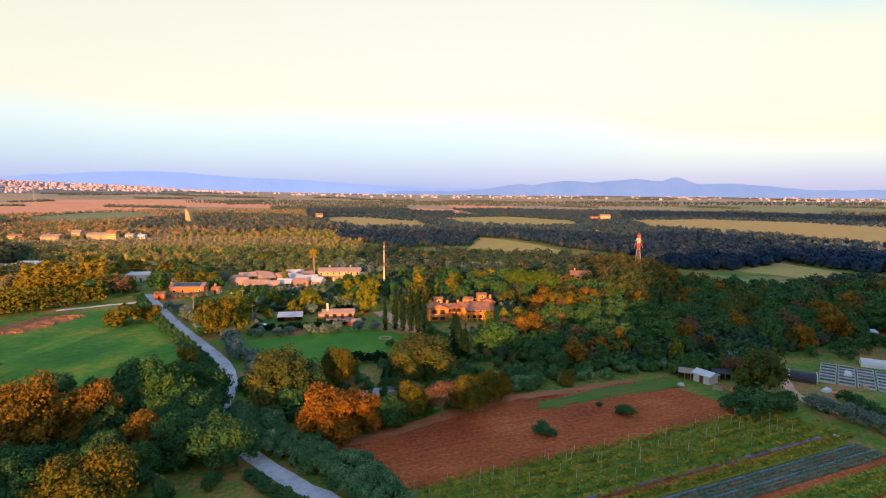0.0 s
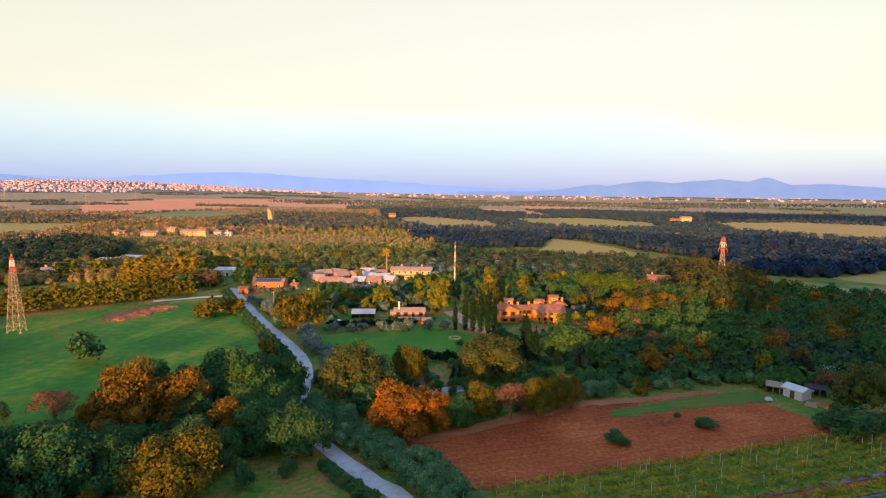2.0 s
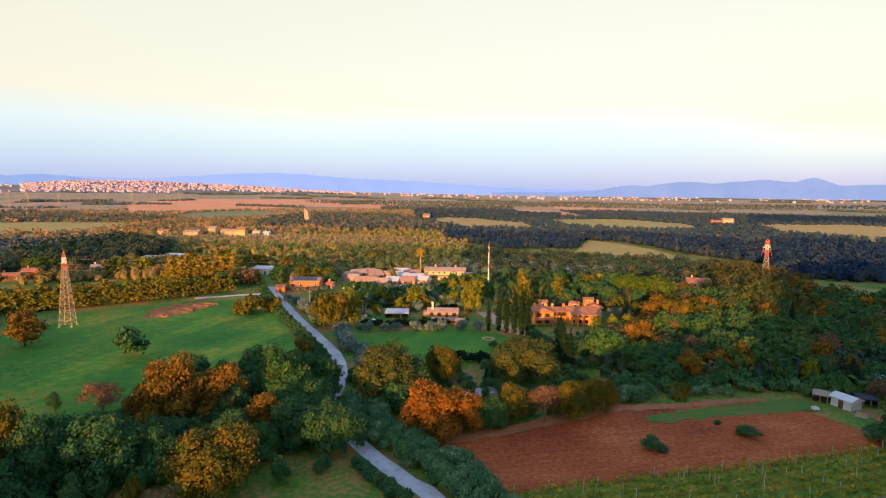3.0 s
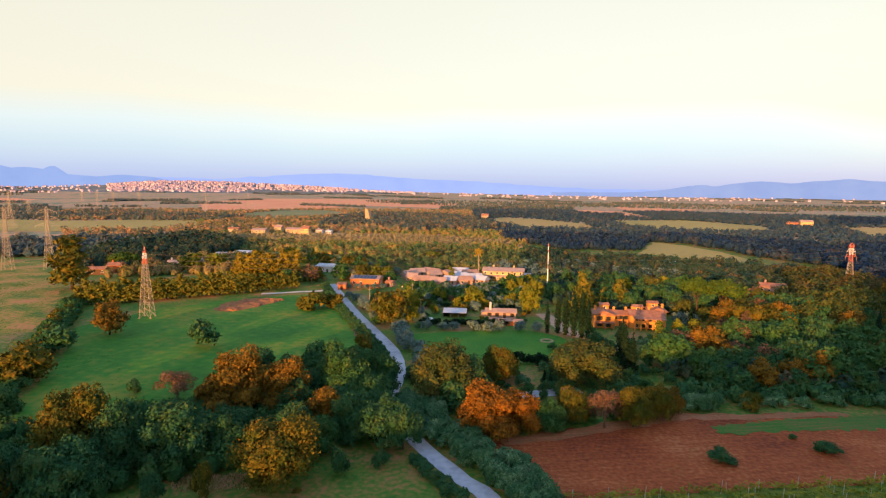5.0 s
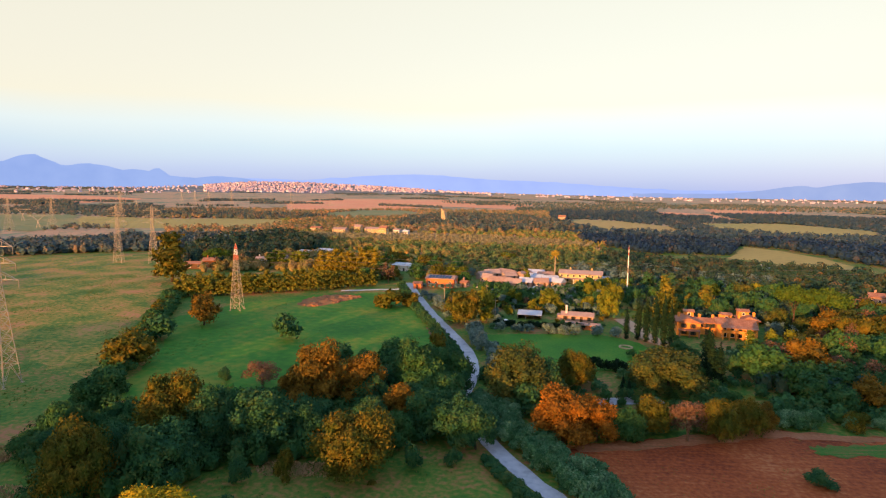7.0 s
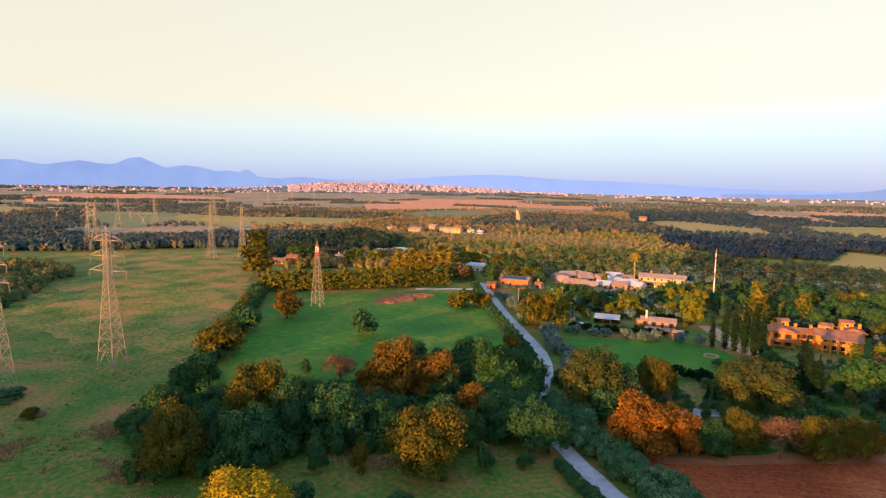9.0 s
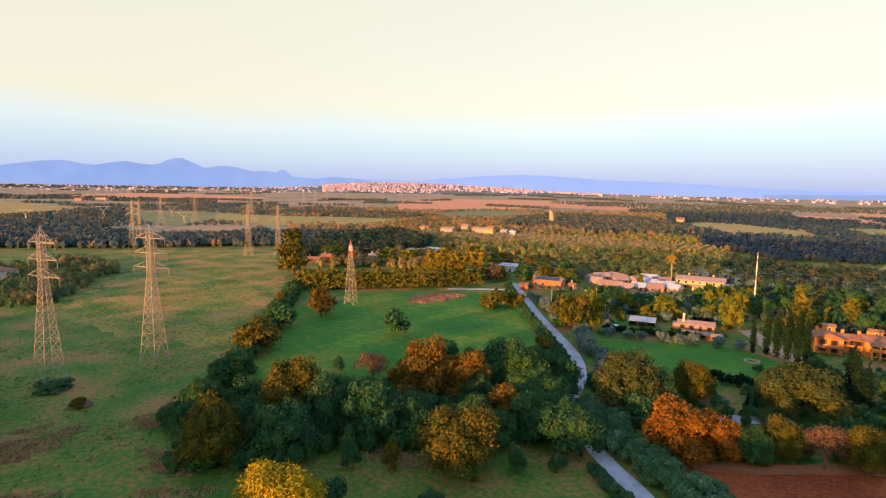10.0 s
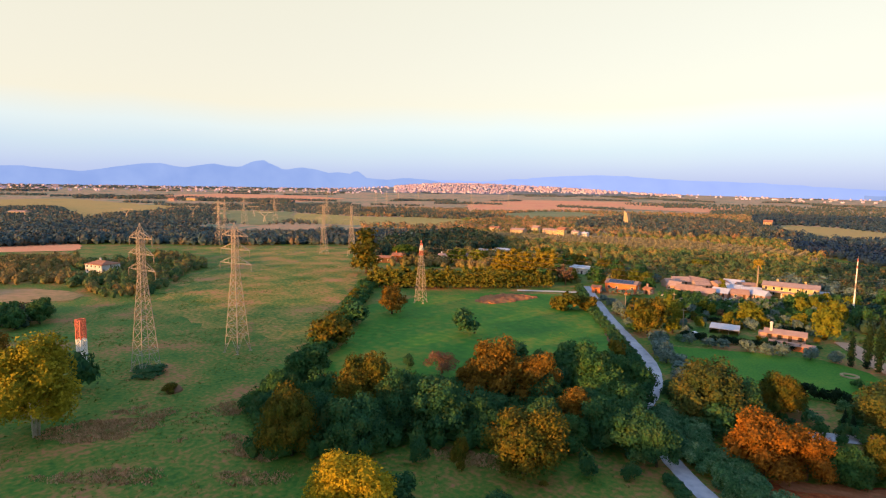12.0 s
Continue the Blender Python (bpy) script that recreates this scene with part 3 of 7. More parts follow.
KINDS = {
    "oak": kind("oak_tree", "round", L_DARK, 10, 10, 2300, 0.55, "dark green oak with a broad dense crown", n=21),
    "green": kind("broadleaf_tree", "round", L_GREEN, 9, 9, 2000, 0.55, "green broadleaf tree with a rounded crown"),
    "olivegold": kind("turning_oak", "round", L_OLIVEGOLD, 11, 13, 2800, 0.55, "olive-green oak turning gold at the top", n=24),
    "gold": kind("golden_oak", "round", L_GOLD, 11, 13, 2800, 0.55, "golden-brown autumn oak catching low sun", n=22),
    "brown": kind("autumn_oak", "round", L_BROWN, 11, 10, 2400, 0.52, "russet-brown autumn oak with a dense crown", n=20),
    "orange": kind("autumn_tree", "round", L_ORANGE, 10, 10, 2200, 0.5, "bright orange autumn tree beside the ploughed field"),
    "yellow": kind("autumn_tree", "round", L_YELLOW, 10, 9, 4200, 0.36, "bright yellow autumn tree on the grass", variants=2),
    "lime": kind("broadleaf_tree", "round", L_LIME, 9, 7, 1500, 0.5, "yellow-green broadleaf tree in the gardens"),
    "poplar": kind("poplar_tree", "poplar", L_LIME, 13, 5.5, 1500, 0.5, "yellow-green upright poplar near the villa", variants=2),
    "eucalypt": kind("eucalyptus_tree", "poplar", L_GOLD, 24, 18, 3000, 0.9, "tall olive-brown eucalyptus at the meadow's edge", variants=1),
    "birch": kind("birch_tree", "round", L_BIRCH, 20, 14, 4200, 0.6, "tall yellow birch with white stems", variants=1, low=0.02, girth=0.012, stems=True, bark=WHITE_BARK, n=24),
    "olive": kind("olive_tree", "round", L_OLIVE, 5, 5.5, 900, 0.4, "grey-green olive tree with a low crown", n=9),
    "conifer": kind("conifer_tree", "cone", L_WINDBREAK, 14, 8, 1600, 0.5, "broad olive-green conifer beside the villa", variants=2),
    "cypress": kind("cypress_tree", "cypress", L_CYPRESS, 13, 2.6, 1500, 0.3, "slim dark green cypress with pointed top", variants=2),
    "pine": kind("stone_pine", "pine", L_PINE, 18, 17, 2400, 0.7, "umbrella-shaped stone pine with a bare trunk", variants=2),
    "bush": kind("bush", "bush", L_DARK, 4, 5, 800, 0.42, "dark green rounded bush in grass", cat="bush"),
    "goldbush": kind("bush", "bush", L_GOLD, 4, 5, 800, 0.42, "golden-brown rounded bush in grass", cat="bush"),
    "greenbush": kind("bush", "bush", L_GREEN, 4, 5, 800, 0.42, "green leafy bush along a field", cat="bush"),
    "laurel": kind("hedge_shrub", "bush", L_LAUREL, 4, 5, 900, 0.42, "grey-green hedge shrub beside the road", cat="shrub"),
    "bare": kind("bare_tree", "bare", L_PINK, 9, 7, 1000, 0.4, "half-bare pinkish autumn tree with thin twigs", bark=TWIG),
    "hedge": kind("hedge_tree", "poplar", L_WINDBREAK, 8, 5, 800, 0.5, "olive-gold tree in a tall windbreak row", cat="tree"),
    "goldhedge": kind("hedge_tree", "poplar", L_GOLDHEDGE, 12, 7, 1000, 0.5, "golden tree in a tall windbreak row", cat="tree"),
    "lanehedge": kind("hedge_shrub", "bush", L_DARK, 2.2, 2.6, 500, 0.3, "dark green hedge shrub along the lane", cat="shrub"),
    "darkhedge": kind("hedge_shrub", "bush", L_CYPRESS, 2.2, 2.4, 500, 0.3, "clipped dark green hedge shrub", cat="shrub"),
}


def scatter(poly, step, mix, hs, seed, keep=(), ratio=(0.8, 1.15)):
    """Trees over a piece of land, on a loose grid; mix: kinds with weights; hs: heights."""
    rng = random.Random(seed)
    names, weights = zip(*mix)
    xs, ys = [p[0] for p in poly], [p[1] for p in poly]
    y = min(ys)
    row = 0
    while y < max(ys):
        x = min(xs) + (row % 2) * step / 2
        while x < max(xs):
            q = (x + rng.uniform(-.42, .42) * step, y + rng.uniform(-.42, .42) * step)
            k, h, s, n = rng.choices(names, weights)[0], rng.uniform(*hs), rng.uniform(*ratio), rng.randrange(999)
            if inside(q, poly) and not any(math.hypot(q[0] - a, q[1] - b) < c for a, b, c in keep):
                K = KINDS[k]
                hh = h * (0.5 if K["shape"] == "bush" else 1.25 if K["shape"] in ("cypress", "poplar") else 0.6 if k == "olive" else 1)
                plant(k, *q, hh, hh * K["w"] / K["h"] * s, seed=n, fine=False)
            x += step
        y += step * 0.87
        row += 1


def row_of(kind_name, line, step, h, w, seed, jitter=0.3):
    rng = random.Random(seed)
    for (x0, y0), (x1, y1) in zip(line, line[1:]):
        n = max(1, round(math.hypot(x1 - x0, y1 - y0) / step))
        for i in range(n):
            k = (i + rng.uniform(0, 0.4)) / n
            plant(kind_name, x0 + (x1 - x0) * k + rng.uniform(-jitter, jitter), y0 + (y1 - y0) * k + rng.uniform(-jitter, jitter),
                  h * rng.uniform(0.85, 1.15), w * rng.uniform(0.9, 1.2), seed=rng.randrange(999))


CLEARINGS = []


def clear(q):
    """False within a yard, or on its open side towards the valley."""
    for x, y, r in CLEARINGS:
        d = math.hypot(x, y)
        for k in (0, 0.6):
            if math.hypot(q[0] - x * (1 - k * r / d), q[1] - y * (1 - k * r / d)) < r:
                return False
    return True


def woodland(name, poly, step, hs, material, label, seed, sprays=70, grid=False, wide=1.0, open_land=False):
    """A far wood: one mass of tree crowns built of leaf sprays, too many to count."""
    rs = np.random.RandomState(seed)
    verts, faces = [], []
    for poly in (poly if isinstance(poly[0], list) else [poly]):
        k = 1 - 0.42 * smooth(330, 800, math.hypot(sum(p[0] for p in poly) / len(poly), sum(p[1] for p in poly) / len(poly)))
        fill_wood(poly, step * k, (hs[0] * k, hs[1] * k), rs, verts, faces, sprays * k, grid, wide, open_land)
    ob = mesh_ob(name, verts, faces, material)
    return tagged(ob, label, "woodland", kind="stuff")


def fill_wood(poly, step, hs, rs, verts, faces, sprays, grid, wide, open_land):
    xs, ys = [p[0] for p in poly], [p[1] for p in poly]
    step *= 1.0 if grid or step > 40 else 0.8
    y = min(ys)
    while y < max(ys):
        x = min(xs)
        while x < max(xs):
            j = 0.12 if grid else 0.55
            q = (x + rs.uniform(-j, j) * step, y + rs.uniform(-j, j) * step)
            if inside(q, poly) and clear(q) and not (open_land and any(inside(q, f) for f in FIELDS)):
                clump = 0.5 + noise.noise((q[0] / (5 * step), q[1] / (5 * step), 4.0))
                h = (hs[0] + (hs[1] - hs[0]) * min(1, max(0, 0.6 * clump + 0.5 * rs.rand()))) * (1.25 if rs.rand() < 0.06 else 1)
                w = h * rs.uniform(0.36, 0.62) * wide
                far = math.hypot(*q)
                n = int(sprays * (7 if far < 140 else 2.4 if far < 420 else 1.4 if far < 700 else 0.8 if far < 1100 else 0.5))
                d = rs.normal(size=(n, 3))
                d /= np.linalg.norm(d, axis=1)[:, None]
                d[:, 2] = np.where(d[:, 2] < -0.3, -d[:, 2], d[:, 2])
                ph = 1 + 0.34 * np.sin(d[:, 0] * 4 + q[0]) * np.sin(d[:, 1] * 4 + q[1]) * np.cos(d[:, 2] * 3 + q[0])
                p = np.array([q[0], q[1], ground_h(*q) + h * 0.45]) + d * np.array([w, w, h * 0.55]) * (ph * rs.uniform(0.82, 1.05, n))[:, None]
                nr = d + rs.normal(size=(n, 3)) * 0.4
                nr /= np.linalg.norm(nr, axis=1)[:, None]
                u = np.cross(nr, rs.normal(size=(n, 3)))
                u /= np.linalg.norm(u, axis=1)[:, None]
                v = np.cross(nr, u)
                s = (w * rs.uniform(0.16, 0.34, n) * min(1.1, (70 / n) ** 0.5))[:, None]
                o = len(verts)
                verts += np.stack([p - u * s, p + u * s * 0.6 - v * s * 0.8, p + u * s * 0.5 + v * s * 0.8], 1).reshape(-1, 3).tolist()
                faces += [(o + 3 * i, o + 3 * i + 1, o + 3 * i + 2) for i in range(n)]
                o = len(verts)
                cv, cf = (OCT, OCT_F) if far < 450 else (EIGHT, EIGHT_F)
                core = np.array([q[0], q[1], ground_h(*q) + h * 0.36]) + cv * np.array([w * 0.95, w * 0.95, h * 0.52]) * rs.uniform(0.74, 0.96, (len(cv), 1))
                verts += core.tolist()
                faces += [tuple(i + o for i in f) for f in cf]
            x += step
        y += step



# ---------- land ----------
def make_ground():
    """One sheet out to the horizon: rings that widen with distance."""
    rings = [0.0] + [12 * 1.045 ** i for i in range(138)]
    rings = [r for r in rings if r < 4880] + [4890.0]
    n = 288
    verts, faces = [(0, 0, ground_h(0, 0))], []
    for r in rings[1:]:
        for k in range(n):
            a = 2 * math.pi * k / n
            x, y = r * math.cos(a), r * math.sin(a)
            verts.append((x, y, ground_h(x, y)))
    for k in range(n):
        faces.append((0, 1 + k, 1 + (k + 1) % n))
    for i in range(len(rings) - 2):
        for k in range(n):
            a, b = 1 + i * n + k, 1 + i * n + (k + 1) % n
            faces.append((a, a + n, b + n, b))
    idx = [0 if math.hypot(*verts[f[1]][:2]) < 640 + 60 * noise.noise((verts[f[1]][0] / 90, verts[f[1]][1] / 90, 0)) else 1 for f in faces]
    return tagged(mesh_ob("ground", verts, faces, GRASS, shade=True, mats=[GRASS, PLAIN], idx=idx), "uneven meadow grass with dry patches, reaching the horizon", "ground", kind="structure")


make_ground()

field("green_field", [(-124.6, 79.3), (-147.8, 111.8), (-182.3, 145.3), (-179.0, 173.4), (-161.6, 205.0), (-132.8, 231.3), (-114.9, 216.1), (-71.2, 155.4), (-56.6, 134.5), (-53.3, 116.1), (-87.2, 99.4), (-111.9, 83.8)],
      FIELD_GREEN, 0.05, "lush green hay field with worn edges")
field("earth_strip", [(-109.4, 205.5), (-105.4, 207.3), (-77.9, 167.8), (-71.2, 155.4), (-79.9, 163.0)], DIRT, 0.10, "strip of bare brown earth along the field's edge", step=3)
field("hill_meadow", [(-223.2, 68.9), (-260.8, 92.9), (-311.0, 126.5), (-370.0, 178.7), (-459.2, 178.9), (-416.5, 230.9), (-360.7, 270.3), (-261.1, 203.7), (-200.2, 143.1), (-158.1, 103.3), (-142.9, 85.3), (-155.9, 85.1), (-188.6, 94.3), (-184.9, 80.0), (-212.2, 81.2)],
      HILL_GRASS, 0.05, "broad dry meadow with green and rust patches", step=3.5, wobble=3.2)
field("lawn", [(-66.8, 176.4), (-44.1, 187.2), (-29.3, 194.5), (-15.6, 189.1), (-9.0, 178.4), (-15.5, 157.2), (-35.5, 150.3), (-55.7, 153.0)], LAWN, 0.06, "mown green lawn among olive trees", category="lawn")
field("ploughed_field", [(-24.5, 102.5), (-9.9, 112.0), (13.7, 130.6), (31.5, 135.5), (51.5, 143.1), (60.4, 135.5), (69.3, 123.7), (64.1, 117.6), (33.4, 103.7), (6.9, 92.3), (-7.6, 86.6), (-13.9, 90.4)],
      SOIL, 0.07, "ploughed reddish-brown field with faint furrows", step=4, relief=0.12)
field("field_margin", [(-22.5, 103.9), (-9.9, 112.0), (13.7, 130.6), (31.5, 135.9), (51.0, 143.6), (53.5, 141.6), (33.0, 133.3), (16.5, 127.4), (-7.5, 109.2), (-18.0, 101.8)],
      MARGIN, 0.19, "trampled paler margin along the ploughed field", step=2.4, wobble=0.8)
field("clover_strip", [(21.9, 125.8), (40.2, 135.6), (61.3, 144.9), (62.8, 137.1), (41.3, 129.9), (23.2, 121.7)], CLOVER, 0.2, "narrow strip of fresh green crop", step=0.9, wobble=0.75)
field("vineyard_ground", [(-7.6, 86.2), (6.9, 91.9), (33.3, 103.2), (63.8, 117.0), (85.7, 123.6), (80.6, 108.7), (48.1, 94.7), (22.8, 84.0), (6.9, 79.1), (-3.6, 79.7)], VINE_GRASS, 0.06, "grassy vineyard floor", step=5)
field("kitchen_garden", [(99.3, 135.4), (133.3, 160.0), (141.0, 154.9), (103.3, 112.0), (95.8, 117.8), (91.1, 129.6)], GRASS, 0.06, "scruffy yard ground", step=6)

# far fields
FIELDS = []
field("dry_land", [(-316.2, 351.3), (-253.5, 390.5), (-172.4, 372.9), (-141.1, 418.9), (-67.4, 450.4), (-98.1, 657.5), (-214.4, 680.9), (-355.6, 757.0), (-539.1, 761.9), (-610.4, 682.5)], DRY_LAND, 0.15, "dry warm ground under olive rows", step=14, wobble=3)
for name, m, label, poly in [
    ("far_field", RUST, "rust-brown far field below the town", [(-1221.2, 1403.7), (-1224.2, 1790.1), (-923.3, 1974.0), (-490.7, 1801.5), (-450.5, 1435.8), (-694.7, 1421.0), (-684.3, 1196.8), (-813.2, 932.7)]),
    ("far_field", FAR_GREEN, "green far field on a slope", [(-706.5, 919.0), (-708.8, 1082.9), (-648.5, 1154.8), (-516.9, 1033.9), (-511.2, 818.5), (-605.3, 808.5)]),
    ("far_field", TAN, "ochre far field between woods", [(-206.3, 1028.1), (-140.8, 1014.8), (-41.1, 896.4), (-15.4, 770.5), (-110.0, 737.1), (-197.0, 889.7)]),
    ("far_field", RUST, "brown far field between woods", [(-110.1, 1537.8), (23.8, 1491.9), (79.0, 1167.2), (-57.4, 1251.8)]),
    ("far_field", STUBBLE, "dry stubble far field between woods", [(-4.6, 1015.1), (130.7, 1095.4), (223.5, 959.5), (205.1, 824.6), (93.2, 778.8), (14.3, 883.7)]),
    ("far_field", STUBBLE, "dry stubble field beside dark woods", [(40.8, 597.5), (68.3, 568.8), (99.3, 488.3), (108.1, 440.5), (68.0, 448.0), (22.8, 477.6)]),
    ("far_field", TAN, "wide ochre far field before the plain", [(328.8, 978.1), (483.9, 1029.0), (603.4, 949.3), (679.8, 768.4), (423.3, 476.4), (418.5, 606.7), (343.4, 728.5), (297.5, 787.0)]),
    ("far_field", STUBBLE, "dry stubble strip among trees", [(189.8, 352.8), (244.2, 393.6), (253.7, 349.6), (255.9, 319.9), (215.0, 323.7)]),
    ("far_field", FAR_GREEN, "green meadow among trees", [(156.3, 321.2), (204.9, 308.3), (178.2, 276.2), (149.4, 293.8)]),
    ("far_field", FAR_GREEN, "wide green plain", [(802.4, 1971.4), (1801.1, 2046.2), (972.3, 1101.5), (703.1, 1465.8)]),
    ("far_field", RUST, "narrow orange far field", [(10.5, 1874.1), (245.9, 1763.0), (185.3, 1557.0), (25.1, 1569.8)]),
    ("far_field", RUST, "brown slope below the ruin", [(-213.7, 582.3), (-187.9, 638.6), (-119.7, 645.0), (-88.5, 553.8), (-142.9, 521.6)]),
    ("far_field", TAN, "pale far field on the ridge", [(-1797.9, 175.7), (-1846.6, 399.8), (-1513.7, 458.4), (-1248.1, 491.0), (-958.1, 227.2), (-1380.8, 277.9), (-1380.7, 133.8)]),
    ("far_field", RUST, "pale rust far field on the ridge", [(-2007.1, 592.2), (-2281.1, 1015.6), (-2027.8, 1235.8), (-1653.4, 1218.8), (-1429.7, 833.7), (-1734.7, 771.5)]),
    ("far_field", FAR_GREEN, "green far field behind pylons", [(-1119.2, 496.8), (-972.9, 591.8), (-714.7, 434.2), (-653.0, 339.7), (-797.5, 361.7)]),
    ("far_field", STUBBLE, "pale stubble field behind dark woods", [(-933.1, 567.5), (-771.5, 604.6), (-671.1, 702.2), (-563.9, 689.6), (-508.3, 520.9), (-586.2, 459.1), (-692.6, 420.7)]),
    ("far_field", RUST, "orange-brown field beyond the meadow", [(-586.2, 54.7), (-541.8, 122.9), (-476.1, 107.0), (-510.5, 47.1)]),
    ("rough_field", DRY_LAND, "brown rough field beside scrub", [(-327.9, 29.0), (-315.2, 51.9), (-298.3, 61.8), (-281.0, 64.4), (-273.6, 56.4), (-282.6, 42.4), (-291.3, 25.3)]),
    ("rough_field", STUBBLE, "dry clearing among olive trees", [(-227.7, 361.9), (-208.3, 382.0), (-179.9, 372.5), (-174.4, 345.7), (-203.1, 333.5)]),
]:
    far = math.hypot(*poly[0])
    FIELDS.append(poly)
    field(name, poly, m, 0.15 if far < 700 else 0.35, label, step=max(10, far / 45), wobble=far / 220)

# roads
road_line = [(-17.3, 82.9), (-22.8, 87.0), (-29.2, 92.4), (-35.1, 97.9), (-39.6, 103.0), (-44.9, 110.0), (-49.7, 118.6), (-52.0, 128.1), (-55.2, 138.3), (-61.3, 150.8), (-72.1, 165.7), (-87.7, 185.5), (-102.3, 204.4), (-126.6, 237.7), (-140.1, 256.4)]
x0, y0 = road_line[0]
road_line = [(x0 + 22, y0 - 40), (x0 + 9, y0 - 15)] + road_line
_, road_mid = ribbon("road", road_line, 3.5, ROAD, 0.14, "pale gravel lane winding between hedges")
ribbon("track", [(-131.6, 243.5), (-136.8, 235.5), (-143.0, 231.5), (-149.9, 225.2), (-157.6, 219.3)], 3.2, PALE_PATH, 0.16, "white gravel side track", "track")
ribbon("drive", [(-26.0, 222.4), (-20.8, 212.2), (-14.9, 199.5), (-9.7, 192.2), (-4.6, 190.7)], 6.0, PATH, 0.18, "dusty pink drive to the villa", "track")
ribbon("track", [(98.2, 153.8), (93.9, 146.8), (88.9, 135.4), (87.8, 129.6), (88.4, 123.6), (90.6, 119.3)], 2.6, PATH, 0.16, "pale dirt track beside the yard", "track")
ribbon("drive", [(-23.2, 125.7), (-18.5, 131.1), (-11.9, 135.2), (-6.3, 138.7)], 4.2, ROAD, 0.16, "shaded grey lane behind the autumn trees", "track")

# ---------- far ridges ----------
def mountain(name, az0, az1, dist, peaks, material, label, rough=10, base=20.0):
    n = 220
    verts, faces = [], []
    for i in range(n + 1):
        az = az0 + (az1 - az0) * i / n
        e = 0.0
        for c, s, h in peaks:
            e = max(e, h * math.exp(-abs((az - c) / s) ** 1.6))
        h = 50 + dist * math.tan(radians(e)) + rough * noise.noise((az * 0.7, dist, 0)) + rough * 0.4 * noise.noise((az * 2.3, dist, 3))
        for j, (dd, k) in enumerate(((0, 0.0), (25, 0.5), (60, 0.85), (90, 1.0))):
            a, d = radians(az), dist - 90 + dd
            verts.append((-math.sin(a) * d, math.cos(a) * d, base * (1 - k) + h * k - 6 * (1 - k)))
    for i in range(n):
        for j in range(3):
            a = i * 4 + j
            faces.append((a, a + 4, a + 5, a + 1))
    return tagged(mesh_ob(name, verts, faces, material, shade=True), label, "mountains", kind="structure")


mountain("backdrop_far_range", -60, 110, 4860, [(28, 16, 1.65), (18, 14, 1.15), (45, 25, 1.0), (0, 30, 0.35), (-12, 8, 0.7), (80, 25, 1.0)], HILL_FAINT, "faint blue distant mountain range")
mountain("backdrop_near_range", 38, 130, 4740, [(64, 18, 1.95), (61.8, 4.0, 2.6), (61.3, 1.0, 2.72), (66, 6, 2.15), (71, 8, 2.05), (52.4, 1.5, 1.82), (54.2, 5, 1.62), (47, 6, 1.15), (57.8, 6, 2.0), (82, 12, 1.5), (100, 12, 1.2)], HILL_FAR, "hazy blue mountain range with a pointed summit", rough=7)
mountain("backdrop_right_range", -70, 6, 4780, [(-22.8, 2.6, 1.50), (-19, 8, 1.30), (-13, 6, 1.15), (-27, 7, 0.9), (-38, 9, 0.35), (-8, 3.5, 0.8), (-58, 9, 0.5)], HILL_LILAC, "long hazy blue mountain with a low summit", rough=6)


# ---------- buildings ----------
def turned(x, y, rot, name):
    root = new(name)
    root.matrix_basis = pose(x, y, ground_h(x, y), 0, 0, rot)
    return root


def prism_roof(L, W, z, rise, over=0.4, hip=0.0, thick=0.22):
    """Gable (hip 0) or hipped roof over L x W centred on the origin, with the ridge along x."""
    a, b = L / 2 + over, W / 2 + over
    zz = z - 0.12
    r = a - hip
    top = [(-a, -b, zz), (a, -b, zz), (a, b, zz), (-a, b, zz), (-r, 0, zz + rise), (r, 0, zz + rise)]
    v = top + [(p[0], p[1], p[2] - thick) for p in top[:4]]
    f = [(0, 1, 5, 4), (2, 3, 4, 5), (1, 2, 5), (3, 0, 4), (6, 7, 1, 0), (7, 8, 2, 1), (8, 9, 3, 2), (9, 6, 0, 3), (9, 8, 7, 6)]
    return v, f


def gable_wall(L, W, H, rise):
    v = [(-L / 2, -W / 2, -0.3), (L / 2, -W / 2, -0.3), (L / 2, W / 2, -0.3), (-L / 2, W / 2, -0.3),
         (-L / 2, -W / 2, H), (L / 2, -W / 2, H), (L / 2, W / 2, H), (-L / 2, W / 2, H), (-L / 2, 0, H + rise), (L / 2, 0, H + rise)]
    f = [(0, 1, 5, 4), (2, 3, 7, 6), (1, 2, 6, 9, 5), (3, 0, 4, 8, 7), (0, 3, 2, 1)]
    return v, f


def shift(vf, dx, dy, dz, rot=0.0):
    c, s = math.cos(radians(rot)), math.sin(radians(rot))
    return [(p[0] * c - p[1] * s + dx, p[0] * s + p[1] * c + dy, p[2] + dz) for p in vf[0]], vf[1]


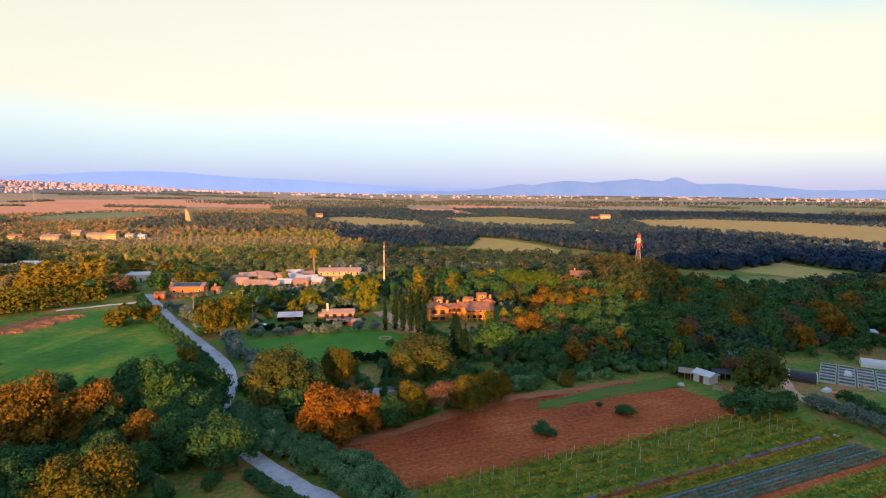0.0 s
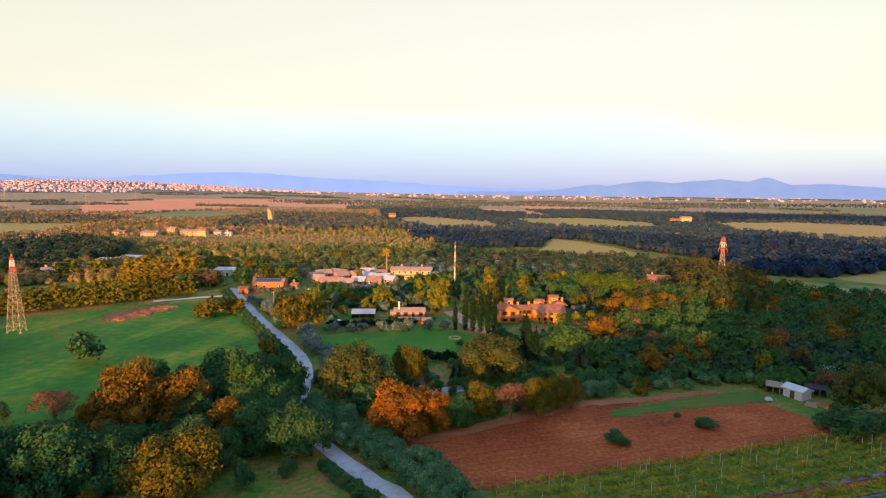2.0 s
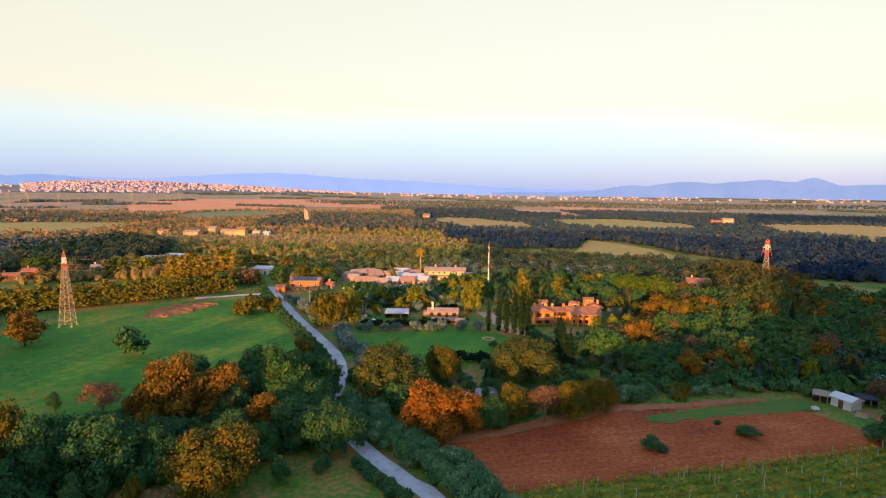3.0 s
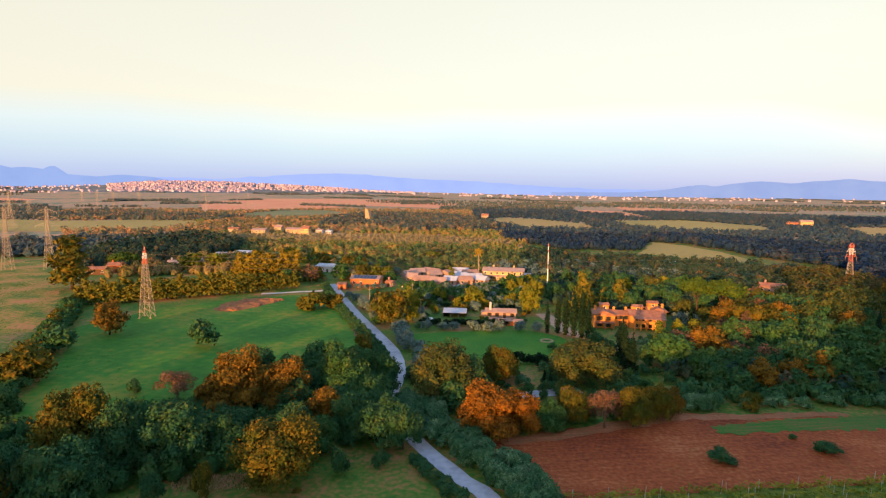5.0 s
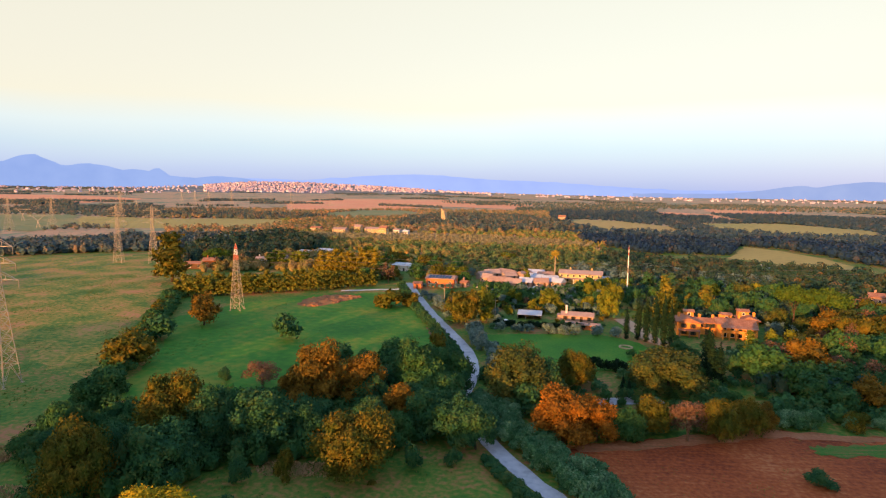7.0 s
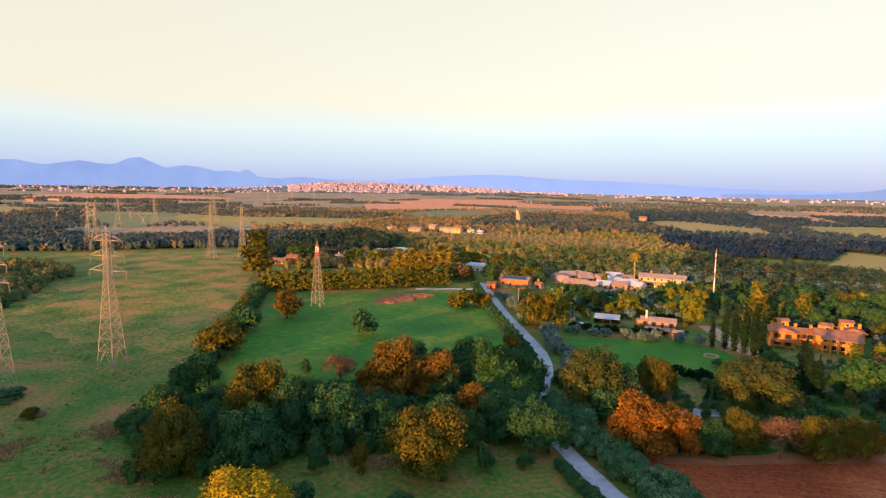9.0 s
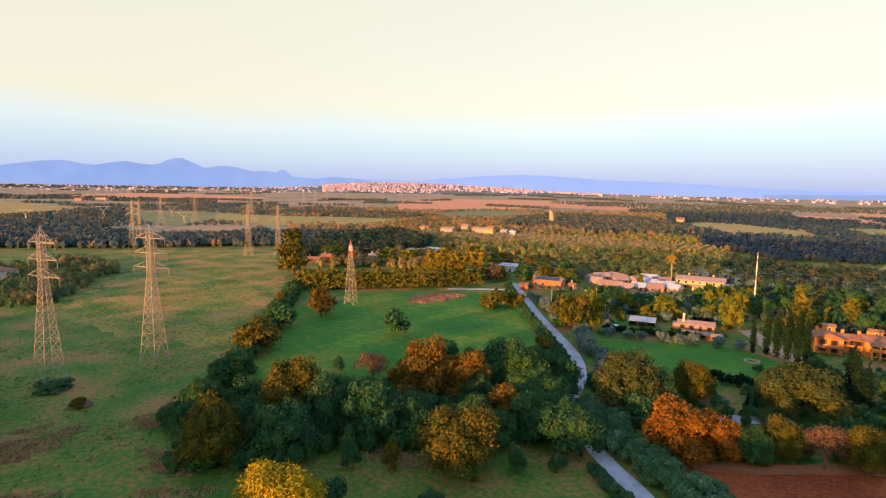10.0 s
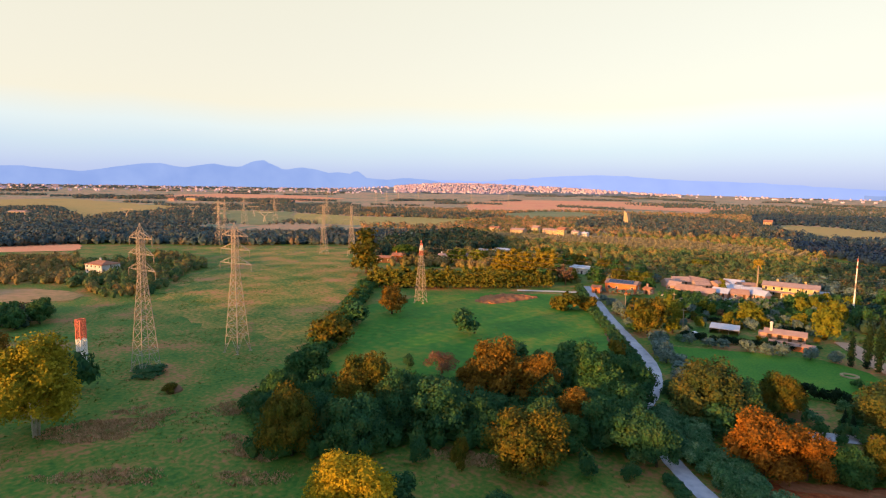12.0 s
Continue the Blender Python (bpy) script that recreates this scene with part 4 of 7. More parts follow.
def window(root, x, y, z, w, h, side, dx=0.0, dy=0.0, rot=0.0, name="window", shutters=True):
    """side: the wall it sits in, 'f' (-y), 'b' (+y), 'l' (-x) or 'r' (+x); frame with sill, pane and shutters."""
    ang = {"f": 0, "r": 90, "b": 180, "l": 270}[side] + rot
    px, py, _ = shift(([(x, y, 0)], []), dx, dy, 0, rot)[0][0]
    fr = join(box(-w / 2 - 0.1, -w / 2, -0.10, 0.05, -h / 2, h / 2), box(w / 2, w / 2 + 0.1, -0.10, 0.05, -h / 2, h / 2),
              box(-w / 2 - 0.1, w / 2 + 0.1, -0.10, 0.05, h / 2, h / 2 + 0.1), box(-w / 2 - 0.2, w / 2 + 0.2, -0.18, 0.05, -h / 2 - 0.1, -h / 2))
    fr = shift(fr, px, py, z, ang)
    ob = mesh_ob(name, *fr, SHUTTER if shutters else WHITE_PAINT, root)
    mesh_ob("pane", *shift(box(-w / 2, w / 2, -0.03, 0.04, -h / 2, h / 2), px, py, z, ang), GLASS, ob)
    if shutters:
        for s in (-1, 1):
            mesh_ob("shutter", *shift(box(s * (w * 0.72) - w * 0.2, s * (w * 0.72) + w * 0.2, -0.07, 0.02, -h / 2, h / 2), px, py, z, ang), SHUTTER, ob)
    return ob


def chimney(root, x, y, z, h, m=None):
    ob = mesh_ob("chimney", *join(box(x - 0.4, x + 0.4, y - 0.4, y + 0.4, z, z + h), box(x - 0.52, x + 0.52, y - 0.52, y + 0.52, z + h, z + h + 0.18),
                                  box(x - 0.3, x + 0.3, y - 0.3, y + 0.3, z + h + 0.18, z + h + 0.5)), m or OCHRE, root)
    return ob


def house(x, y, rot, L, W, H, rise, wall, roof, label, hip=0.0, floors=1, bays=3, stacks=1, name="house", cat="house", flat=False, plain=False):
    root = turned(x, y, rot, name)
    if flat or hip:
        mesh_ob("wall", *box(-L / 2, L / 2, -W / 2, W / 2, -0.3, H), wall, root)
    else:
        mesh_ob("wall", *gable_wall(L, W, H, rise * 0.93), wall, root)
    if flat:
        mesh_ob("roof", *join(box(-L / 2 - 0.3, L / 2 + 0.3, -W / 2 - 0.3, W / 2 + 0.3, H, H + 0.25)), roof, root)
    else:
        mesh_ob("roof", *prism_roof(L, W, H + 0.1, rise + 0.05, hip=hip), roof, root)
    for f in range(floors):
        z = (f + 0.55) * H / floors
        for i in range(bays):
            wx = -L / 2 + L * (i + 0.5) / bays
            if f == 0 and i == bays // 2:
                mesh_ob("door", *box(wx - 0.55, wx + 0.55, -W / 2 - 0.06, -W / 2 + 0.05, 0, 2.1), SHUTTER, root)
            else:
                window(root, wx, -W / 2, z, 0.95, 1.2, "f", shutters=math.hypot(x, y) < 260)
        for s in ("l", "r") if not plain else ():
            window(root, (-L if s == "l" else L) / 2, 0, z, 0.95, 1.1, s, shutters=math.hypot(x, y) < 260)
    for i in range(stacks):
        chimney(root, -L * 0.25 + i * L * 0.5, W * 0.12, H + rise * 0.6, 1.3, wall)
    return tagged(root, label, cat)


def villa(x, y, rot):
    """Ochre two-storey villa: gabled wing, set-back middle, long wing with a loggia, small roof turrets and chimneys."""
    root = turned(x, y, rot, "villa")
    for dx, dy, L, W, H, rise, turn in ((-9.2, -0.5, 8.5, 7.5, 5.6, 1.7, 90), (-2.6, 2.2, 6.5, 6.0, 5.0, 1.3, 0), (6.0, 0.5, 12.0, 7.5, 5.6, 1.6, 0), (10.8, 4.5, 7.0, 6.0, 6.6, 1.5, 90)):
        mesh_ob("wall", *shift(gable_wall(L, W, H, rise * 0.93), dx, dy, 0, turn), OCHRE, root)
        mesh_ob("roof", *shift(prism_roof(L, W, H + 0.1, rise + 0.05, 0.55), dx, dy, 0, turn), TILES, root)
    for dx, dy, s, z in ((-8.6, 2.5, 3.0, 8.6), (3.6, 3.0, 3.2, 8.2), (9.6, 6.2, 3.4, 9.4)):
        mesh_ob("turret", *shift(box(-s / 2, s / 2, -s / 2, s / 2, 5.0, z), dx, dy, 0), OCHRE, root)
        mesh_ob("turret_roof", *shift(prism_roof(s, s, z + 0.1, 0.7, 0.35, hip=0.0), dx, dy, 0), TILES, root)
        window(root, 0, -s / 2, z - 1.1, 0.8, 0.9, "f", dx, dy, shutters=False)
    # loggia before the long wing
    mesh_ob("loggia_floor", *box(1.2, 12.0, -6.2, -3.25, 2.7, 2.95), OCHRE, root)
    mesh_ob("loggia_roof", *([(0.9, -6.6, 4.9), (12.3, -6.6, 4.9), (12.3, -3.1, 5.7), (0.9, -3.1, 5.7), (0.9, -6.6, 4.7), (12.3, -6.6, 4.7), (12.3, -3.1, 5.5), (0.9, -3.1, 5.5)],
                             [(0, 1, 2, 3), (7, 6, 5, 4), (0, 4, 5, 1), (1, 5, 6, 2), (3, 2, 6, 7), (0, 3, 7, 4)]), TILES, root)
    for i in range(6):
        cx = 1.5 + i * 2.04
        mesh_ob("column", *join(box(cx - 0.22, cx + 0.22, -6.1, -5.66, -0.3, 4.75), box(cx - 0.32, cx + 0.32, -6.15, -5.6, 4.55, 4.72)), OCHRE, root)
    mesh_ob("parapet", *box(1.3, 11.9, -6.15, -5.98, 2.95, 3.8), OCHRE, root)
    for i in range(4):
        window(root, 2.4 + i * 2.5, -3.26, 4.1, 1.1, 1.5, "f", shutters=False)
        window(root, 2.4 + i * 2.5, -3.26, 1.4, 1.2, 1.9, "f", shutters=False)
    for wx, z in ((-10.8, 4.1), (-7.8, 4.1), (-10.8, 1.5), (-7.8, 1.3)):
        window(root, wx, -4.76, z, 1.1, 1.5, "f")
    for wx in (-4.6, -2.8, -0.9):
        window(root, wx, -0.81, 3.8, 1.0, 1.4, "f")
    mesh_ob("door", *box(-3.4, -2.2, -0.86, -0.7, 0, 2.3), SHUTTER, root)
    mesh_ob("portico", *join(box(-12.6, -5.8, -7.4, -4.8, 2.55, 2.8), box(-12.5, -12.1, -7.3, -6.9, -0.3, 2.55), box(-9.4, -9.0, -7.3, -6.9, -0.3, 2.55), box(-6.3, -5.9, -7.3, -6.9, -0.3, 2.55)), TILES, root)
    for wy in (-2.0, 1.5):
        window(root, -12.96, wy, 4.0, 1.0, 1.3, "l")
    for wy in (3.0, 6.0):
        window(root, 13.81, wy, 4.6, 1.0, 1.3, "r")
    for cx, cy, cz in ((-12.0, 1.0, 6.3), (-5.0, 2.6, 5.8), (-0.6, 2.8, 5.8), (1.4, 1.0, 6.6), (7.6, 2.0, 6.9), (13.0, 5.2, 7.3)):
        chimney(root, cx, cy, cz, 1.3)
    root.scale.z = 0.88
    return tagged(root, "ochre two-storey villa with terracotta roofs, turrets and loggia", "villa")


villa(*(7.1, 212.3), 8)
# pale yellow long house
longh = house(*(-57.9, 305.3), 6, 23, 9, 5.2, 1.6, YELLOW_WALL, PALE_TILES, "long pale-yellow house with a low tiled roof", floors=2, bays=7, stacks=2)
mesh_ob("porch_roof", *box(-9, 10, -8.4, -4.6, 2.6, 2.85), PALE_TILES, longh)
for px in (-8.5, -3, 3, 9):
    mesh_ob("post", *box(px - 0.15, px + 0.15, -8.2, -7.9, -0.2, 2.6), WHITE_PAINT, longh)
house(*(-46.8, 311.9), 6, 6, 5, 2.6, 0.7, WHITE_WALL, BLUE_SHEET, "low annexe with a pale blue sheet roof", bays=1, stacks=0, name="annexe", cat="shed")
# house with solar roof
solar = house(*(-121.0, 258.0), 10, 15, 9, 4.6, 1.3, RED_WALL, PALE_TILES, "orange-red house with solar panels on the roof", floors=1, bays=4, stacks=0)
sl = math.atan2(1.35, 4.9)
for i in range(7):
    for j in range(2):
        c0, s0 = math.cos(sl), math.sin(sl)
        ya, yb = -4.3 + j * 1.9, -4.3 + j * 1.9 + 1.75
        xa = -6.2 + i * 1.75
        zf = lambda yy: 4.6 + (yy + 4.9) * math.tan(sl) + 0.12
        v = [(xa, ya, zf(ya)), (xa + 1.6, ya, zf(ya)), (xa + 1.6, yb, zf(yb)), (xa, yb, zf(yb))]
        v += [(p[0], p[1], p[2] - 0.06) for p in v]
        mesh_ob("solar_panel", v, [(0, 1, 2, 3), (7, 6, 5, 4), (0, 4, 5, 1), (1, 5, 6, 2), (2, 6, 7, 3), (3, 7, 4, 0)], SOLAR, solar)
house(*(-109.5, 261.8), -10, 3.6, 3.4, 2.5, 1.0, PINK_WALL, TILES, "small pink gatehouse with a tiled roof", bays=1, stacks=1, name="gatehouse")
house(*(-128.4, 245.1), 15, 4, 4, 3.0, 0.8, RED_WALL, TILES, "small red roadside hut", bays=1, stacks=0, name="hut", cat="hut")
# bungalow with a tall chimney
bung = house(*(-41.3, 213.4), 10, 12, 5.5, 2.3, 1.1, PINK_WALL, PALE_TILES, "low pink bungalow with a tall white chimney", bays=4, stacks=0)
chimney(bung, -4.2, -1.2, 2.6, 2.9, WHITE_WALL)
mesh_ob("side_room", *box(-7.9, -6.05, -2.0, 1.8, -0.3, 2.0), PINK_WALL, bung)
house(*(-36.8, 200.4), 8, 12, 3, 1.9, 0.5, RED_WALL, PALE_TILES, "long low red outbuilding behind olive trees", bays=3, stacks=0, name="outbuilding", cat="shed")
# open shed with a pale sheet roof
def lean_shed(x, y, rot, L, W, h0, h1, roof, wall, label, name="shed", shut=False):
    root = turned(x, y, rot, name)
    a, b = L / 2, W / 2
    t = 0.12
    v = [(-a, -b, h0), (a, -b, h0), (a, b, h1), (-a, b, h1)]
    v += [(p[0], p[1], p[2] - t) for p in v]
    mesh_ob("roof", v, [(0, 1, 2, 3), (7, 6, 5, 4), (0, 4, 5, 1), (1, 5, 6, 2), (2, 6, 7, 3), (3, 7, 4, 0)], roof, root)
    n = max(3, int(L / 1.2))
    for i in range(n):
        xx = -a + (i + 0.5) * L / n
        mesh_ob("roof_rib", [(xx - 0.04, -b, h0 + 0.01), (xx + 0.04, -b, h0 + 0.01), (xx + 0.04, b, h1 + 0.01), (xx - 0.04, b, h1 + 0.01), (xx, -b, h0 + 0.07), (xx, b, h1 + 0.07)],
                [(0, 4, 5, 3), (4, 1, 2, 5), (0, 1, 4), (2, 3, 5)], roof, root)
    mesh_ob("back_wall", *box(-a + 0.1, a - 0.1, b - 0.25, b - 0.1, -0.2, h1 - 0.15), wall, root)
    for s in (-1, 1):
        xx = s * (a - 0.2)
        mesh_ob("side_wall", [(xx - .06, -b + .1, -.2), (xx + .06, -b + .1, -.2), (xx + .06, b - .1, -.2), (xx - .06, b - .1, -.2), (xx - .06, -b + .1, h0 - t), (xx + .06, -b + .1, h0 - t), (xx + .06, b - .1, h1 - t), (xx - .06, b - .1, h1 - t)],
                [(0, 3, 2, 1), (4, 5, 6, 7), (0, 1, 5, 4), (1, 2, 6, 5), (2, 3, 7, 6), (3, 0, 4, 7)], wall, root)
    if shut:
        mesh_ob("front_wall", *box(-a + 0.3, a - 0.3, -b + 0.3, -b + 0.42, -0.2, h0 - t), wall, root)
        mesh_ob("door", *box(-0.6, 0.6, -b + 0.24, -b + 0.29, 0, 2.0), DARK_SHEET, root)
    for i in range(4):
        xx = -a + 0.2 + (L - 0.4) * i / 3
        mesh_ob("post", *box(xx - 0.08, xx + 0.08, -b + 0.1, -b + 0.26, -0.2, h0 - t), TIMBER, root)
    return tagged(root, label, "shed")


# Blue-grey sheet here puts the sky's blue light into the roof colour.
lean_shed(*(-59.1, 208.6), 12, 9.5, 6.5, 2.0, 2.6, BLUE_SHEET, DARK_SHEET, "open shed with a blue-grey metal roof in the garden")
house(*(70.1, 141.3), -58, 4.6, 3.8, 2.3, 0.8, SHEET, SHEET, "white metal shed beside the ploughed field", bays=1, stacks=0, name="shed", cat="shed", plain=True)
lean_shed(*(66.6, 144.2), -24, 4.8, 3.6, 1.9, 2.3, TIMBER, DARK_SHEET, "weathered timber lean-to with sagging roof")
lean_shed(*(86.3, 158.1), -20, 5.5, 4, 2.4, 2.8, BLUE_SHEET, DARK_SHEET, "blue-grey metal shed under trees")
lean_shed(*(75.4, 143.6), -15, 4.6, 3.2, 1.9, 2.3, DARK_SHEET, DARK_SHEET, "dark tarpaulin shelter beside the white shed")
lean_shed(*(148.1, 187.8), -20, 7, 4, 2.4, 2.8, SHEET, WHITE_WALL, "small pale shed among trees")
lean_shed(*(-164.5, 297.8), 5, 17, 8, 3.6, 4.4, SHEET, WHITE_WALL, "long white-roofed barn among trees", name="barn", shut=True)
lean_shed(*(-260.7, 322.9), 5, 18, 9, 3.6, 4.4, SHEET, WHITE_WALL, "white-roofed barn behind golden trees", name="barn", shut=True)
lean_shed(*(-257.6, 338.0), 5, 13, 8, 3.6, 4.4, SHEET, WHITE_WALL, "white-roofed farm building among trees", name="barn", shut=True)
# nursery and barns: a cluster of low pale roofs
for p, r, L, W, roof, label in (
    ((-108.8, 301.4), 35, 9, 8, PALE_TILES, "low nursery barn with a pale pink roof"), ((-100.7, 305.4), -25, 12, 9, PALE_TILES, "wide nursery barn with a weathered roof"),
    ((-90.0, 303.8), 70, 10, 9, PALE_TILES, "nursery barn with a weathered pink roof"), ((-80.8, 296.8), -15, 9, 8, SHEET, "nursery barn with a white sheet roof"),
    ((-87.3, 275.0), 14, 9, 6, PALE_TILES, "small nursery shed with a pale roof"), ((-82.0, 281.5), -6, 8, 6, SHEET, "small white-roofed nursery shed"), ((-74.6, 283.4), 20, 8, 5, PALE_TILES, "small pink-roofed nursery shed"), ((-104.9, 283.8), -8, 7, 6, PALE_TILES, "small tiled nursery store"),
    ((-96.5, 296.0), 50, 8, 6, PALE_TILES, "narrow nursery barn with a steep pink roof"), ((-85.0, 312.0), 10, 10, 7, SHEET, "pale-roofed barn behind the nursery"),
    ((-111.0, 291.0), 62, 6, 5, PALE_TILES, "small steep-roofed nursery shed"), ((-66.5, 288.0), -20, 7, 5, SHEET, "small white-roofed shed beside the palm"), ((-78.0, 306.5), 30, 9, 7, PALE_TILES, "weathered barn beside the palm"),
    ((-95.5, 277.7), 4, 13, 6, PALE_TILES, "long low nursery building with a tiled roof"), ((-72.3, 293.6), 25, 9, 6, BLUE_SHEET, "low shed with a blue-grey roof"),
):
    house(*p, r, L * 0.92, W * 0.92, 2.3, 2.1, PINK_WALL, BLUE_SHEET if roof is SHEET else roof, label, bays=2, stacks=0, name="nursery_barn", cat="barn", plain=True)


clutter = random.Random(77)
for i in range(34):
    x, y = clutter.uniform(-106, -72), clutter.uniform(262, 274)
    ob = turned(x, y, clutter.uniform(0, 180), "crate_stack")
    w, d, h = clutter.uniform(1.0, 2.6), clutter.uniform(0.8, 1.8), clutter.uniform(0.6, 1.8)
    m = clutter.choice((SHEET, TIMBER, PALE_TILES, WHITE_WALL, PINK_WALL))
    mesh_ob("lower_crate", *box(-w / 2, w / 2, -d / 2, d / 2, -0.05, h * 0.55), m, ob)
    mesh_ob("upper_crate", *shift(box(-w * 0.4, w * 0.42, -d * 0.38, d * 0.4, h * 0.55, h), 0.05, 0.03, 0.0, clutter.uniform(-12, 12)), m, ob)
    tagged(ob, "stacked pale crates and pots in the nursery yard", "crates", group="nursery crates")


def cold_frames(x, y, rot, nx, ny, label, name="nursery_plot"):
    """Rows of low white-railed growing frames."""
    root = turned(x, y, rot, name)
    for i in range(nx):
        for j in range(ny):
            fx, fy = i * 4.2, j * 3.2
            mesh_ob("frame", *join(box(fx, fx + 3.8, fy, fy + 0.1, 0, 0.6), box(fx, fx + 3.8, fy + 2.5, fy + 2.6, 0, 0.6), box(fx, fx + 0.1, fy + 0.1, fy + 2.5, 0, 0.6), box(fx + 3.7, fx + 3.8, fy + 0.1, fy + 2.5, 0, 0.6)), BLUE_SHEET, root)
            mesh_ob("netting", *box(fx + 0.2, fx + 3.6, fy + 0.2, fy + 2.45, 0.02, 0.45), DARK_SHEET if (i * 3 + j * 5) % 4 else L_DARK, root)
    return tagged(root, label, "growing frames")


cold_frames(*(100.2, 141.3), -36, 8, 6, "rows of white-railed growing frames with dark netting")
cold_frames(*(-93.4, 257.1), 6, 7, 4, "rows of pale nursery frames beside the barns")


def poly_tunnel(x, y, rot, L, W, H, material, label, name="tunnel_shelter"):
    root = turned(x, y, rot, name)
    verts, faces = [], []
    n = 10
    for i in range(9):
        for k in range(n + 1):
            a = math.pi * k / n
            verts.append((-L / 2 + L * i / 8, -W / 2 * math.cos(a), H * math.sin(a) ** 0.8 + 0.04 * (i % 2)))
    for i in range(8):
        for k in range(n):
            q = i * (n + 1) + k
            faces.append((q, q + 1, q + n + 2, q + n + 1))
    faces += [tuple(range(n + 1))[::-1], tuple(8 * (n + 1) + k for k in range(n + 1))]
    mesh_ob("cover", verts, faces, material, root)
    for s in (-1, 1):
        mesh_ob("end_hoop", *tube([(s * (L / 2 + 0.05), -W / 2 * math.cos(math.pi * k / n), H * math.sin(math.pi * k / n) ** 0.8 + 0.05) for k in range(n + 1)], [0.1] * (n + 1), 5), WHITE_PAINT, root)
    return tagged(root, label, "tunnel")


poly_tunnel(*(96.6, 142.4), -30, 6.2, 4.6, 2.4, DARK_SHEET, "dark tarpaulin tunnel shelter with white end hoops")
for i, (p, s, m, lab) in enumerate((((97.7, 131.5), (2.2, 1.4, 0.7), RED_PAINT, "faded red tarpaulin heap in the yard"), ((97.1, 133.8), (2.6, 1.6, 0.8), SHEET, "white covered heap in the yard"), ((110.8, 145.1), (2.4, 2.0, 1.4), SHEET, "white water container in the yard"),
                                   ((108.1, 135.5), (1.8, 1.8, 1.2), TIMBER, "stacked timber crates in the yard"), ((125.0, 166.8), (3.0, 1.6, 1.0), SHEET, "white covered stack near the trees"), ((81.0, 107.7), (1.2, 0.8, 0.6), SHEET, "small white sack at the field's end"),
                                   ((70.5, 135.5), (2.4, 1.4, 0.9), TIMBER, "pile of timber beside the shed"), ((74.0, 133.8), (2.0, 1.4, 1.0), RED_PAINT, "faded red crate beside the shed"), ((62.2, 138.0), (1.6, 1.2, 0.8), SHEET, "white crate beside the shed"))):
    ob = turned(*p, 25 * i, "yard_heap")
    v, f = box(-s[0] / 2, s[0] / 2, -s[1] / 2, s[1] / 2, -0.05, s[2])
    v = v[:4] + [(q[0] * 0.75 + 0.1 * (k % 2), q[1] * 0.7, q[2] * (0.9 + 0.1 * (k % 3))) for k, q in enumerate(v[4:])]
    mesh_ob("cover", v, f, m, ob)
    mesh_ob("pallet", *box(-s[0] / 2 - 0.1, s[0] / 2 + 0.1, -s[1] / 2 - 0.1, s[1] / 2 + 0.1, -0.05, 0.1), TIMBER, ob)
    tagged(ob, lab, "heap")
poly_tunnel(*(125.0, 154.3), -30, 6, 4, 2.2, SHEET, "small white tunnel cover in the yard")

CLEARINGS += [(-164.5, 297.8, 11), (-159.0, 287.0, 8), (-152.0, 275.0, 7), (-260.7, 322.9, 10)]
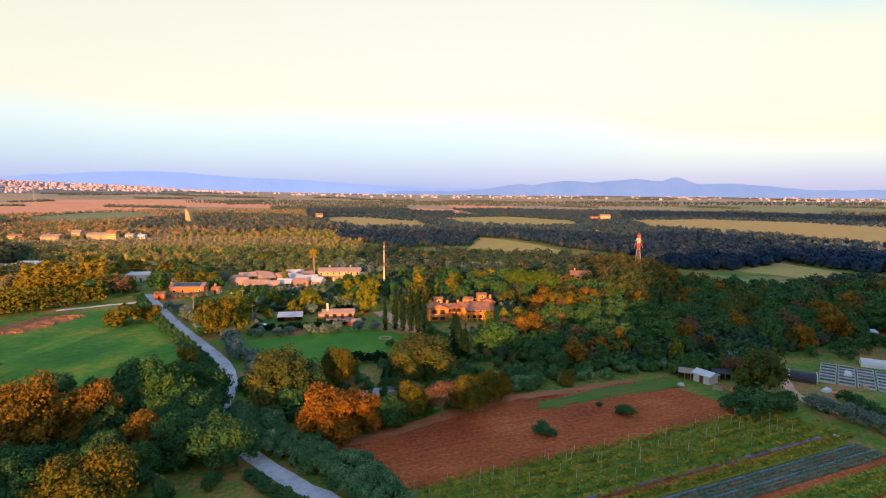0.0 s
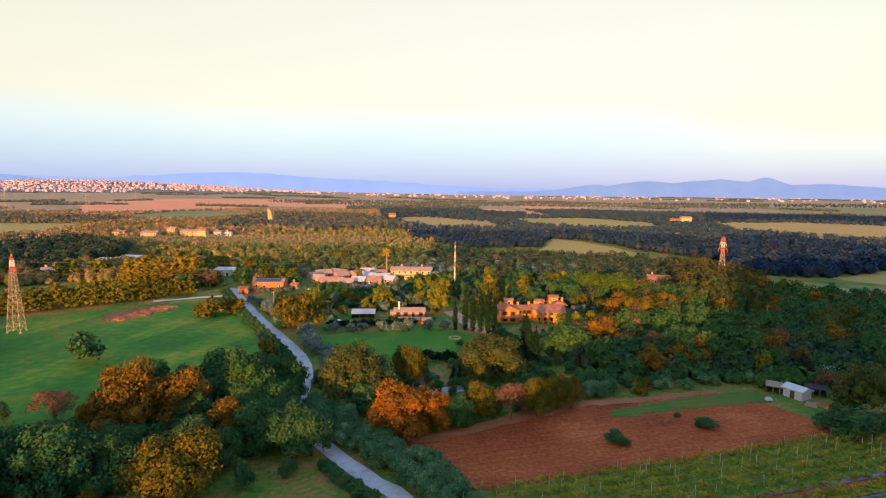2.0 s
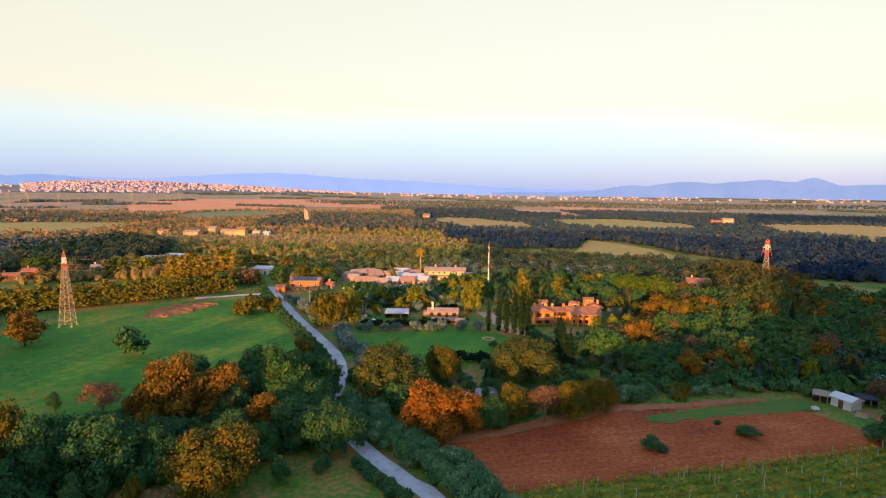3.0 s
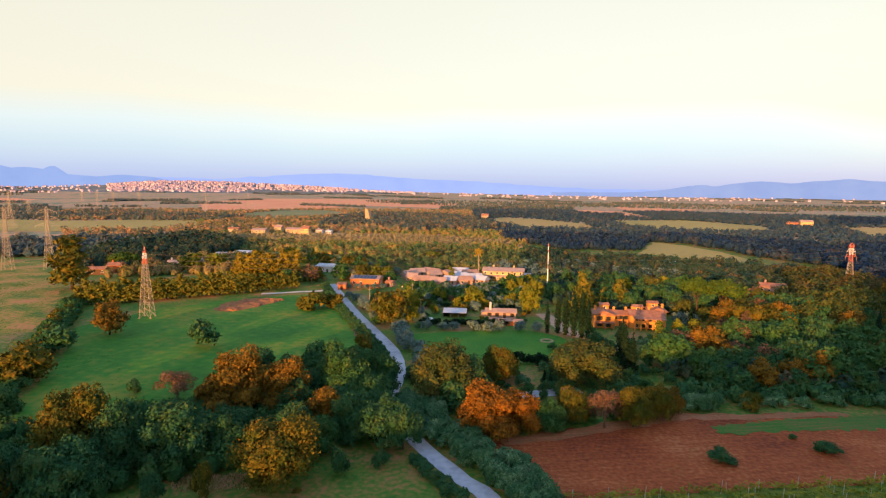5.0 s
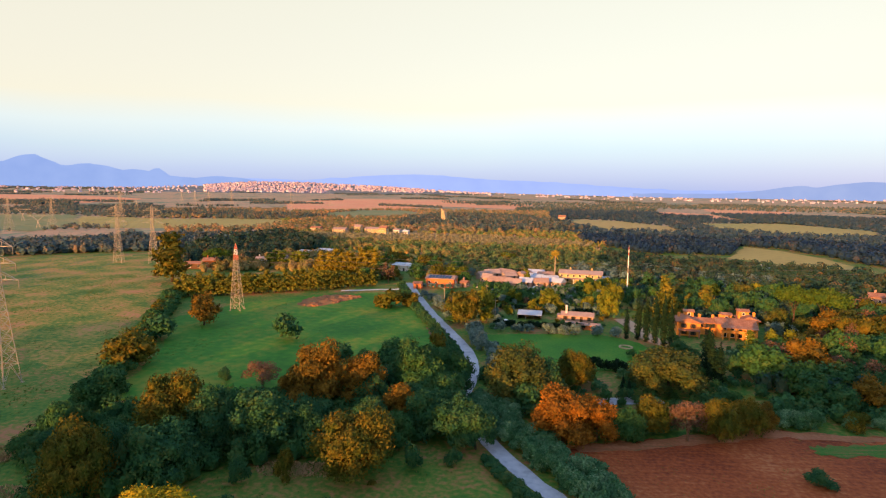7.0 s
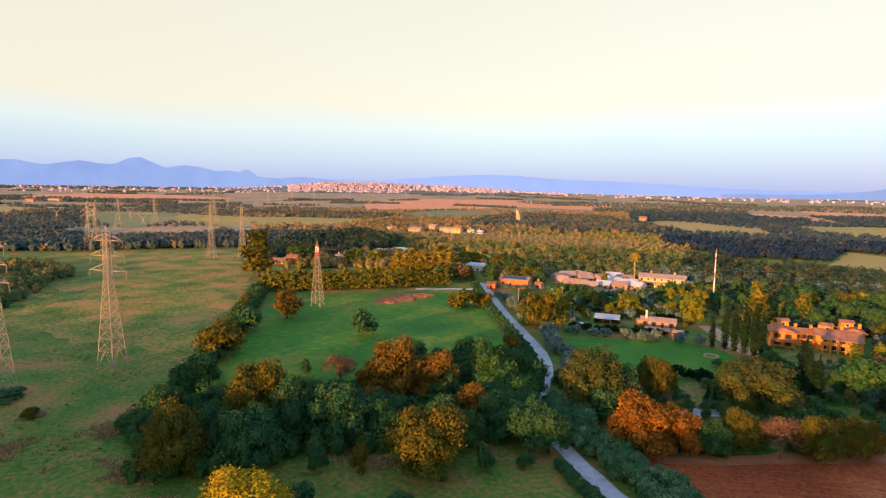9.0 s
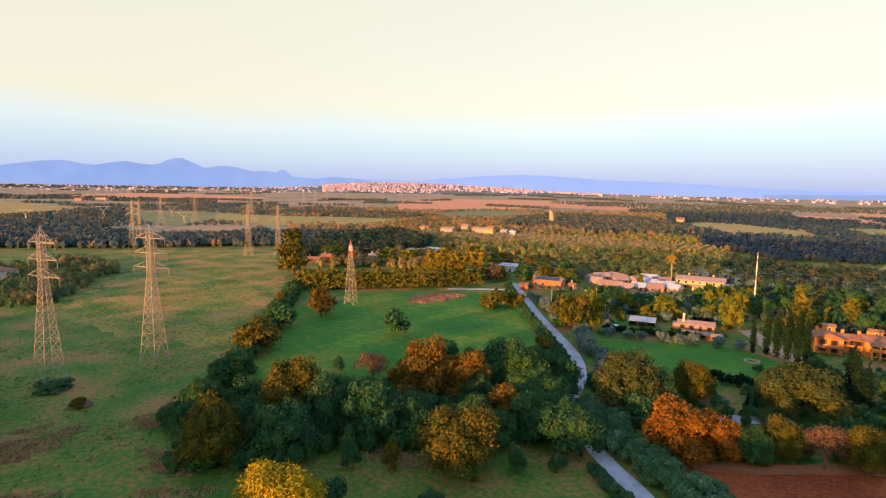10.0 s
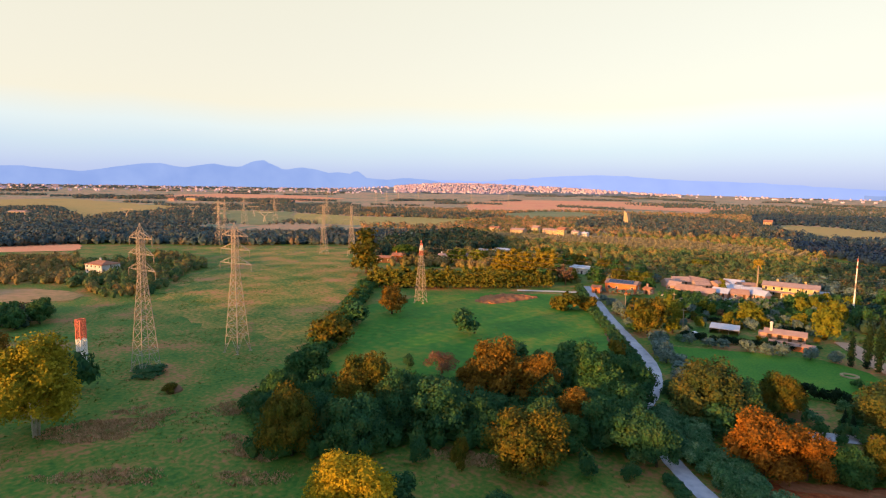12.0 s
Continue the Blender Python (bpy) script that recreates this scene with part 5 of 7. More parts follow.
# far farmhouses
for p, r, L, W, H, wall, roof, label in (
    ((-369.5, 515.4), 10, 22, 13, 6, STONE, PALE_TILES, "sunlit stone farmhouse with a tiled roof"),
    ((-363.9, 543.1), 10, 11, 10, 8, YELLOW_WALL, PALE_TILES, "sunlit tall yellow farmhouse"),
    ((-342.0, 544.1), 8, 30, 12, 6, STONE, PALE_TILES, "long sunlit stone farmhouse"),
    ((-318.6, 526.0), 8, 12, 10, 9, YELLOW_WALL, TILES, "sunlit yellow house beside the farm"),
    ((-323.0, 564.5), 8, 12, 9, 4, WHITE_WALL, PALE_TILES, "small pale farm building"),
    ((-303.9, 550.9), 8, 9, 8, 4, WHITE_WALL, SHEET, "small white farm shed"),
    ((-415.2, 530.9), 8, 18, 10, 5, STONE, TILES, "stone farmhouse among scrub"),
    ((-208.9, 922.0), 12, 16, 12, 10, STONE, TILES, "far stone farmhouse on a rise"),
    ((292.1, 990.6), 0, 24, 14, 9, YELLOW_WALL, PALE_TILES, "far pale-yellow farmhouse before the woods"),
    ((273.1, 988.6), 0, 22, 12, 6, RED_WALL, TILES, "far red-roofed farm building"),
    ((77.8, 307.5), -8, 16, 10, 5, PINK_WALL, TILES, "red-roofed house half hidden by trees"),
    ((39.6, 395.4), 0, 12, 8, 4, WHITE_WALL, SHEET, "white-roofed house among woods"),
    ((-353.8, 90.8), 20, 19, 14, 6, WHITE_WALL, TILES, "pink villa with a hipped red roof beside scrub"),
    ((-282.4, 252.6), 30, 11, 9, 5, RED_WALL, TILES, "orange-red farmhouse behind the windbreak"),
    ((-284.4, 241.5), 30, 14, 9, 4, SHUTTER, TILES, "dark barn beside the red farmhouse"),
    ((-253.8, 283.6), 30, 15, 10, 5, YELLOW_WALL, PALE_TILES, "sunlit yellow house behind the windbreak"),
    ((-265.2, 280.2), 30, 10, 8, 4, WHITE_WALL, PALE_TILES, "small white house behind the windbreak"),
    ((-1626.4, 656.8), 40, 38, 24, 9, YELLOW_WALL, PALE_TILES, "far cream farm on the ridge"),
    ((-1629.3, 602.9), 40, 26, 18, 8, PINK_WALL, TILES, "far pink farmhouse on the ridge"),
    ((-1110.5, 173.0), 40, 40, 16, 5, STONE, PALE_TILES, "far pale barn on a green slope"),
):
    CLEARINGS.append((*p, L * 0.4 + 5))
    house(*p, r, L * 0.72, W * 0.8, H * 0.85, H * 0.3, wall, roof, label, floors=2 if H > 5.5 else 1, bays=4, stacks=1, hip=4.0 if "hipped" in label else 0.0, name="farmhouse")


def ruin(x, y, rot):
    root = turned(x, y, rot, "ruined_tower")
    v, f = box(-4, 4, -4, 4, -1, 18)
    v[4], v[5], v[6] = (-4, -4, 22), (1, -4, 17), (4, 4, 15)
    mesh_ob("tower_wall", v, f, STONE, root)
    mesh_ob("low_wall", *join(box(-30, -4.2, -2, 2, -1, 5), box(-52, -34, -3, 1, -1, 3), box(4.2, 14, -2, 1, -1, 4)), STONE, root)
    return tagged(root, "sunlit ruined stone tower with broken walls", "ruin")


ruin(*(-377.8, 813.5), 10)
CLEARINGS.append((*(-381.7, 812.8), 26))

# ---------- towers and lines ----------
def pylon(x, y, rot, H=39.0, base=7.0, arms=True, striped=0.0, label="", legs_open=5.0, arm_w=5.2, near=True):
    """Lattice power pylon: four legs, crossed bracing on each side, three pairs of arms with insulators."""
    root = turned(x, y, rot, "power_pylon")
    top_w = 1.5 if arms else 0.7
    waist = H * 0.66
    def half(z):
        if arms:
            return base / 2 + (top_w / 2 - base / 2) * min(1, z / waist) if z < waist else top_w / 2 * (1 - 0.15 * (z - waist) / (H - waist))
        return base / 2 + (top_w / 2 - base / 2) * (z / (H * 0.96))
    zs = [0.0, legs_open]
    while zs[-1] < H * 0.93:
        zs.append(zs[-1] + max(1.1, half(zs[-1]) * 1.55))
    zs[-1] = H * 0.94
    band = lambda z: STEEL if z < H * (1 - striped) else (RED_PAINT if int((H - z) / (H * striped / 3.0001)) % 2 == 0 else WHITE_PAINT)
    corner = lambda k, z: (((-1, -1), (1, -1), (1, 1), (-1, 1))[k][0] * half(z), ((-1, -1), (1, -1), (1, 1), (-1, 1))[k][1] * half(z), z)
    lw = 0.13 if arms else 0.11
    groups = {}
    for k in range(4):
        for a, b in zip(zs, zs[1:]):
            run = groups.setdefault(("leg", k, band((a + b) / 2)), [corner(k, a)] if arms and not striped else [])
            run.append(corner(k, b) if arms and not striped else beam(corner(k, a), corner(k, b), lw))
    for k in range(4):
        j = (k + 1) % 4
        for i, (a, b) in enumerate(zip(zs, zs[1:])):
            bits = []
            if i == 0:
                mid = [(corner(k, b)[q] + corner(j, b)[q]) / 2 for q in range(3)]
                bits += [beam(corner(k, 0), mid, lw * 0.6), beam(corner(j, 0), mid, lw * 0.6), beam(corner(k, a + (b - a) * .5), [(corner(k, 0)[q] + mid[q]) / 2 for q in range(3)], lw * .5), beam(corner(j, a + (b - a) * .5), [(corner(j, 0)[q] + mid[q]) / 2 for q in range(3)], lw * .5)]
            else:
                bits += [beam(corner(k, a), corner(j, b), lw * 0.6), beam(corner(j, a), corner(k, b), lw * 0.6)]
            bits.append(beam(corner(k, b), corner(j, b), lw * 0.55))
            groups.setdefault(("bracing", k, band((a + b) / 2)), []).extend(bits)
    if near:
        for (n, k, m), bits in groups.items():
            if n == "leg":
                mesh_ob(n, *(tube(bits, [lw * 0.72] * len(bits), 4) if arms and not striped else join(*bits)), m, root)
            else:
                for bit in bits:
                    mesh_ob("brace", *bit, m, root)
    else:
        groups = {g: (bits if g[0] != "leg" or striped or not arms else [tube(bits, [lw * 0.72] * len(bits), 4)]) for g, bits in groups.items()}
        for m in {g[2].name: g[2] for g in groups}.values():
            tagged(mesh_ob("lattice", *join(*[q for g, bits in groups.items() if g[2] == m for q in bits]), m, root), kind="stuff")
    tip = [beam(corner(k, zs[-1]), (0, 0, H), lw * 0.8) for k in range(4)]
    mesh_ob("peak", *join(*tip), band(H - 0.2), root)
    ends = []
    if arms:
        for i, z in enumerate((H * 0.90, H * 0.795, H * 0.69)):
            for s in (-1, 1):
                w = arm_w + (0.5 if i == 1 else 0) + (1.0 if i == 2 else 0)
                e = (s * w, 0, z)
                bits = [beam((s * half(z), q * half(z), z), e, lw * 0.8) for q in (-1, 1)] + [beam((s * half(z), q * half(z), z + 2.0), e, lw * 0.7) for q in (-1, 1)]
                for t in (0.35, 0.68):
                    bits.append(beam((s * (half(z) + (w - half(z)) * t), 0, z), (s * (half(z) + (w - half(z)) * t), 0, z + 2.0 * (1 - t)), lw * 0.5))
                mesh_ob("crossarm", *join(*bits), band(z) if striped else STEEL, root)
                mesh_ob("insulator", *tube([(e[0], 0, z - 0.1), (e[0], 0, z - 0.7), (e[0], 0, z - 1.4), (e[0], 0, z - 2.1)], [0.05, 0.12, 0.12, 0.06], 6), INSUL, root)
                ends.append(root.matrix_basis @ Vector((e[0], 0, z - 2.1)))
    for k in range(4):
        c = corner(k, 0)
        mesh_ob("footing", *box(c[0] - 0.35, c[0] + 0.35, c[1] - 0.35, c[1] + 0.35, -0.4, 0.2), STONE, root)
    tagged(root, label or "tall galvanised lattice power pylon with three crossarms", "pylon", group="power pylons")
    return root, ends


PY = {}
for key, p, rot, H in (("q1", (-155.7, 48.3), 12, 39.5), ("q2", (-156.1, 74.0), 18, 39.0), ("q4", (-344.6, 233.7), 36, 39.0), ("q5", (-324.5, 244.1), 36, 38.5),
                       ("q6", (-458.0, 205.7), 26, 39.0), ("q7", (-459.7, 211.9), 26, 38.0)):
    PY[key] = pylon(*p, rot, H, base=5.2)
PY["p1"] = pylon(*(-170.7, 165.3), 20, 27.5, base=4.2, arms=False, striped=0.27, label="slim lattice pylon with a red and white painted top", legs_open=2.5)
PY["pr"] = pylon(*(122.2, 340.5), -10, 24.6, base=4.4, arms=True, striped=0.42, label="lattice pylon with red and white painted top above the woods", legs_open=2.5, arm_w=1.4)
for p, H in (((-680.1, 339.7), 38), ((-705.5, 397.9), 38), ((-660.1, 454.0), 46), ((-1010.6, 728.9), 26), ((-888.9, 1193.2), 45), ((-782.6, 916.0), 42), ((-1061.3, 1022.9), 42), ((-1229.4, 1015.4), 36), ((-1161.8, 998.0), 40), ((-1045.2, 937.4), 42)):
    pylon(*p, 35, H, base=8, label="far lattice power pylon on the ridge", near=False)


def v_pylon(x, y, rot, H):
    """A far pylon with a V-shaped head."""
    root = turned(x, y, rot, "power_pylon")
    mesh_ob("mast", *join(beam((-2, 0, 0), (0, 0, H * 0.55), 0.5), beam((2, 0, 0), (0, 0, H * 0.55), 0.5)), STEEL, root)
    mesh_ob("head", *join(beam((0, 0, H * 0.55), (-6, 0, H * .93), 0.4), beam((0, 0, H * 0.55), (6, 0, H * .93), 0.4), beam((-11, 0, H * .93), (11, 0, H * .93), 0.5), beam((-6, 0, H * .93), (-8, 0, H), 0.4), beam((6, 0, H * .93), (8, 0, H), 0.4)), STEEL, root)
    return tagged(root, "far pylon with a V-shaped head", "pylon", group="power pylons")


for p in ((-866.1, 256.5), (-904.2, 365.6), (-863.6, 448.9), (-713.3, 386.6)):
    v_pylon(*p, 40, 15 * math.hypot(*p) / 800)


def cable(a, b, sag, r=0.045):
    a, b = Vector(a), Vector(b)
    pts = []
    for i in range(17):
        t = i / 16
        p = a.lerp(b, t)
        p.z -= sag * 4 * t * (1 - t)
        pts.append(p)
    ob = mesh_ob("power_cable", *tube(pts, [r] * 17, 4), CABLE)
    return tagged(ob, "thin sagging overhead power cable", "cable", group="power cables")


for a, b in (("q2", "q5"), ("q1", "q4"), ("q5", "q7"), ("q4", "q6")):
    for i in range(6):
        cable(PY[a][1][i], PY[b][1][i], 6.0, 0.03)
p1 = PY["p1"][0].matrix_basis.translation
for z, e in ((24.5, 0), (22.5, 2), (20.5, 4)):
    cable((p1.x + 0.4, p1.y, z), PY["pr"][1][e], 4.5, 0.05)


def radio_mast(x, y):
    root = turned(x, y, 0, "antenna_mast")
    H = 25.0
    for i, (a, b, m) in enumerate(((0, 6, WHITE_PAINT), (6, 11.5, WHITE_PAINT), (11.5, 14, STEEL), (14, 20, WHITE_PAINT), (20, 21.2, RED_PAINT), (21.2, 22.8, WHITE_PAINT), (22.8, 24, RED_PAINT))):
        mesh_ob("pole_section", *tube([(0, 0, a), (0, 0, b)], [0.36 - 0.008 * a, 0.36 - 0.008 * b], 10), m, root)
    mesh_ob("lightning_rod", *tube([(0, 0, 24), (0, 0, H)], [0.08, 0.04], 5), STEEL, root)
    return tagged(root, "tall white antenna mast with red bands", "mast")


radio_mast(*(-29.8, 274.8))


def striped_tower(x, y):
    """Short square lattice cabin tower in red and white."""
    root = turned(x, y, 25, "striped_tower")
    H, w = 13.5, 0.8
    for i in range(5):
        a, b = H * i / 5, H * (i + 1) / 5
        m = (WHITE_PAINT, WHITE_PAINT, WHITE_PAINT, RED_PAINT, RED_PAINT)[i]
        bits = []
        for k in range(4):
            c = ((-w, -w), (w, -w), (w, w), (-w, w))
            p, q = c[k], c[(k + 1) % 4]
            h2 = (a + b) / 2
            bits += [beam((*p, a), (*p, b), 0.26)]
            bits += [w2 for z0, z1 in ((a, h2), (h2, b)) for w2 in (beam((*p, z0), (*q, z1), 0.13), beam((*q, z0), (*p, z1), 0.13), beam((*p, z1), (*q, z1), 0.15))]
        for bit in bits:
            mesh_ob("brace", *bit, m, root)
    return tagged(root, "short square tower painted red and white", "tower")


striped_tower(*(-168.9, 36.9))


def palm(x, y, H=18.0):
    root = turned(x, y, 0, "palm_tree")
    mesh_ob("trunk", *tube([(0, 0, -0.2), (0.1, 0, H * 0.5), (0, 0, H * 0.86)], [0.42, 0.3, 0.34], 8), TIMBER, root)
    verts, faces = [], []
    rs = random.Random(3)
    for i in range(46):
        a, e = rs.uniform(0, 6.28), rs.uniform(-0.7, 1.3)
        L = 3.3
        prev = None
        for k in range(5):
            t = k / 4
            r = L * t * math.cos(e * (1 - 0.3 * t))
            z = H * 0.86 + L * t * math.sin(e) - 1.0 * t * t
            w = 0.42 * (1 - t) + 0.08
            o = len(verts)
            verts += [(r * math.cos(a) - w * math.sin(a), r * math.sin(a) + w * math.cos(a), z - 0.1), (r * math.cos(a), r * math.sin(a), z), (r * math.cos(a) + w * math.sin(a), r * math.sin(a) - w * math.cos(a), z - 0.1)]
            if k:
                faces += [(o - 3, o - 2, o + 1, o), (o - 2, o - 1, o + 2, o + 1)]
    mesh_ob("crown", *join((verts, faces), foliage([(0, 0, H * 0.88, 2.3, 2.3, 1.7)], 260, 0.8, 5)), L_PALM, root)
    return tagged(root, "fan palm with a golden sunlit crown", "palm")


palm(*(-71.5, 300.8))


# ---------- trees that stand out singly ----------
for k, rows in (
    ("gold", [(-77.8, 186.5, 13.4, 14.6), (-52.8, 75.7, 11.9, 14.9), (-89.2, 68.7, 15.5, 13.2), (-43.4, 137.2, 8.5, 8.3), (-39.8, 123.0, 6.8, 7.2), (-6.6, 117.8, 8.2, 8.1), (-26.8, 137.9, 10.2, 9.7), (-32.4, 215.3, 2.3, 2.3), (11.1, 125.5, 8.4, 7.0), (5.9, 120.0, 9.3, 8.2), (-87.2, 50.7, 13.6, 11.0), (-141.9, 97.7, 10.2, 14.6)]),
    ("olivegold", [(-5.0, 144.0, 11.6, 19.2), (-36.1, 121.8, 13.6, 17.6), (80.4, 133.8, 11.6, 12.3)]),
    ("brown", [(-162.4, 141.2, 12.8, 11.3), (-75.5, 95.1, 16.7, 13.0), (-68.4, 102.2, 12.8, 10.9), (-55.3, 96.5, 9.9, 8.6), (-83.0, 96.3, 8.4, 8.1), (46.7, 158.7, 8.3, 8.4), (58.5, 158.8, 5.9, 6.7), (171.3, 221.1, 10.6, 20.9), (114.8, 171.6, 9.3, 9.1)]),
    ("oak", [(-79.0, 58.8, 12.4, 10.9), (-73.1, 74.8, 13.1, 12.6), (-80.7, 70.7, 14.2, 10.4), (-86.9, 56.0, 11.2, 7.6), (-94.1, 75.8, 11.9, 9.0), (-67.6, 81.9, 9.5, 8.0), (-58.7, 90.9, 8.3, 9.2), (-41.5, 95.0, 9.9, 11.6), (-37.1, 94.7, 9.1, 8.2), (-48.2, 94.6, 10.3, 9.9), (-31.6, 124.3, 10.3, 10.6), (-105.6, 55.7, 6.3, 7.3), (-149.8, 18.8, 10.3, 7.5)]),
    ("green", [(-61.3, 115.3, 13.0, 12.4), (-51.2, 108.0, 8.2, 11.0), (-60.2, 124.9, 8.7, 9.3), (-51.7, 87.9, 7.8, 7.5), (-11.0, 111.7, 7.0, 7.0), (-14.5, 111.1, 5.9, 7.2), (-119.7, 75.3, 9.6, 12.3), (-108.5, 61.4, 9.2, 7.7), (-58.9, 113.7, 8.2, 11.0), (-51.0, 109.8, 8.5, 10.6), (-74.2, 128.1, 8.4, 11.0), (-65.2, 132.2, 7.3, 9.9)]),
    ("orange", [(-22.6, 105.0, 11.7, 12.7), (-16.6, 108.8, 9.7, 8.7), (-26.6, 106.7, 6.6, 6.9), (22.6, 290.5, 4.6, 7.9), (-19.8, 106.9, 5.4, 6.9)]),
    ("bare", [(0.1, 117.4, 9.1, 7.1), (-96.5, 100.6, 7.3, 8.9), (42.9, 167.1, 9.0, 7.8), (35.2, 173.0, 8.4, 7.3), (43.3, 198.5, 11.7, 5.0), (79.0, 146.3, 6.4, 5.6), (-149.8, 251.4, 12.0, 9.5)]),
    ("yellow", [(-62.2, 45.4, 11.6, 12.6)]),
    ("lime", [(-31.3, 223.5, 14.7, 9.9), (-56.4, 228.2, 9.7, 9.6), (-229.6, 356.0, 7.5, 11.1), (-79.9, 215.1, 9.2, 9.1), (-118.1, 361.4, 8.3, 13.6), (68.4, 156.2, 8.0, 5.3), (-240.3, 266.6, 12.5, 15.0), (-226.3, 272.7, 12.5, 14.5), (-214.0, 282.0, 10.5, 12.0)]),
    ("poplar", [(15.6, 177.0, 10.5, 5.6), (20.1, 181.1, 10.9, 5.7), (26.5, 185.5, 10.4, 5.1), (141.8, 256.9, 6.8, 4.8), (-83.4, 286.4, 8.2, 4.8)]),
    ("cypress", [(4.0, 163.3, 15.0, 4.2), (6.9, 158.0, 11.6, 3.4), (4.9, 157.9, 13.7, 3.0), (-17.0, 193.7, 14.9, 2.9), (-14.2, 192.2, 16.4, 3.0), (-11.3, 190.7, 17.9, 3.0), (-8.6, 189.2, 18.6, 3.0), (-6.5, 187.7, 16.1, 2.8), (-20.6, 192.9, 11.4, 2.4), (-15.1, 138.4, 5.3, 1.3), (-13.5, 136.8, 5.1, 1.3), (29.6, 231.8, 9.1, 2.9), (36.5, 224.4, 7.7, 2.8), (76.6, 152.6, 9.1, 5.5), (14.5, 299.8, 6.3, 3.1), (29.2, 215.8, 9.2, 2.7)]),
    ("pine", [(32.0, 226.3, 17.6, 12.0), (40.5, 220.5, 18.6, 14.5), (-263.2, 240.3, 14.1, 17.0)]),
    ("bush", [(-67.9, 64.6, 6.3, 4.1), (-44.0, 81.8, 5.6, 3.7), (-149.8, 32.8, 10.8, 7.9), (-60.7, 53.0, 5.7, 6.7), (-121.2, 138.2, 9.7, 10.5), (21.1, 108.6, 2.9, 5.1), (41.8, 119.6, 2.5, 5.6), (71.0, 119.8, 6.6, 13.4), (78.6, 121.6, 5.1, 6.5), (-38.4, 86.9, 3.6, 3.5), (-108.8, 100.3, 4.0, 3.8), (-158.3, 120.4, 9.5, 12.4), (-48.3, 132.0, 4.3, 6.9), (-152.6, 47.6, 2.1, 10.4), (-49.0, 63.5, 3.6, 5.2), (37.1, 124.5, 1.3, 2.0)]),
    ("goldbush", [(-62.1, 69.2, 6.3, 3.8), (-135.4, 46.9, 2.5, 4.1), (-117.0, 201.3, 8.0, 15.2), (-112.1, 206.9, 6.3, 9.6), (-48.1, 74.7, 1.0, 1.9), (32.4, 139.6, 4.6, 6.0), (-71.3, 149.9, 6.2, 6.4), (-41.6, 152.0, 1.3, 2.6), (-122.8, 199.7, 6.1, 7.2)]),
    ("conifer", [(-10.5, 231.0, 17.9, 14.1), (4.2, 243.1, 13.1, 14.3), (-2.1, 239.3, 9.7, 8.5)]),
    ("eucalypt", [(-252.0, 199.9, 26.6, 21.3)]),
    ("birch", [(-129.3, 19.5, 22.2, 15.5)]),
):
    for x, y, h, w in rows:
        plant(k, x, y, h, w)

for x, y, h, w in ((-127.0, 249.0, 2.6, 3.6), (-122.5, 249.6, 3.0, 4.0), (-118.0, 250.2, 2.6, 3.6), (-114.0, 251.6, 3.2, 4.2), (-111.0, 254.5, 2.8, 3.8)):
    plant("olive", x, y, h, w)

# hedges and rows
hl = [(-44.6, 115.6), (-37.0, 104.6), (-27.6, 97.2), (-18.8, 89.8), (-10.2, 80.6), (-5.5, 75.5)]
row_of("laurel", hl, 3.0, 4.2, 5.0, 1, 0.8)
row_of("laurel", [(x + 3.0, y + 3.2) for x, y in hl], 3.4, 3.8, 5.0, 2, 0.9)
row_of("lanehedge", [(-33.2, 90.6), (-26.4, 84.4), (-20.4, 79.4)], 2.4, 2.2, 3.2, 4, 0.4)
row_of("bush", [(x - 1.5, y + 1.2) for x, y in hl[:4]], 4.0, 2.6, 3.6, 3, 0.6)
for i in range(14, len(road_mid) - 4, 2):
    a, b = road_mid[i], road_mid[i + 1]
    t = (b - a).normalized()
    nrm = Vector((-t.y, t.x))
    if road_mid[i].length > 150:
        q = a + nrm * 3.4
        plant("lanehedge", q.x + 0.6 * nrm.x, q.y + 0.6 * nrm.y, 2.5, 3.6, seed=i)
        plant("lanehedge", q.x + 2.4 * nrm.x, q.y + 2.4 * nrm.y, 2.2, 3.6, seed=i + 1)
row_of("olive", [(-70.1, 172.2), (-59.4, 157.8), (-52.4, 148.1), (-45.4, 132.9)], 5.0, 5.0, 6.0, 5, 1.5)
row_of("olive", [(-114.7, 225.9), (-103.9, 218.0), (-92.5, 200.3)], 4.5, 4.2, 5.0, 7, 1.0)
row_of("olive", [(-63.7, 183.8), (-53.5, 185.5), (-36.8, 190.4), (-19.2, 195.3)], 6.5, 3.6, 4.6, 8, 0.8)
row_of("darkhedge", [(-66.8, 190.0), (-45.9, 195.2), (-30.5, 202.1)], 2.2, 2.6, 3.0, 9, 0.2)
row_of("darkhedge", [(-33.9, 153.9), (-15.4, 156.2)], 2.0, 3.4, 3.0, 10, 0.2)
row_of("darkhedge", [(-86.6, 214.8), (-71.3, 223.7), (-34.8, 231.4)], 2.4, 2.0, 3.0, 11, 0.3)
row_of("darkhedge", [(-97.6, 230.5), (-66.3, 239.9)], 2.4, 2.0, 3.0, 12, 0.3)
row_of("hedge", [(-214.7, 172.6), (-191.7, 192.1), (-168.1, 217.0), (-151.6, 240.7)], 2.3, 8.0, 6.4, 13, 0.5)
row_of("hedge", [(-223.2, 183.4), (-201.0, 201.4), (-172.3, 232.1)], 2.8, 8.2, 6.4, 14, 0.5)
row_of("goldhedge", [(-197.2, 251.8), (-176.0, 270.1), (-169.5, 271.5)], 2.8, 12.5, 8.5, 15, 0.8)
row_of("goldhedge", [(-208.1, 268.5), (-181.0, 293.6)], 4.0, 13.0, 8.0, 16, 0.8)
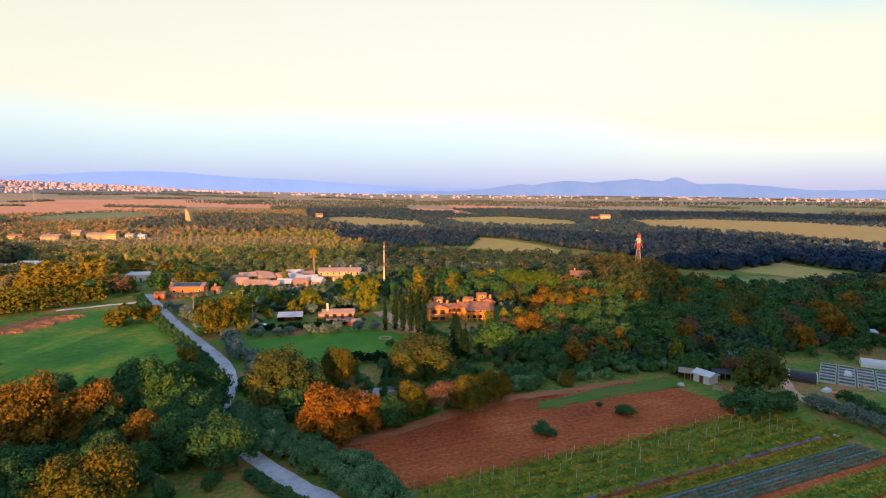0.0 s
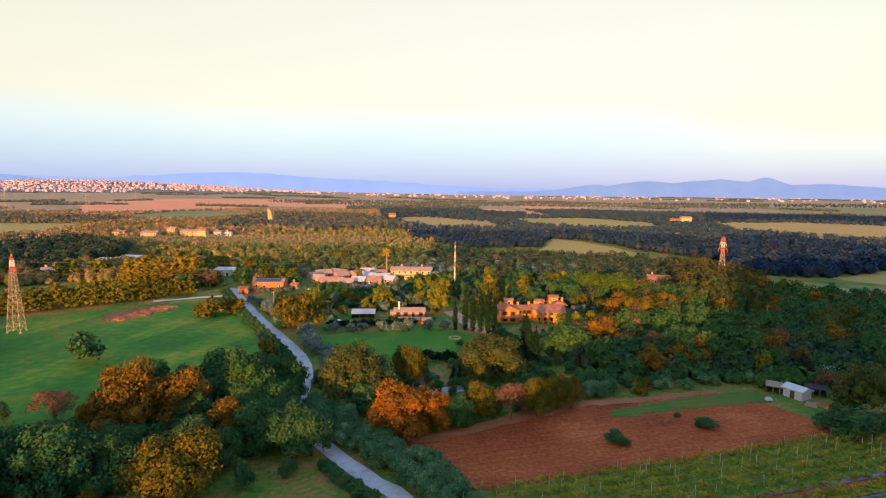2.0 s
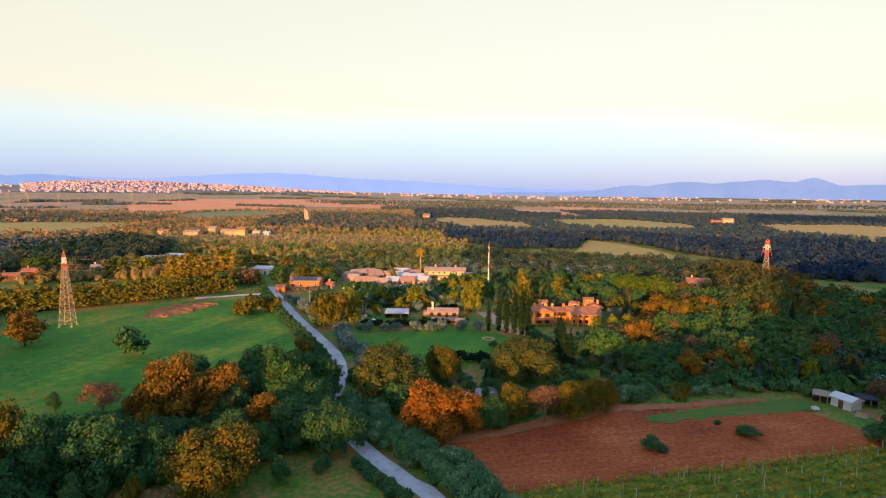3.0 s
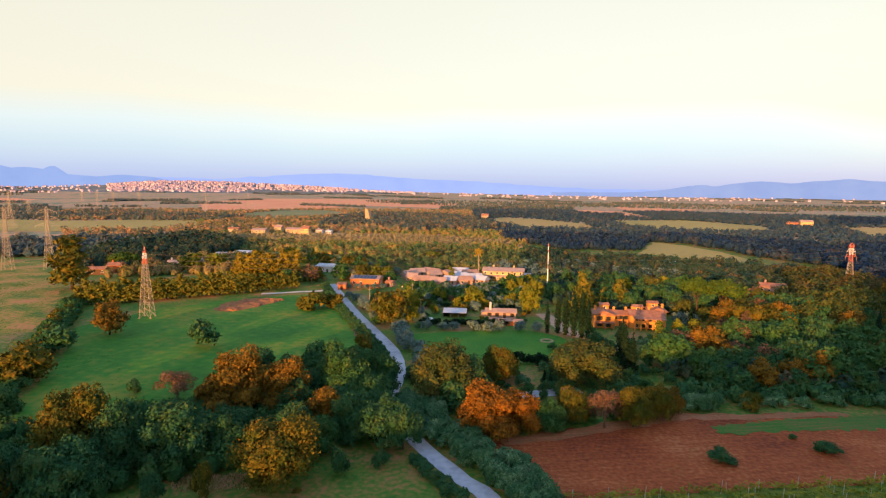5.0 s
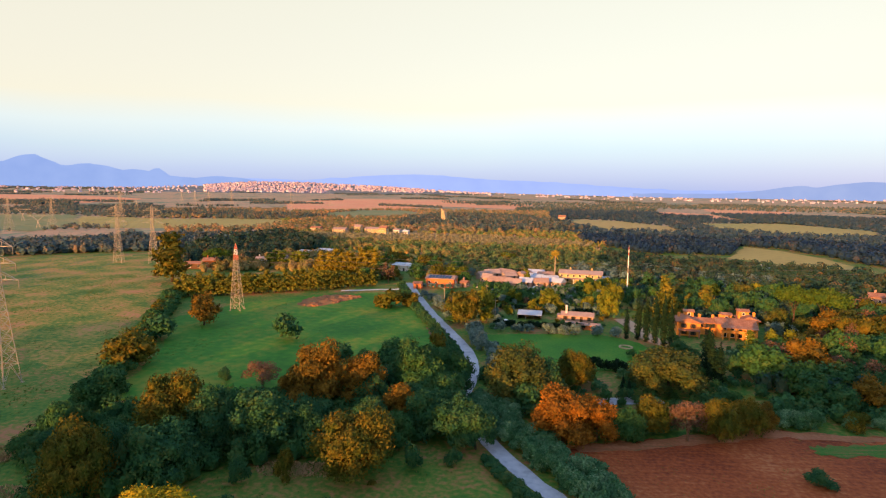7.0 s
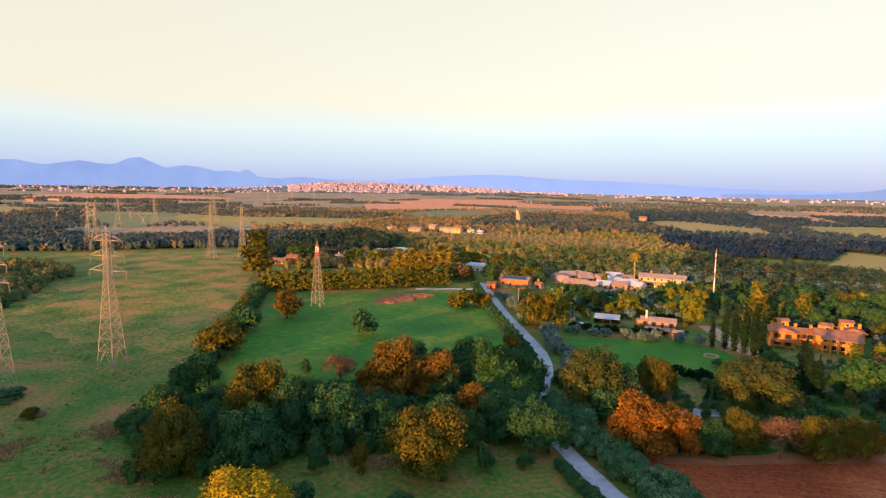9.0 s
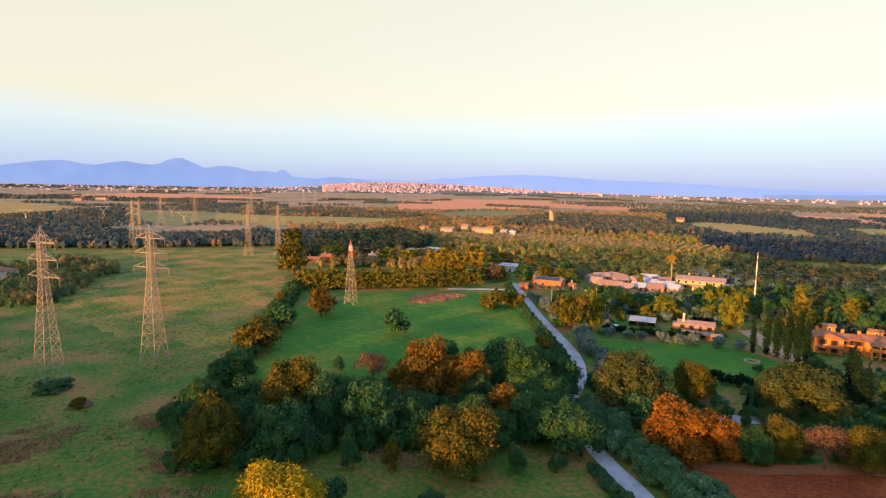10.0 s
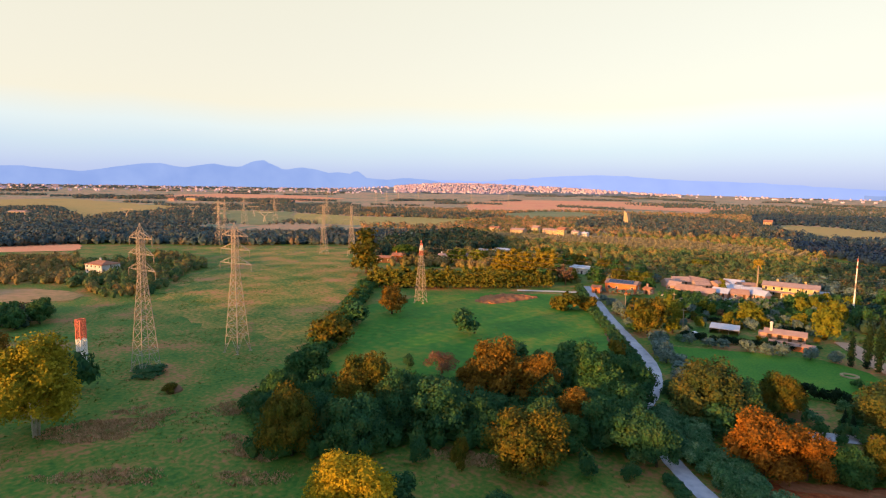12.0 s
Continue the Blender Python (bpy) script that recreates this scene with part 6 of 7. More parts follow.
for dx in (0, 3.2):
    row_of("greenbush", [(x - dx, y) for x, y in ((-214.7, 172.6), (-193.4, 150.5), (-170.7, 127.2), (-148.0, 103.1), (-127.3, 81.9), (-114.6, 65.0), (-106.9, 52.4))], 4.2, 4.4, 6.0, 17 + int(dx), 1.2)
row_of("goldbush", [(-203.6, 158.6), (-159.2, 113.5), (-135.7, 88.4)], 8.0, 4.5, 6.0, 20, 1.5)
row_of("laurel", [(14.1, 135.3), (21.3, 135.4), (26.9, 137.9)], 3.5, 4.0, 5.0, 21, 0.6)
row_of("laurel", [(30.9, 139.6), (42.8, 144.9), (53.3, 148.6), (66.0, 152.6)], 5.0, 3.0, 4.0, 22, 1.2)
row_of("olive", [(85.7, 123.6), (90.3, 117.2), (92.8, 109.7), (94.4, 101.8)], 4.0, 4.0, 5.2, 23, 0.8)
row_of("bush", [(95.8, 128.5), (97.7, 120.3), (98.5, 111.9)], 4.0, 3.0, 4.2, 24, 0.8)
row_of("bush", [(-26.4, 110.7), (-10.1, 114.6), (10.8, 129.5)], 4.5, 3.6, 4.5, 25, 1.2)
row_of("brown", [(16.5, 131.5), (6.5, 126.8)], 7.0, 6.5, 6.0, 26, 1.0)
row_of("oak", [(-45.0, 101.2), (-52.0, 99.9), (-62.6, 99.6), (-72.6, 101.6)], 8.0, 8.5, 9.0, 27, 2.0)
row_of("green", [(-53.8, 116.0), (-57.9, 116.7), (-66.5, 121.2)], 7.5, 7.0, 8.0, 28, 1.5)
row_of("oak", [(-91.7, 48.1), (-87.8, 61.9), (-79.6, 79.4), (-68.5, 92.6)], 9.0, 8.0, 9.0, 29, 2.5)
row_of("brown", [(-181.2, 21.7), (-164.8, 12.7)], 7.0, 10, 10, 30, 1.0)

# woods and gardens within reach
KEEP = [(*(7.1, 212.3), 18), (*(-57.9, 305.3), 16), (*(-120.4, 258.1), 13), (*(-42.2, 215.4), 10), (*(-58.4, 207.6), 9), (*(-93.2, 284.3), 24), (*(-78.5, 284.9), 20), (*(69.7, 143.1), 11),
        (*(87.3, 159.1), 7), (*(-22.4, 215.1), 7), (*(-18.0, 205.6), 9), (*(-12.6, 195.4), 8), (*(-13.9, 186.1), 7), (*(-9.5, 187.6), 7), (*(-70.3, 295.5), 6), (*(148.1, 187.8), 7), (*(77.8, 307.5), 11), (*(40.7, 232.5), 8), (*(-164.5, 297.8), 12), (*(-158.0, 286.0), 8), (*(-152.0, 275.0), 7), (*(-146.0, 264.0), 5)]
scatter([(32.8, 198.0), (63.4, 267.4), (118.6, 285.9), (128.9, 263.7), (110.0, 235.0), (70.0, 205.0)], 7.4, [("olivegold", 5), ("gold", 1.5), ("brown", 3), ("oak", 2), ("green", 1), ("bare", 1)], (7, 13), 41, KEEP)
scatter([(13.0, 158.1), (27.7, 146.6), (51.4, 152.5), (69.1, 160.0), (85.6, 159.0), (93.7, 171.1), (104.3, 159.3), (123.6, 175.2), (168.9, 186.6), (231.7, 258.1), (165.9, 256.8), (128.9, 263.7), (110.0, 235.0), (70.0, 205.0), (32.8, 198.0), (21.8, 175.9)],
        7.2, [("oak", 6), ("green", 3), ("brown", 1.2), ("olivegold", 2), ("bare", 0.8), ("cypress", 0.3)], (6, 12), 40, KEEP)
scatter([(-27.4, 181.5), (-16.4, 187.6), (-4.6, 189.2), (9.1, 182.2), (15.4, 166.5), (26.5, 158.4), (21.8, 175.9), (14.9, 182.4)], 8, [("olive", 4), ("bush", 2), ("green", 1)], (5, 7), 42, KEEP)
scatter([(-82.5, 180.3), (-99.9, 214.2), (-109.3, 229.6), (-92.5, 242.7), (-37.6, 250.0), (-27.5, 231.2), (-32.4, 215.3), (-63.4, 198.5), (-70.2, 188.3)], 7.0, [("olive", 4), ("lime", 2), ("goldbush", 2), ("greenbush", 2), ("bare", 0.6)], (4, 7), 43, KEEP)
scatter([(-105.3, 262.1), (-70.9, 256.6), (-39.7, 264.0), (-24.5, 249.8), (-29.1, 297.5), (-43.0, 296.8), (-70.2, 275.6), (-107.1, 274.0)], 6.2, [("olive", 6), ("lime", 1.5), ("green", 1)], (6, 8), 44, KEEP)
scatter([(-24.5, 249.8), (-6.0, 243.1), (24.2, 215.6), (31.1, 215.9), (54.5, 239.5), (71.1, 275.7), (36.6, 300.7), (-7.6, 308.8), (-26.0, 297.7)], 9, [("green", 1.5), ("oak", 5), ("olive", 2), ("olivegold", 1.2), ("lime", 0.3), ("cypress", 1.2)], (6, 10), 45, KEEP)
scatter([(-161.9, 243.7), (-143.4, 266.7), (-108.1, 269.3), (-125.4, 313.1), (-193.2, 334.4), (-192.5, 290.6)], 9, [("gold", 3), ("lime", 2), ("green", 3), ("olive", 2)], (7, 10), 46, KEEP)
scatter([(-97.3, 125.9), (-79.6, 128.0), (-68.0, 132.1), (-56.9, 132.5), (-45.8, 110.0), (-55.5, 107.0), (-72.5, 106.5), (-83.0, 103.8)], 9.0, [("oak", 5), ("green", 3), ("brown", 1)], (6, 9), 47)
scatter([(-219.8, 26.4), (-259.1, 31.7), (-251.9, 49.8), (-234.2, 44.4)], 9, [("green", 1), ("oak", 1)], (6, 9), 48)

scatter([(-17.8, 181.7), (-4.5, 187.7), (15.1, 185.2), (21.4, 172.7), (28.5, 150.8), (14.1, 135.3), (-10.3, 117.0), (-26.4, 110.7), (-43.4, 122.1), (-52.4, 148.1), (-34.4, 145.5), (-15.0, 152.1)], 5.6, [("bush", 5), ("greenbush", 4), ("laurel", 2), ("oak", 0.5)], (4, 8), 49, KEEP)
scatter([(-69.3, 180.7), (-97.7, 214.3), (-112.0, 235.3), (-97.3, 255.5), (-34.1, 264.0), (-22.6, 231.1), (-30.7, 203.9), (-61.5, 192.5)], 7, [("bush", 4), ("greenbush", 4), ("laurel", 2), ("goldbush", 1)], (2.5, 5), 50, KEEP)
scatter([(-18.4, 187.5), (-22.6, 231.1), (-5.6, 231.0), (24.2, 215.6), (23.6, 182.6), (15.3, 188.1), (1.4, 193.2)], 5.5, [("bush", 4), ("greenbush", 3), ("olive", 2)], (3, 6), 51, KEEP)

scatter([(102.6, 156.5), (120.4, 170.5), (146.7, 183.4), (168.9, 186.6), (145.9, 160.4), (137.6, 167.2), (118.1, 159.6)], 6.5, [("bush", 3), ("greenbush", 3), ("oak", 2), ("brown", 1)], (5, 9), 52, KEEP)
scatter([(70.4, 127.1), (85.3, 129.2), (95.3, 148.7), (82.9, 144.9)], 6.0, [("bush", 3), ("greenbush", 2)], (4, 6), 53, KEEP)

# ---------- woods too far to count ----------
for name, poly, step, hs, m, label, opt in (
    ("woodland", [(75.3, 280.7), (125.1, 294.5), (145.1, 342.6), (103.0, 371.7)], 7, (5, 9.5), L_RUSSET, "mixed wood with sunlit russet crowns", dict(sprays=70)),
    ("woodland", [(138.1, 274.0), (171.3, 265.3), (229.1, 255.2), (254.6, 284.2), (235.3, 297.7), (197.6, 292.4), (175.2, 271.4)], 8, (5, 9), L_WOOD, "low dark trees below a meadow", dict(sprays=90)),
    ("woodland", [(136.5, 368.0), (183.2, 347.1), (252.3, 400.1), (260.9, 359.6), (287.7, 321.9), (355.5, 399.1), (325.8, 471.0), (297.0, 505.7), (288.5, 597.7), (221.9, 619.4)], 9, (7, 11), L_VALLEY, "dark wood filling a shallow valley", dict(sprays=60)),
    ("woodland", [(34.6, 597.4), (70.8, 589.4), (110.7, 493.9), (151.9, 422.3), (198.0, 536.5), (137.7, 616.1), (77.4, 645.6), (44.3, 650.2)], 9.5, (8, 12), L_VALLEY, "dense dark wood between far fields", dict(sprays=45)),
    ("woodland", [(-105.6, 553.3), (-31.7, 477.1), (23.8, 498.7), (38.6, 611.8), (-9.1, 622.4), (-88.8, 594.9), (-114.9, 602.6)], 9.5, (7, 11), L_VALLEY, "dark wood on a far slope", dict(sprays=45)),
    ("scrub", [(-130.2, 308.9), (-49.3, 328.8), (-64.8, 433.4), (-143.5, 426.1), (-173.6, 375.7)], 8, (4, 8), L_MIXED, "mixed trees and groves behind the houses", {}),
    ("scrub", [(-49.3, 328.8), (36.6, 300.7), (76.2, 284.1), (111.5, 387.8), (50.6, 419.1), (-64.8, 433.4)], 9, (4.5, 9), L_WOOD, "dark mixed trees behind the villa", {}),
    ("olive_grove", [(-74.3, 318.3), (-27.7, 317.7), (-13.2, 289.0), (36.6, 300.7), (38.3, 345.5), (-32.0, 366.6), (-75.7, 356.3)], 8, (4.5, 6.5), L_OLIVE, "grey-green olive grove", dict(grid=True, wide=1.3)),
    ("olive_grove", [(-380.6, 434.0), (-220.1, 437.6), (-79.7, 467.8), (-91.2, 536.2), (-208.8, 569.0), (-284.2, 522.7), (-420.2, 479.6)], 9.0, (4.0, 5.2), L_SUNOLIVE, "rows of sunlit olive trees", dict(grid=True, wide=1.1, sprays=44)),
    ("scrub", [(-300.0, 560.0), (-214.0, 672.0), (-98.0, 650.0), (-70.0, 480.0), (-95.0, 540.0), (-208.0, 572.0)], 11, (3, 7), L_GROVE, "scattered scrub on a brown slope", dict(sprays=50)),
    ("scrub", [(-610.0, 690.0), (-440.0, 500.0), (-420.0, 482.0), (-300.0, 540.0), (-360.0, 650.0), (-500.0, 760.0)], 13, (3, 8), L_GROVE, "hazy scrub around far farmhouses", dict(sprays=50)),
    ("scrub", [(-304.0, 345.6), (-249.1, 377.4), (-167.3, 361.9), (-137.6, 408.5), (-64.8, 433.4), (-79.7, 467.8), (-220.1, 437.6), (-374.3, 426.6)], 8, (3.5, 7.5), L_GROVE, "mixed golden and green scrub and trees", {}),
    ("scrub", [(-429.4, 490.2), (-430.8, 590.6), (-381.3, 630.3), (-364.7, 728.1), (-453.9, 822.1), (-577.9, 771.7), (-595.8, 682.0)], 22, (4, 9), L_WARM, "brownish scrub on a slope", {}),
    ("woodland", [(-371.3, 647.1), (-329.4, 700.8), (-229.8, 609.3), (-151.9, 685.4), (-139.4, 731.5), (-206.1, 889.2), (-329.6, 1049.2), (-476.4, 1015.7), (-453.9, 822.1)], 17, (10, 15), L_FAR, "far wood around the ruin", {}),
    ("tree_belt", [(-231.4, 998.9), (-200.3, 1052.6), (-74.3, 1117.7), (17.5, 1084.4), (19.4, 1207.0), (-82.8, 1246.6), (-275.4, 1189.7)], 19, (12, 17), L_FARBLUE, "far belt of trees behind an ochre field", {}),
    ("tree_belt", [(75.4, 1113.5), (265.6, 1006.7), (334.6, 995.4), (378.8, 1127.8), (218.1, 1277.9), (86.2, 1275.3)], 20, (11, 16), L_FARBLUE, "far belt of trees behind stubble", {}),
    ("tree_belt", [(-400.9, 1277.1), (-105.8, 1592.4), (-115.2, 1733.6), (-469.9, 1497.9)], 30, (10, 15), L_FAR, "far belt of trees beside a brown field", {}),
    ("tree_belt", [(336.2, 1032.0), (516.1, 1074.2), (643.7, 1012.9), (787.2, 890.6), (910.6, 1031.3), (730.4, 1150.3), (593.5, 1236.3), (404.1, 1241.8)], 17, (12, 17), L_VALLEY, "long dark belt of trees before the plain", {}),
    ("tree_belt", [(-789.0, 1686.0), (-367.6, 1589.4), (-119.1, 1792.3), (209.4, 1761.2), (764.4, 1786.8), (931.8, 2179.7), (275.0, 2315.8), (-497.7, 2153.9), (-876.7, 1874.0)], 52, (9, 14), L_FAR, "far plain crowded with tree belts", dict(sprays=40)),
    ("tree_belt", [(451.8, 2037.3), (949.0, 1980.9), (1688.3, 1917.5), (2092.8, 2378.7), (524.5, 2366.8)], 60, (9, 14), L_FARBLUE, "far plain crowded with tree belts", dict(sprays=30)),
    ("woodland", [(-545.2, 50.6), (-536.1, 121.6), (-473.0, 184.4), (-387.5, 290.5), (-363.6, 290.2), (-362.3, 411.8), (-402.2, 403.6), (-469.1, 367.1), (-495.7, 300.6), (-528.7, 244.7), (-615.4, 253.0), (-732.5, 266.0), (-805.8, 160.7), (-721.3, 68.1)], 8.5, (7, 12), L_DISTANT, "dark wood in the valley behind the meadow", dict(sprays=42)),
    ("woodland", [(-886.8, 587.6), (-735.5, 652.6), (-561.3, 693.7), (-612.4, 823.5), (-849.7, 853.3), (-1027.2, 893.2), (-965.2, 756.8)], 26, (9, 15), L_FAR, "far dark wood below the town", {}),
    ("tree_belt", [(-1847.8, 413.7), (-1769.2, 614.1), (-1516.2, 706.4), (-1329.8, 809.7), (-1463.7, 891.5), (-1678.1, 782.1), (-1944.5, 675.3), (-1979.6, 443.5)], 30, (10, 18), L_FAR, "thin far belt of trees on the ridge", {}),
    ("scrub", [(-347.1, 30.9), (-316.9, 65.8), (-365.0, 84.5), (-426.8, 96.2), (-459.4, 42.0)], 8, (3, 6), L_WARM, "golden-brown scrub beside the meadow", {}),
    ("scrub", [(-311.6, 64.7), (-261.8, 70.2), (-261.5, 88.3), (-304.6, 117.8), (-342.1, 146.5), (-400.8, 144.3), (-404.1, 116.7), (-390.7, 90.7)], 7.5, (3, 7), L_MIXED, "scrub and low trees beside the meadow", {}),
    ("scrub", [(-278.8, 222.3), (-205.0, 264.4), (-177.6, 298.0), (-182.2, 334.7), (-261.1, 322.8), (-307.0, 271.8)], 9, (4, 8), L_WARM, "gardens and trees behind the windbreak", {}),
    ("scrub", [(-281.1, 219.5), (-269.7, 313.0), (-279.6, 376.3), (-403.3, 458.4), (-380.8, 337.4)], 12, (8, 12), L_WOOD, "dark green trees around far houses", {}),
    ("scrub", [(-227.2, 18.9), (-223.2, 26.9), (-243.1, 47.9), (-264.9, 32.5), (-267.8, 23.0)], 7, (3, 5), L_WOOD, "low scrub at the meadow's edge", {}),
):
    woodland(name, poly, step, hs, m, label, len(poly) * 31 + int(abs(poly[0][0])), **opt)


# low growth that closes the gaps between the nearer trees
for poly, step, hs, m, label in (
    ([(-101.0, 50.0), (-118.0, 62.0), (-112.0, 80.0), (-96.0, 92.0), (-76.0, 103.0), (-50.0, 108.0), (-44.0, 98.0), (-52.0, 86.0), (-62.0, 80.0), (-72.0, 69.0), (-80.0, 53.0), (-92.0, 44.0)], 3.6, (2.5, 5.0), L_GREEN, "dense green undergrowth below the oaks"),
    ([(-106.0, 262.0), (-92.0, 240.0), (-70.0, 234.0), (-38.0, 242.0), (-32.0, 286.0), (-60.0, 274.0), (-100.0, 268.0)], 4.6, (1.5, 4.0), L_GREEN, "green garden shrubs between the houses"),
    ([(-160.0, 250.0), (-146.0, 266.0), (-132.0, 272.0), (-114.0, 306.0), (-124.0, 318.0), (-190.0, 330.0)], 4.8, (2.5, 6.0), L_GROVE, "mixed shrubs behind the windbreak"),
    ([(-42.0, 318.0), (-24.0, 242.0), (-6.0, 240.0), (0.0, 226.0), (28.0, 238.0), (60.0, 268.0), (30.0, 300.0)], 4.8, (2.5, 6.0), L_WOOD, "dark shrubs behind the villa"),
    ([(16.0, 160.0), (30.0, 150.0), (52.0, 155.0), (84.0, 164.0), (104.0, 165.0), (150.0, 190.0), (210.0, 250.0), (128.0, 262.0), (116.0, 284.0), (66.0, 266.0), (36.0, 200.0)], 4.4, (3.0, 6.5), L_WOOD, "dense dark undergrowth in the wood"),
    ([(15.0, 138.5), (30.0, 142.0), (50.0, 150.5), (61.0, 149.0), (64.0, 152.0), (83.0, 154.0), (86.0, 150.0), (92.0, 155.0), (104.0, 170.0), (85.0, 168.0), (52.0, 158.0), (28.0, 151.0)], 3.4, (2.0, 4.5), L_DARK, "dark thicket along the edge of the wood"),
    ([(70.5, 145.5), (83.0, 149.0), (84.0, 156.0), (66.0, 152.0), (63.0, 147.5)], 3.0, (2.0, 4.5), L_GREEN, "green thicket around the sheds"),
):
    woodland("undergrowth", poly, step, hs, m, label, int(-poly[0][0]) + 300, sprays=34)

sector = lambda a0, a1, d0, d1: [(-math.sin(radians(a)) * d, math.cos(radians(a)) * d) for a, d in [(a0 + (a1 - a0) * i / 8, d0) for i in range(9)] + [(a1 + (a0 - a1) * i / 8, d1) for i in range(9)]]
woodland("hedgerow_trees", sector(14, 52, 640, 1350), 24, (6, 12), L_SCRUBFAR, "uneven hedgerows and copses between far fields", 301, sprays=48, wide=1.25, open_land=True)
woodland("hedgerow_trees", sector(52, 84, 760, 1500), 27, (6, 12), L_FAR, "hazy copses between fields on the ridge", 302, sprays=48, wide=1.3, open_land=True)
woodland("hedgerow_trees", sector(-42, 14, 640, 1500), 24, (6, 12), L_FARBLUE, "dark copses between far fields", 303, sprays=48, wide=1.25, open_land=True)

rb = random.Random(21)
belts = []
for i in range(90):
    az, d = rb.uniform(-42, 86), 1500 * (4200 / 1500) ** rb.random()
    span, deep, tilt = rb.uniform(2, 7) * 1600 / d + 1.0, rb.uniform(14, 40), rb.uniform(-90, 90)
    belts.append([(-math.sin(radians(az + s * span / 2)) * (d + e * deep + s * tilt), math.cos(radians(az + s * span / 2)) * (d + e * deep + s * tilt)) for s, e in ((-1, -1), (1, -1), (1, 1), (-1, 1))])
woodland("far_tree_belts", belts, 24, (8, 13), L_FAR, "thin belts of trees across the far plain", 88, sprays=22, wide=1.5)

# ---------- the far town and scattered houses ----------
def hill_h(az, d):
    """The low ridge that carries the town: its height over the plain at az degrees and d metres."""
    prof = min(1, math.exp(-((az - 42.5) / 7.5) ** 2) + 0.5 * math.exp(-((az - 32) / 7) ** 2))
    return 48 * prof * smooth(2850, 3700, d) * (1 - 0.8 * smooth(3800, 4400, d))


def town_hill():
    verts, faces = [], []
    n = 80
    for i in range(n + 1):
        az = 18 + 47 * i / n
        for d in (2800, 2950, 3100, 3250, 3400, 3550, 3700, 3900, 4200):
            x, y = -math.sin(radians(az)) * d, math.cos(radians(az)) * d
            verts.append((x, y, ground_h(x, y) - 1 + hill_h(az, d)))
    for i in range(n):
        for j in range(8):
            a = i * 9 + j
            faces.append((a, a + 1, a + 10, a + 9))
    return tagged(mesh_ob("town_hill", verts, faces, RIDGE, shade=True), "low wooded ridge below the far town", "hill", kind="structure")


def town(name, spots, label, seed, size=(9, 18), walls=None):
    """Very many small far houses: each a box with a pitched roof."""
    rng = random.Random(seed)
    verts, faces, idx = [], [], []
    for (az0, az1, d0, d1, z0, n) in spots:
        for i in range(n):
            az, k = radians(rng.uniform(az0, az1)), rng.random()
            d = d0 + (d1 - d0) * k
            x, y = -math.sin(az) * d, math.cos(az) * d
            L, W, H = rng.uniform(*size), rng.uniform(*size) * 0.8, rng.uniform(4, 9)
            z = ground_h(x, y) + hill_h(math.degrees(az), d) + z0 + 4 - 1
            rot = rng.uniform(0, 180)
            w = shift(gable_wall(L, W, H, 2.2), x, y, z - 4, rot)
            w = ([(p[0], p[1], p[2] if p[2] > z - 4 else z - 14) for p in w[0]], w[1])
            r = shift(prism_roof(L, W, H + 0.1, 2.4, 0.6), x, y, z - 4, rot)
            c = rng.choice((0, 0, 1, 2))
            for vf, m in ((w, c), (r, 3)):
                o = len(verts)
                verts += vf[0]
                faces += [tuple(q + o for q in f) for f in vf[1]]
                idx += [m] * len(vf[1])
    ob = mesh_ob(name, verts, faces, None, mats=[PALE_WALL_A, PALE_WALL_B, PALE_WALL_C, TOWN_ROOF], idx=idx)
    return tagged(ob, label, "town", kind="stuff")


# Walls and roofs tinted pale lilac to stand for haze over the town.
PALE_WALL_A = mat("haze_pink_plaster", [(0.46, 0.38, 0.5), (0.56, 0.46, 0.58)], 0.02)
PALE_WALL_B = mat("haze_cream_plaster", [(0.52, 0.45, 0.55), (0.62, 0.55, 0.64)], 0.02)
TOWN_ROOF = mat("haze_pale_pink_roofs", [(0.42, 0.28, 0.31), (0.56, 0.40, 0.43)], 0.02)
PALE_WALL_C = mat("haze_grey_plaster", [(0.48, 0.46, 0.6), (0.6, 0.58, 0.7)], 0.02)


town_hill()
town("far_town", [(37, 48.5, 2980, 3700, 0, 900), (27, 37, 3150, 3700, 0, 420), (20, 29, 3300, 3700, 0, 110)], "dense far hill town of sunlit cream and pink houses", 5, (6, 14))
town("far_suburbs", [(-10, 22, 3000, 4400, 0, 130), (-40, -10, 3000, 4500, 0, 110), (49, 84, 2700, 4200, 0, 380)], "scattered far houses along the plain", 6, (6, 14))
woodland("ridge_trees", [(-math.sin(radians(a)) * d, math.cos(radians(a)) * d) for a, d in ((88, 3400), (50, 3400), (50, 4300), (88, 4300))], 95, (8, 13), L_FAR, "far tree-dotted ridge", 78, sprays=36, wide=3.0)


# ---------- vineyard and crops ----------
A, B = Vector((-1.0, 86.7)), Vector((69.7, 118.5))
along = (B - A).normalized()
across = Vector((along.y, -along.x))
rng = random.Random(11)


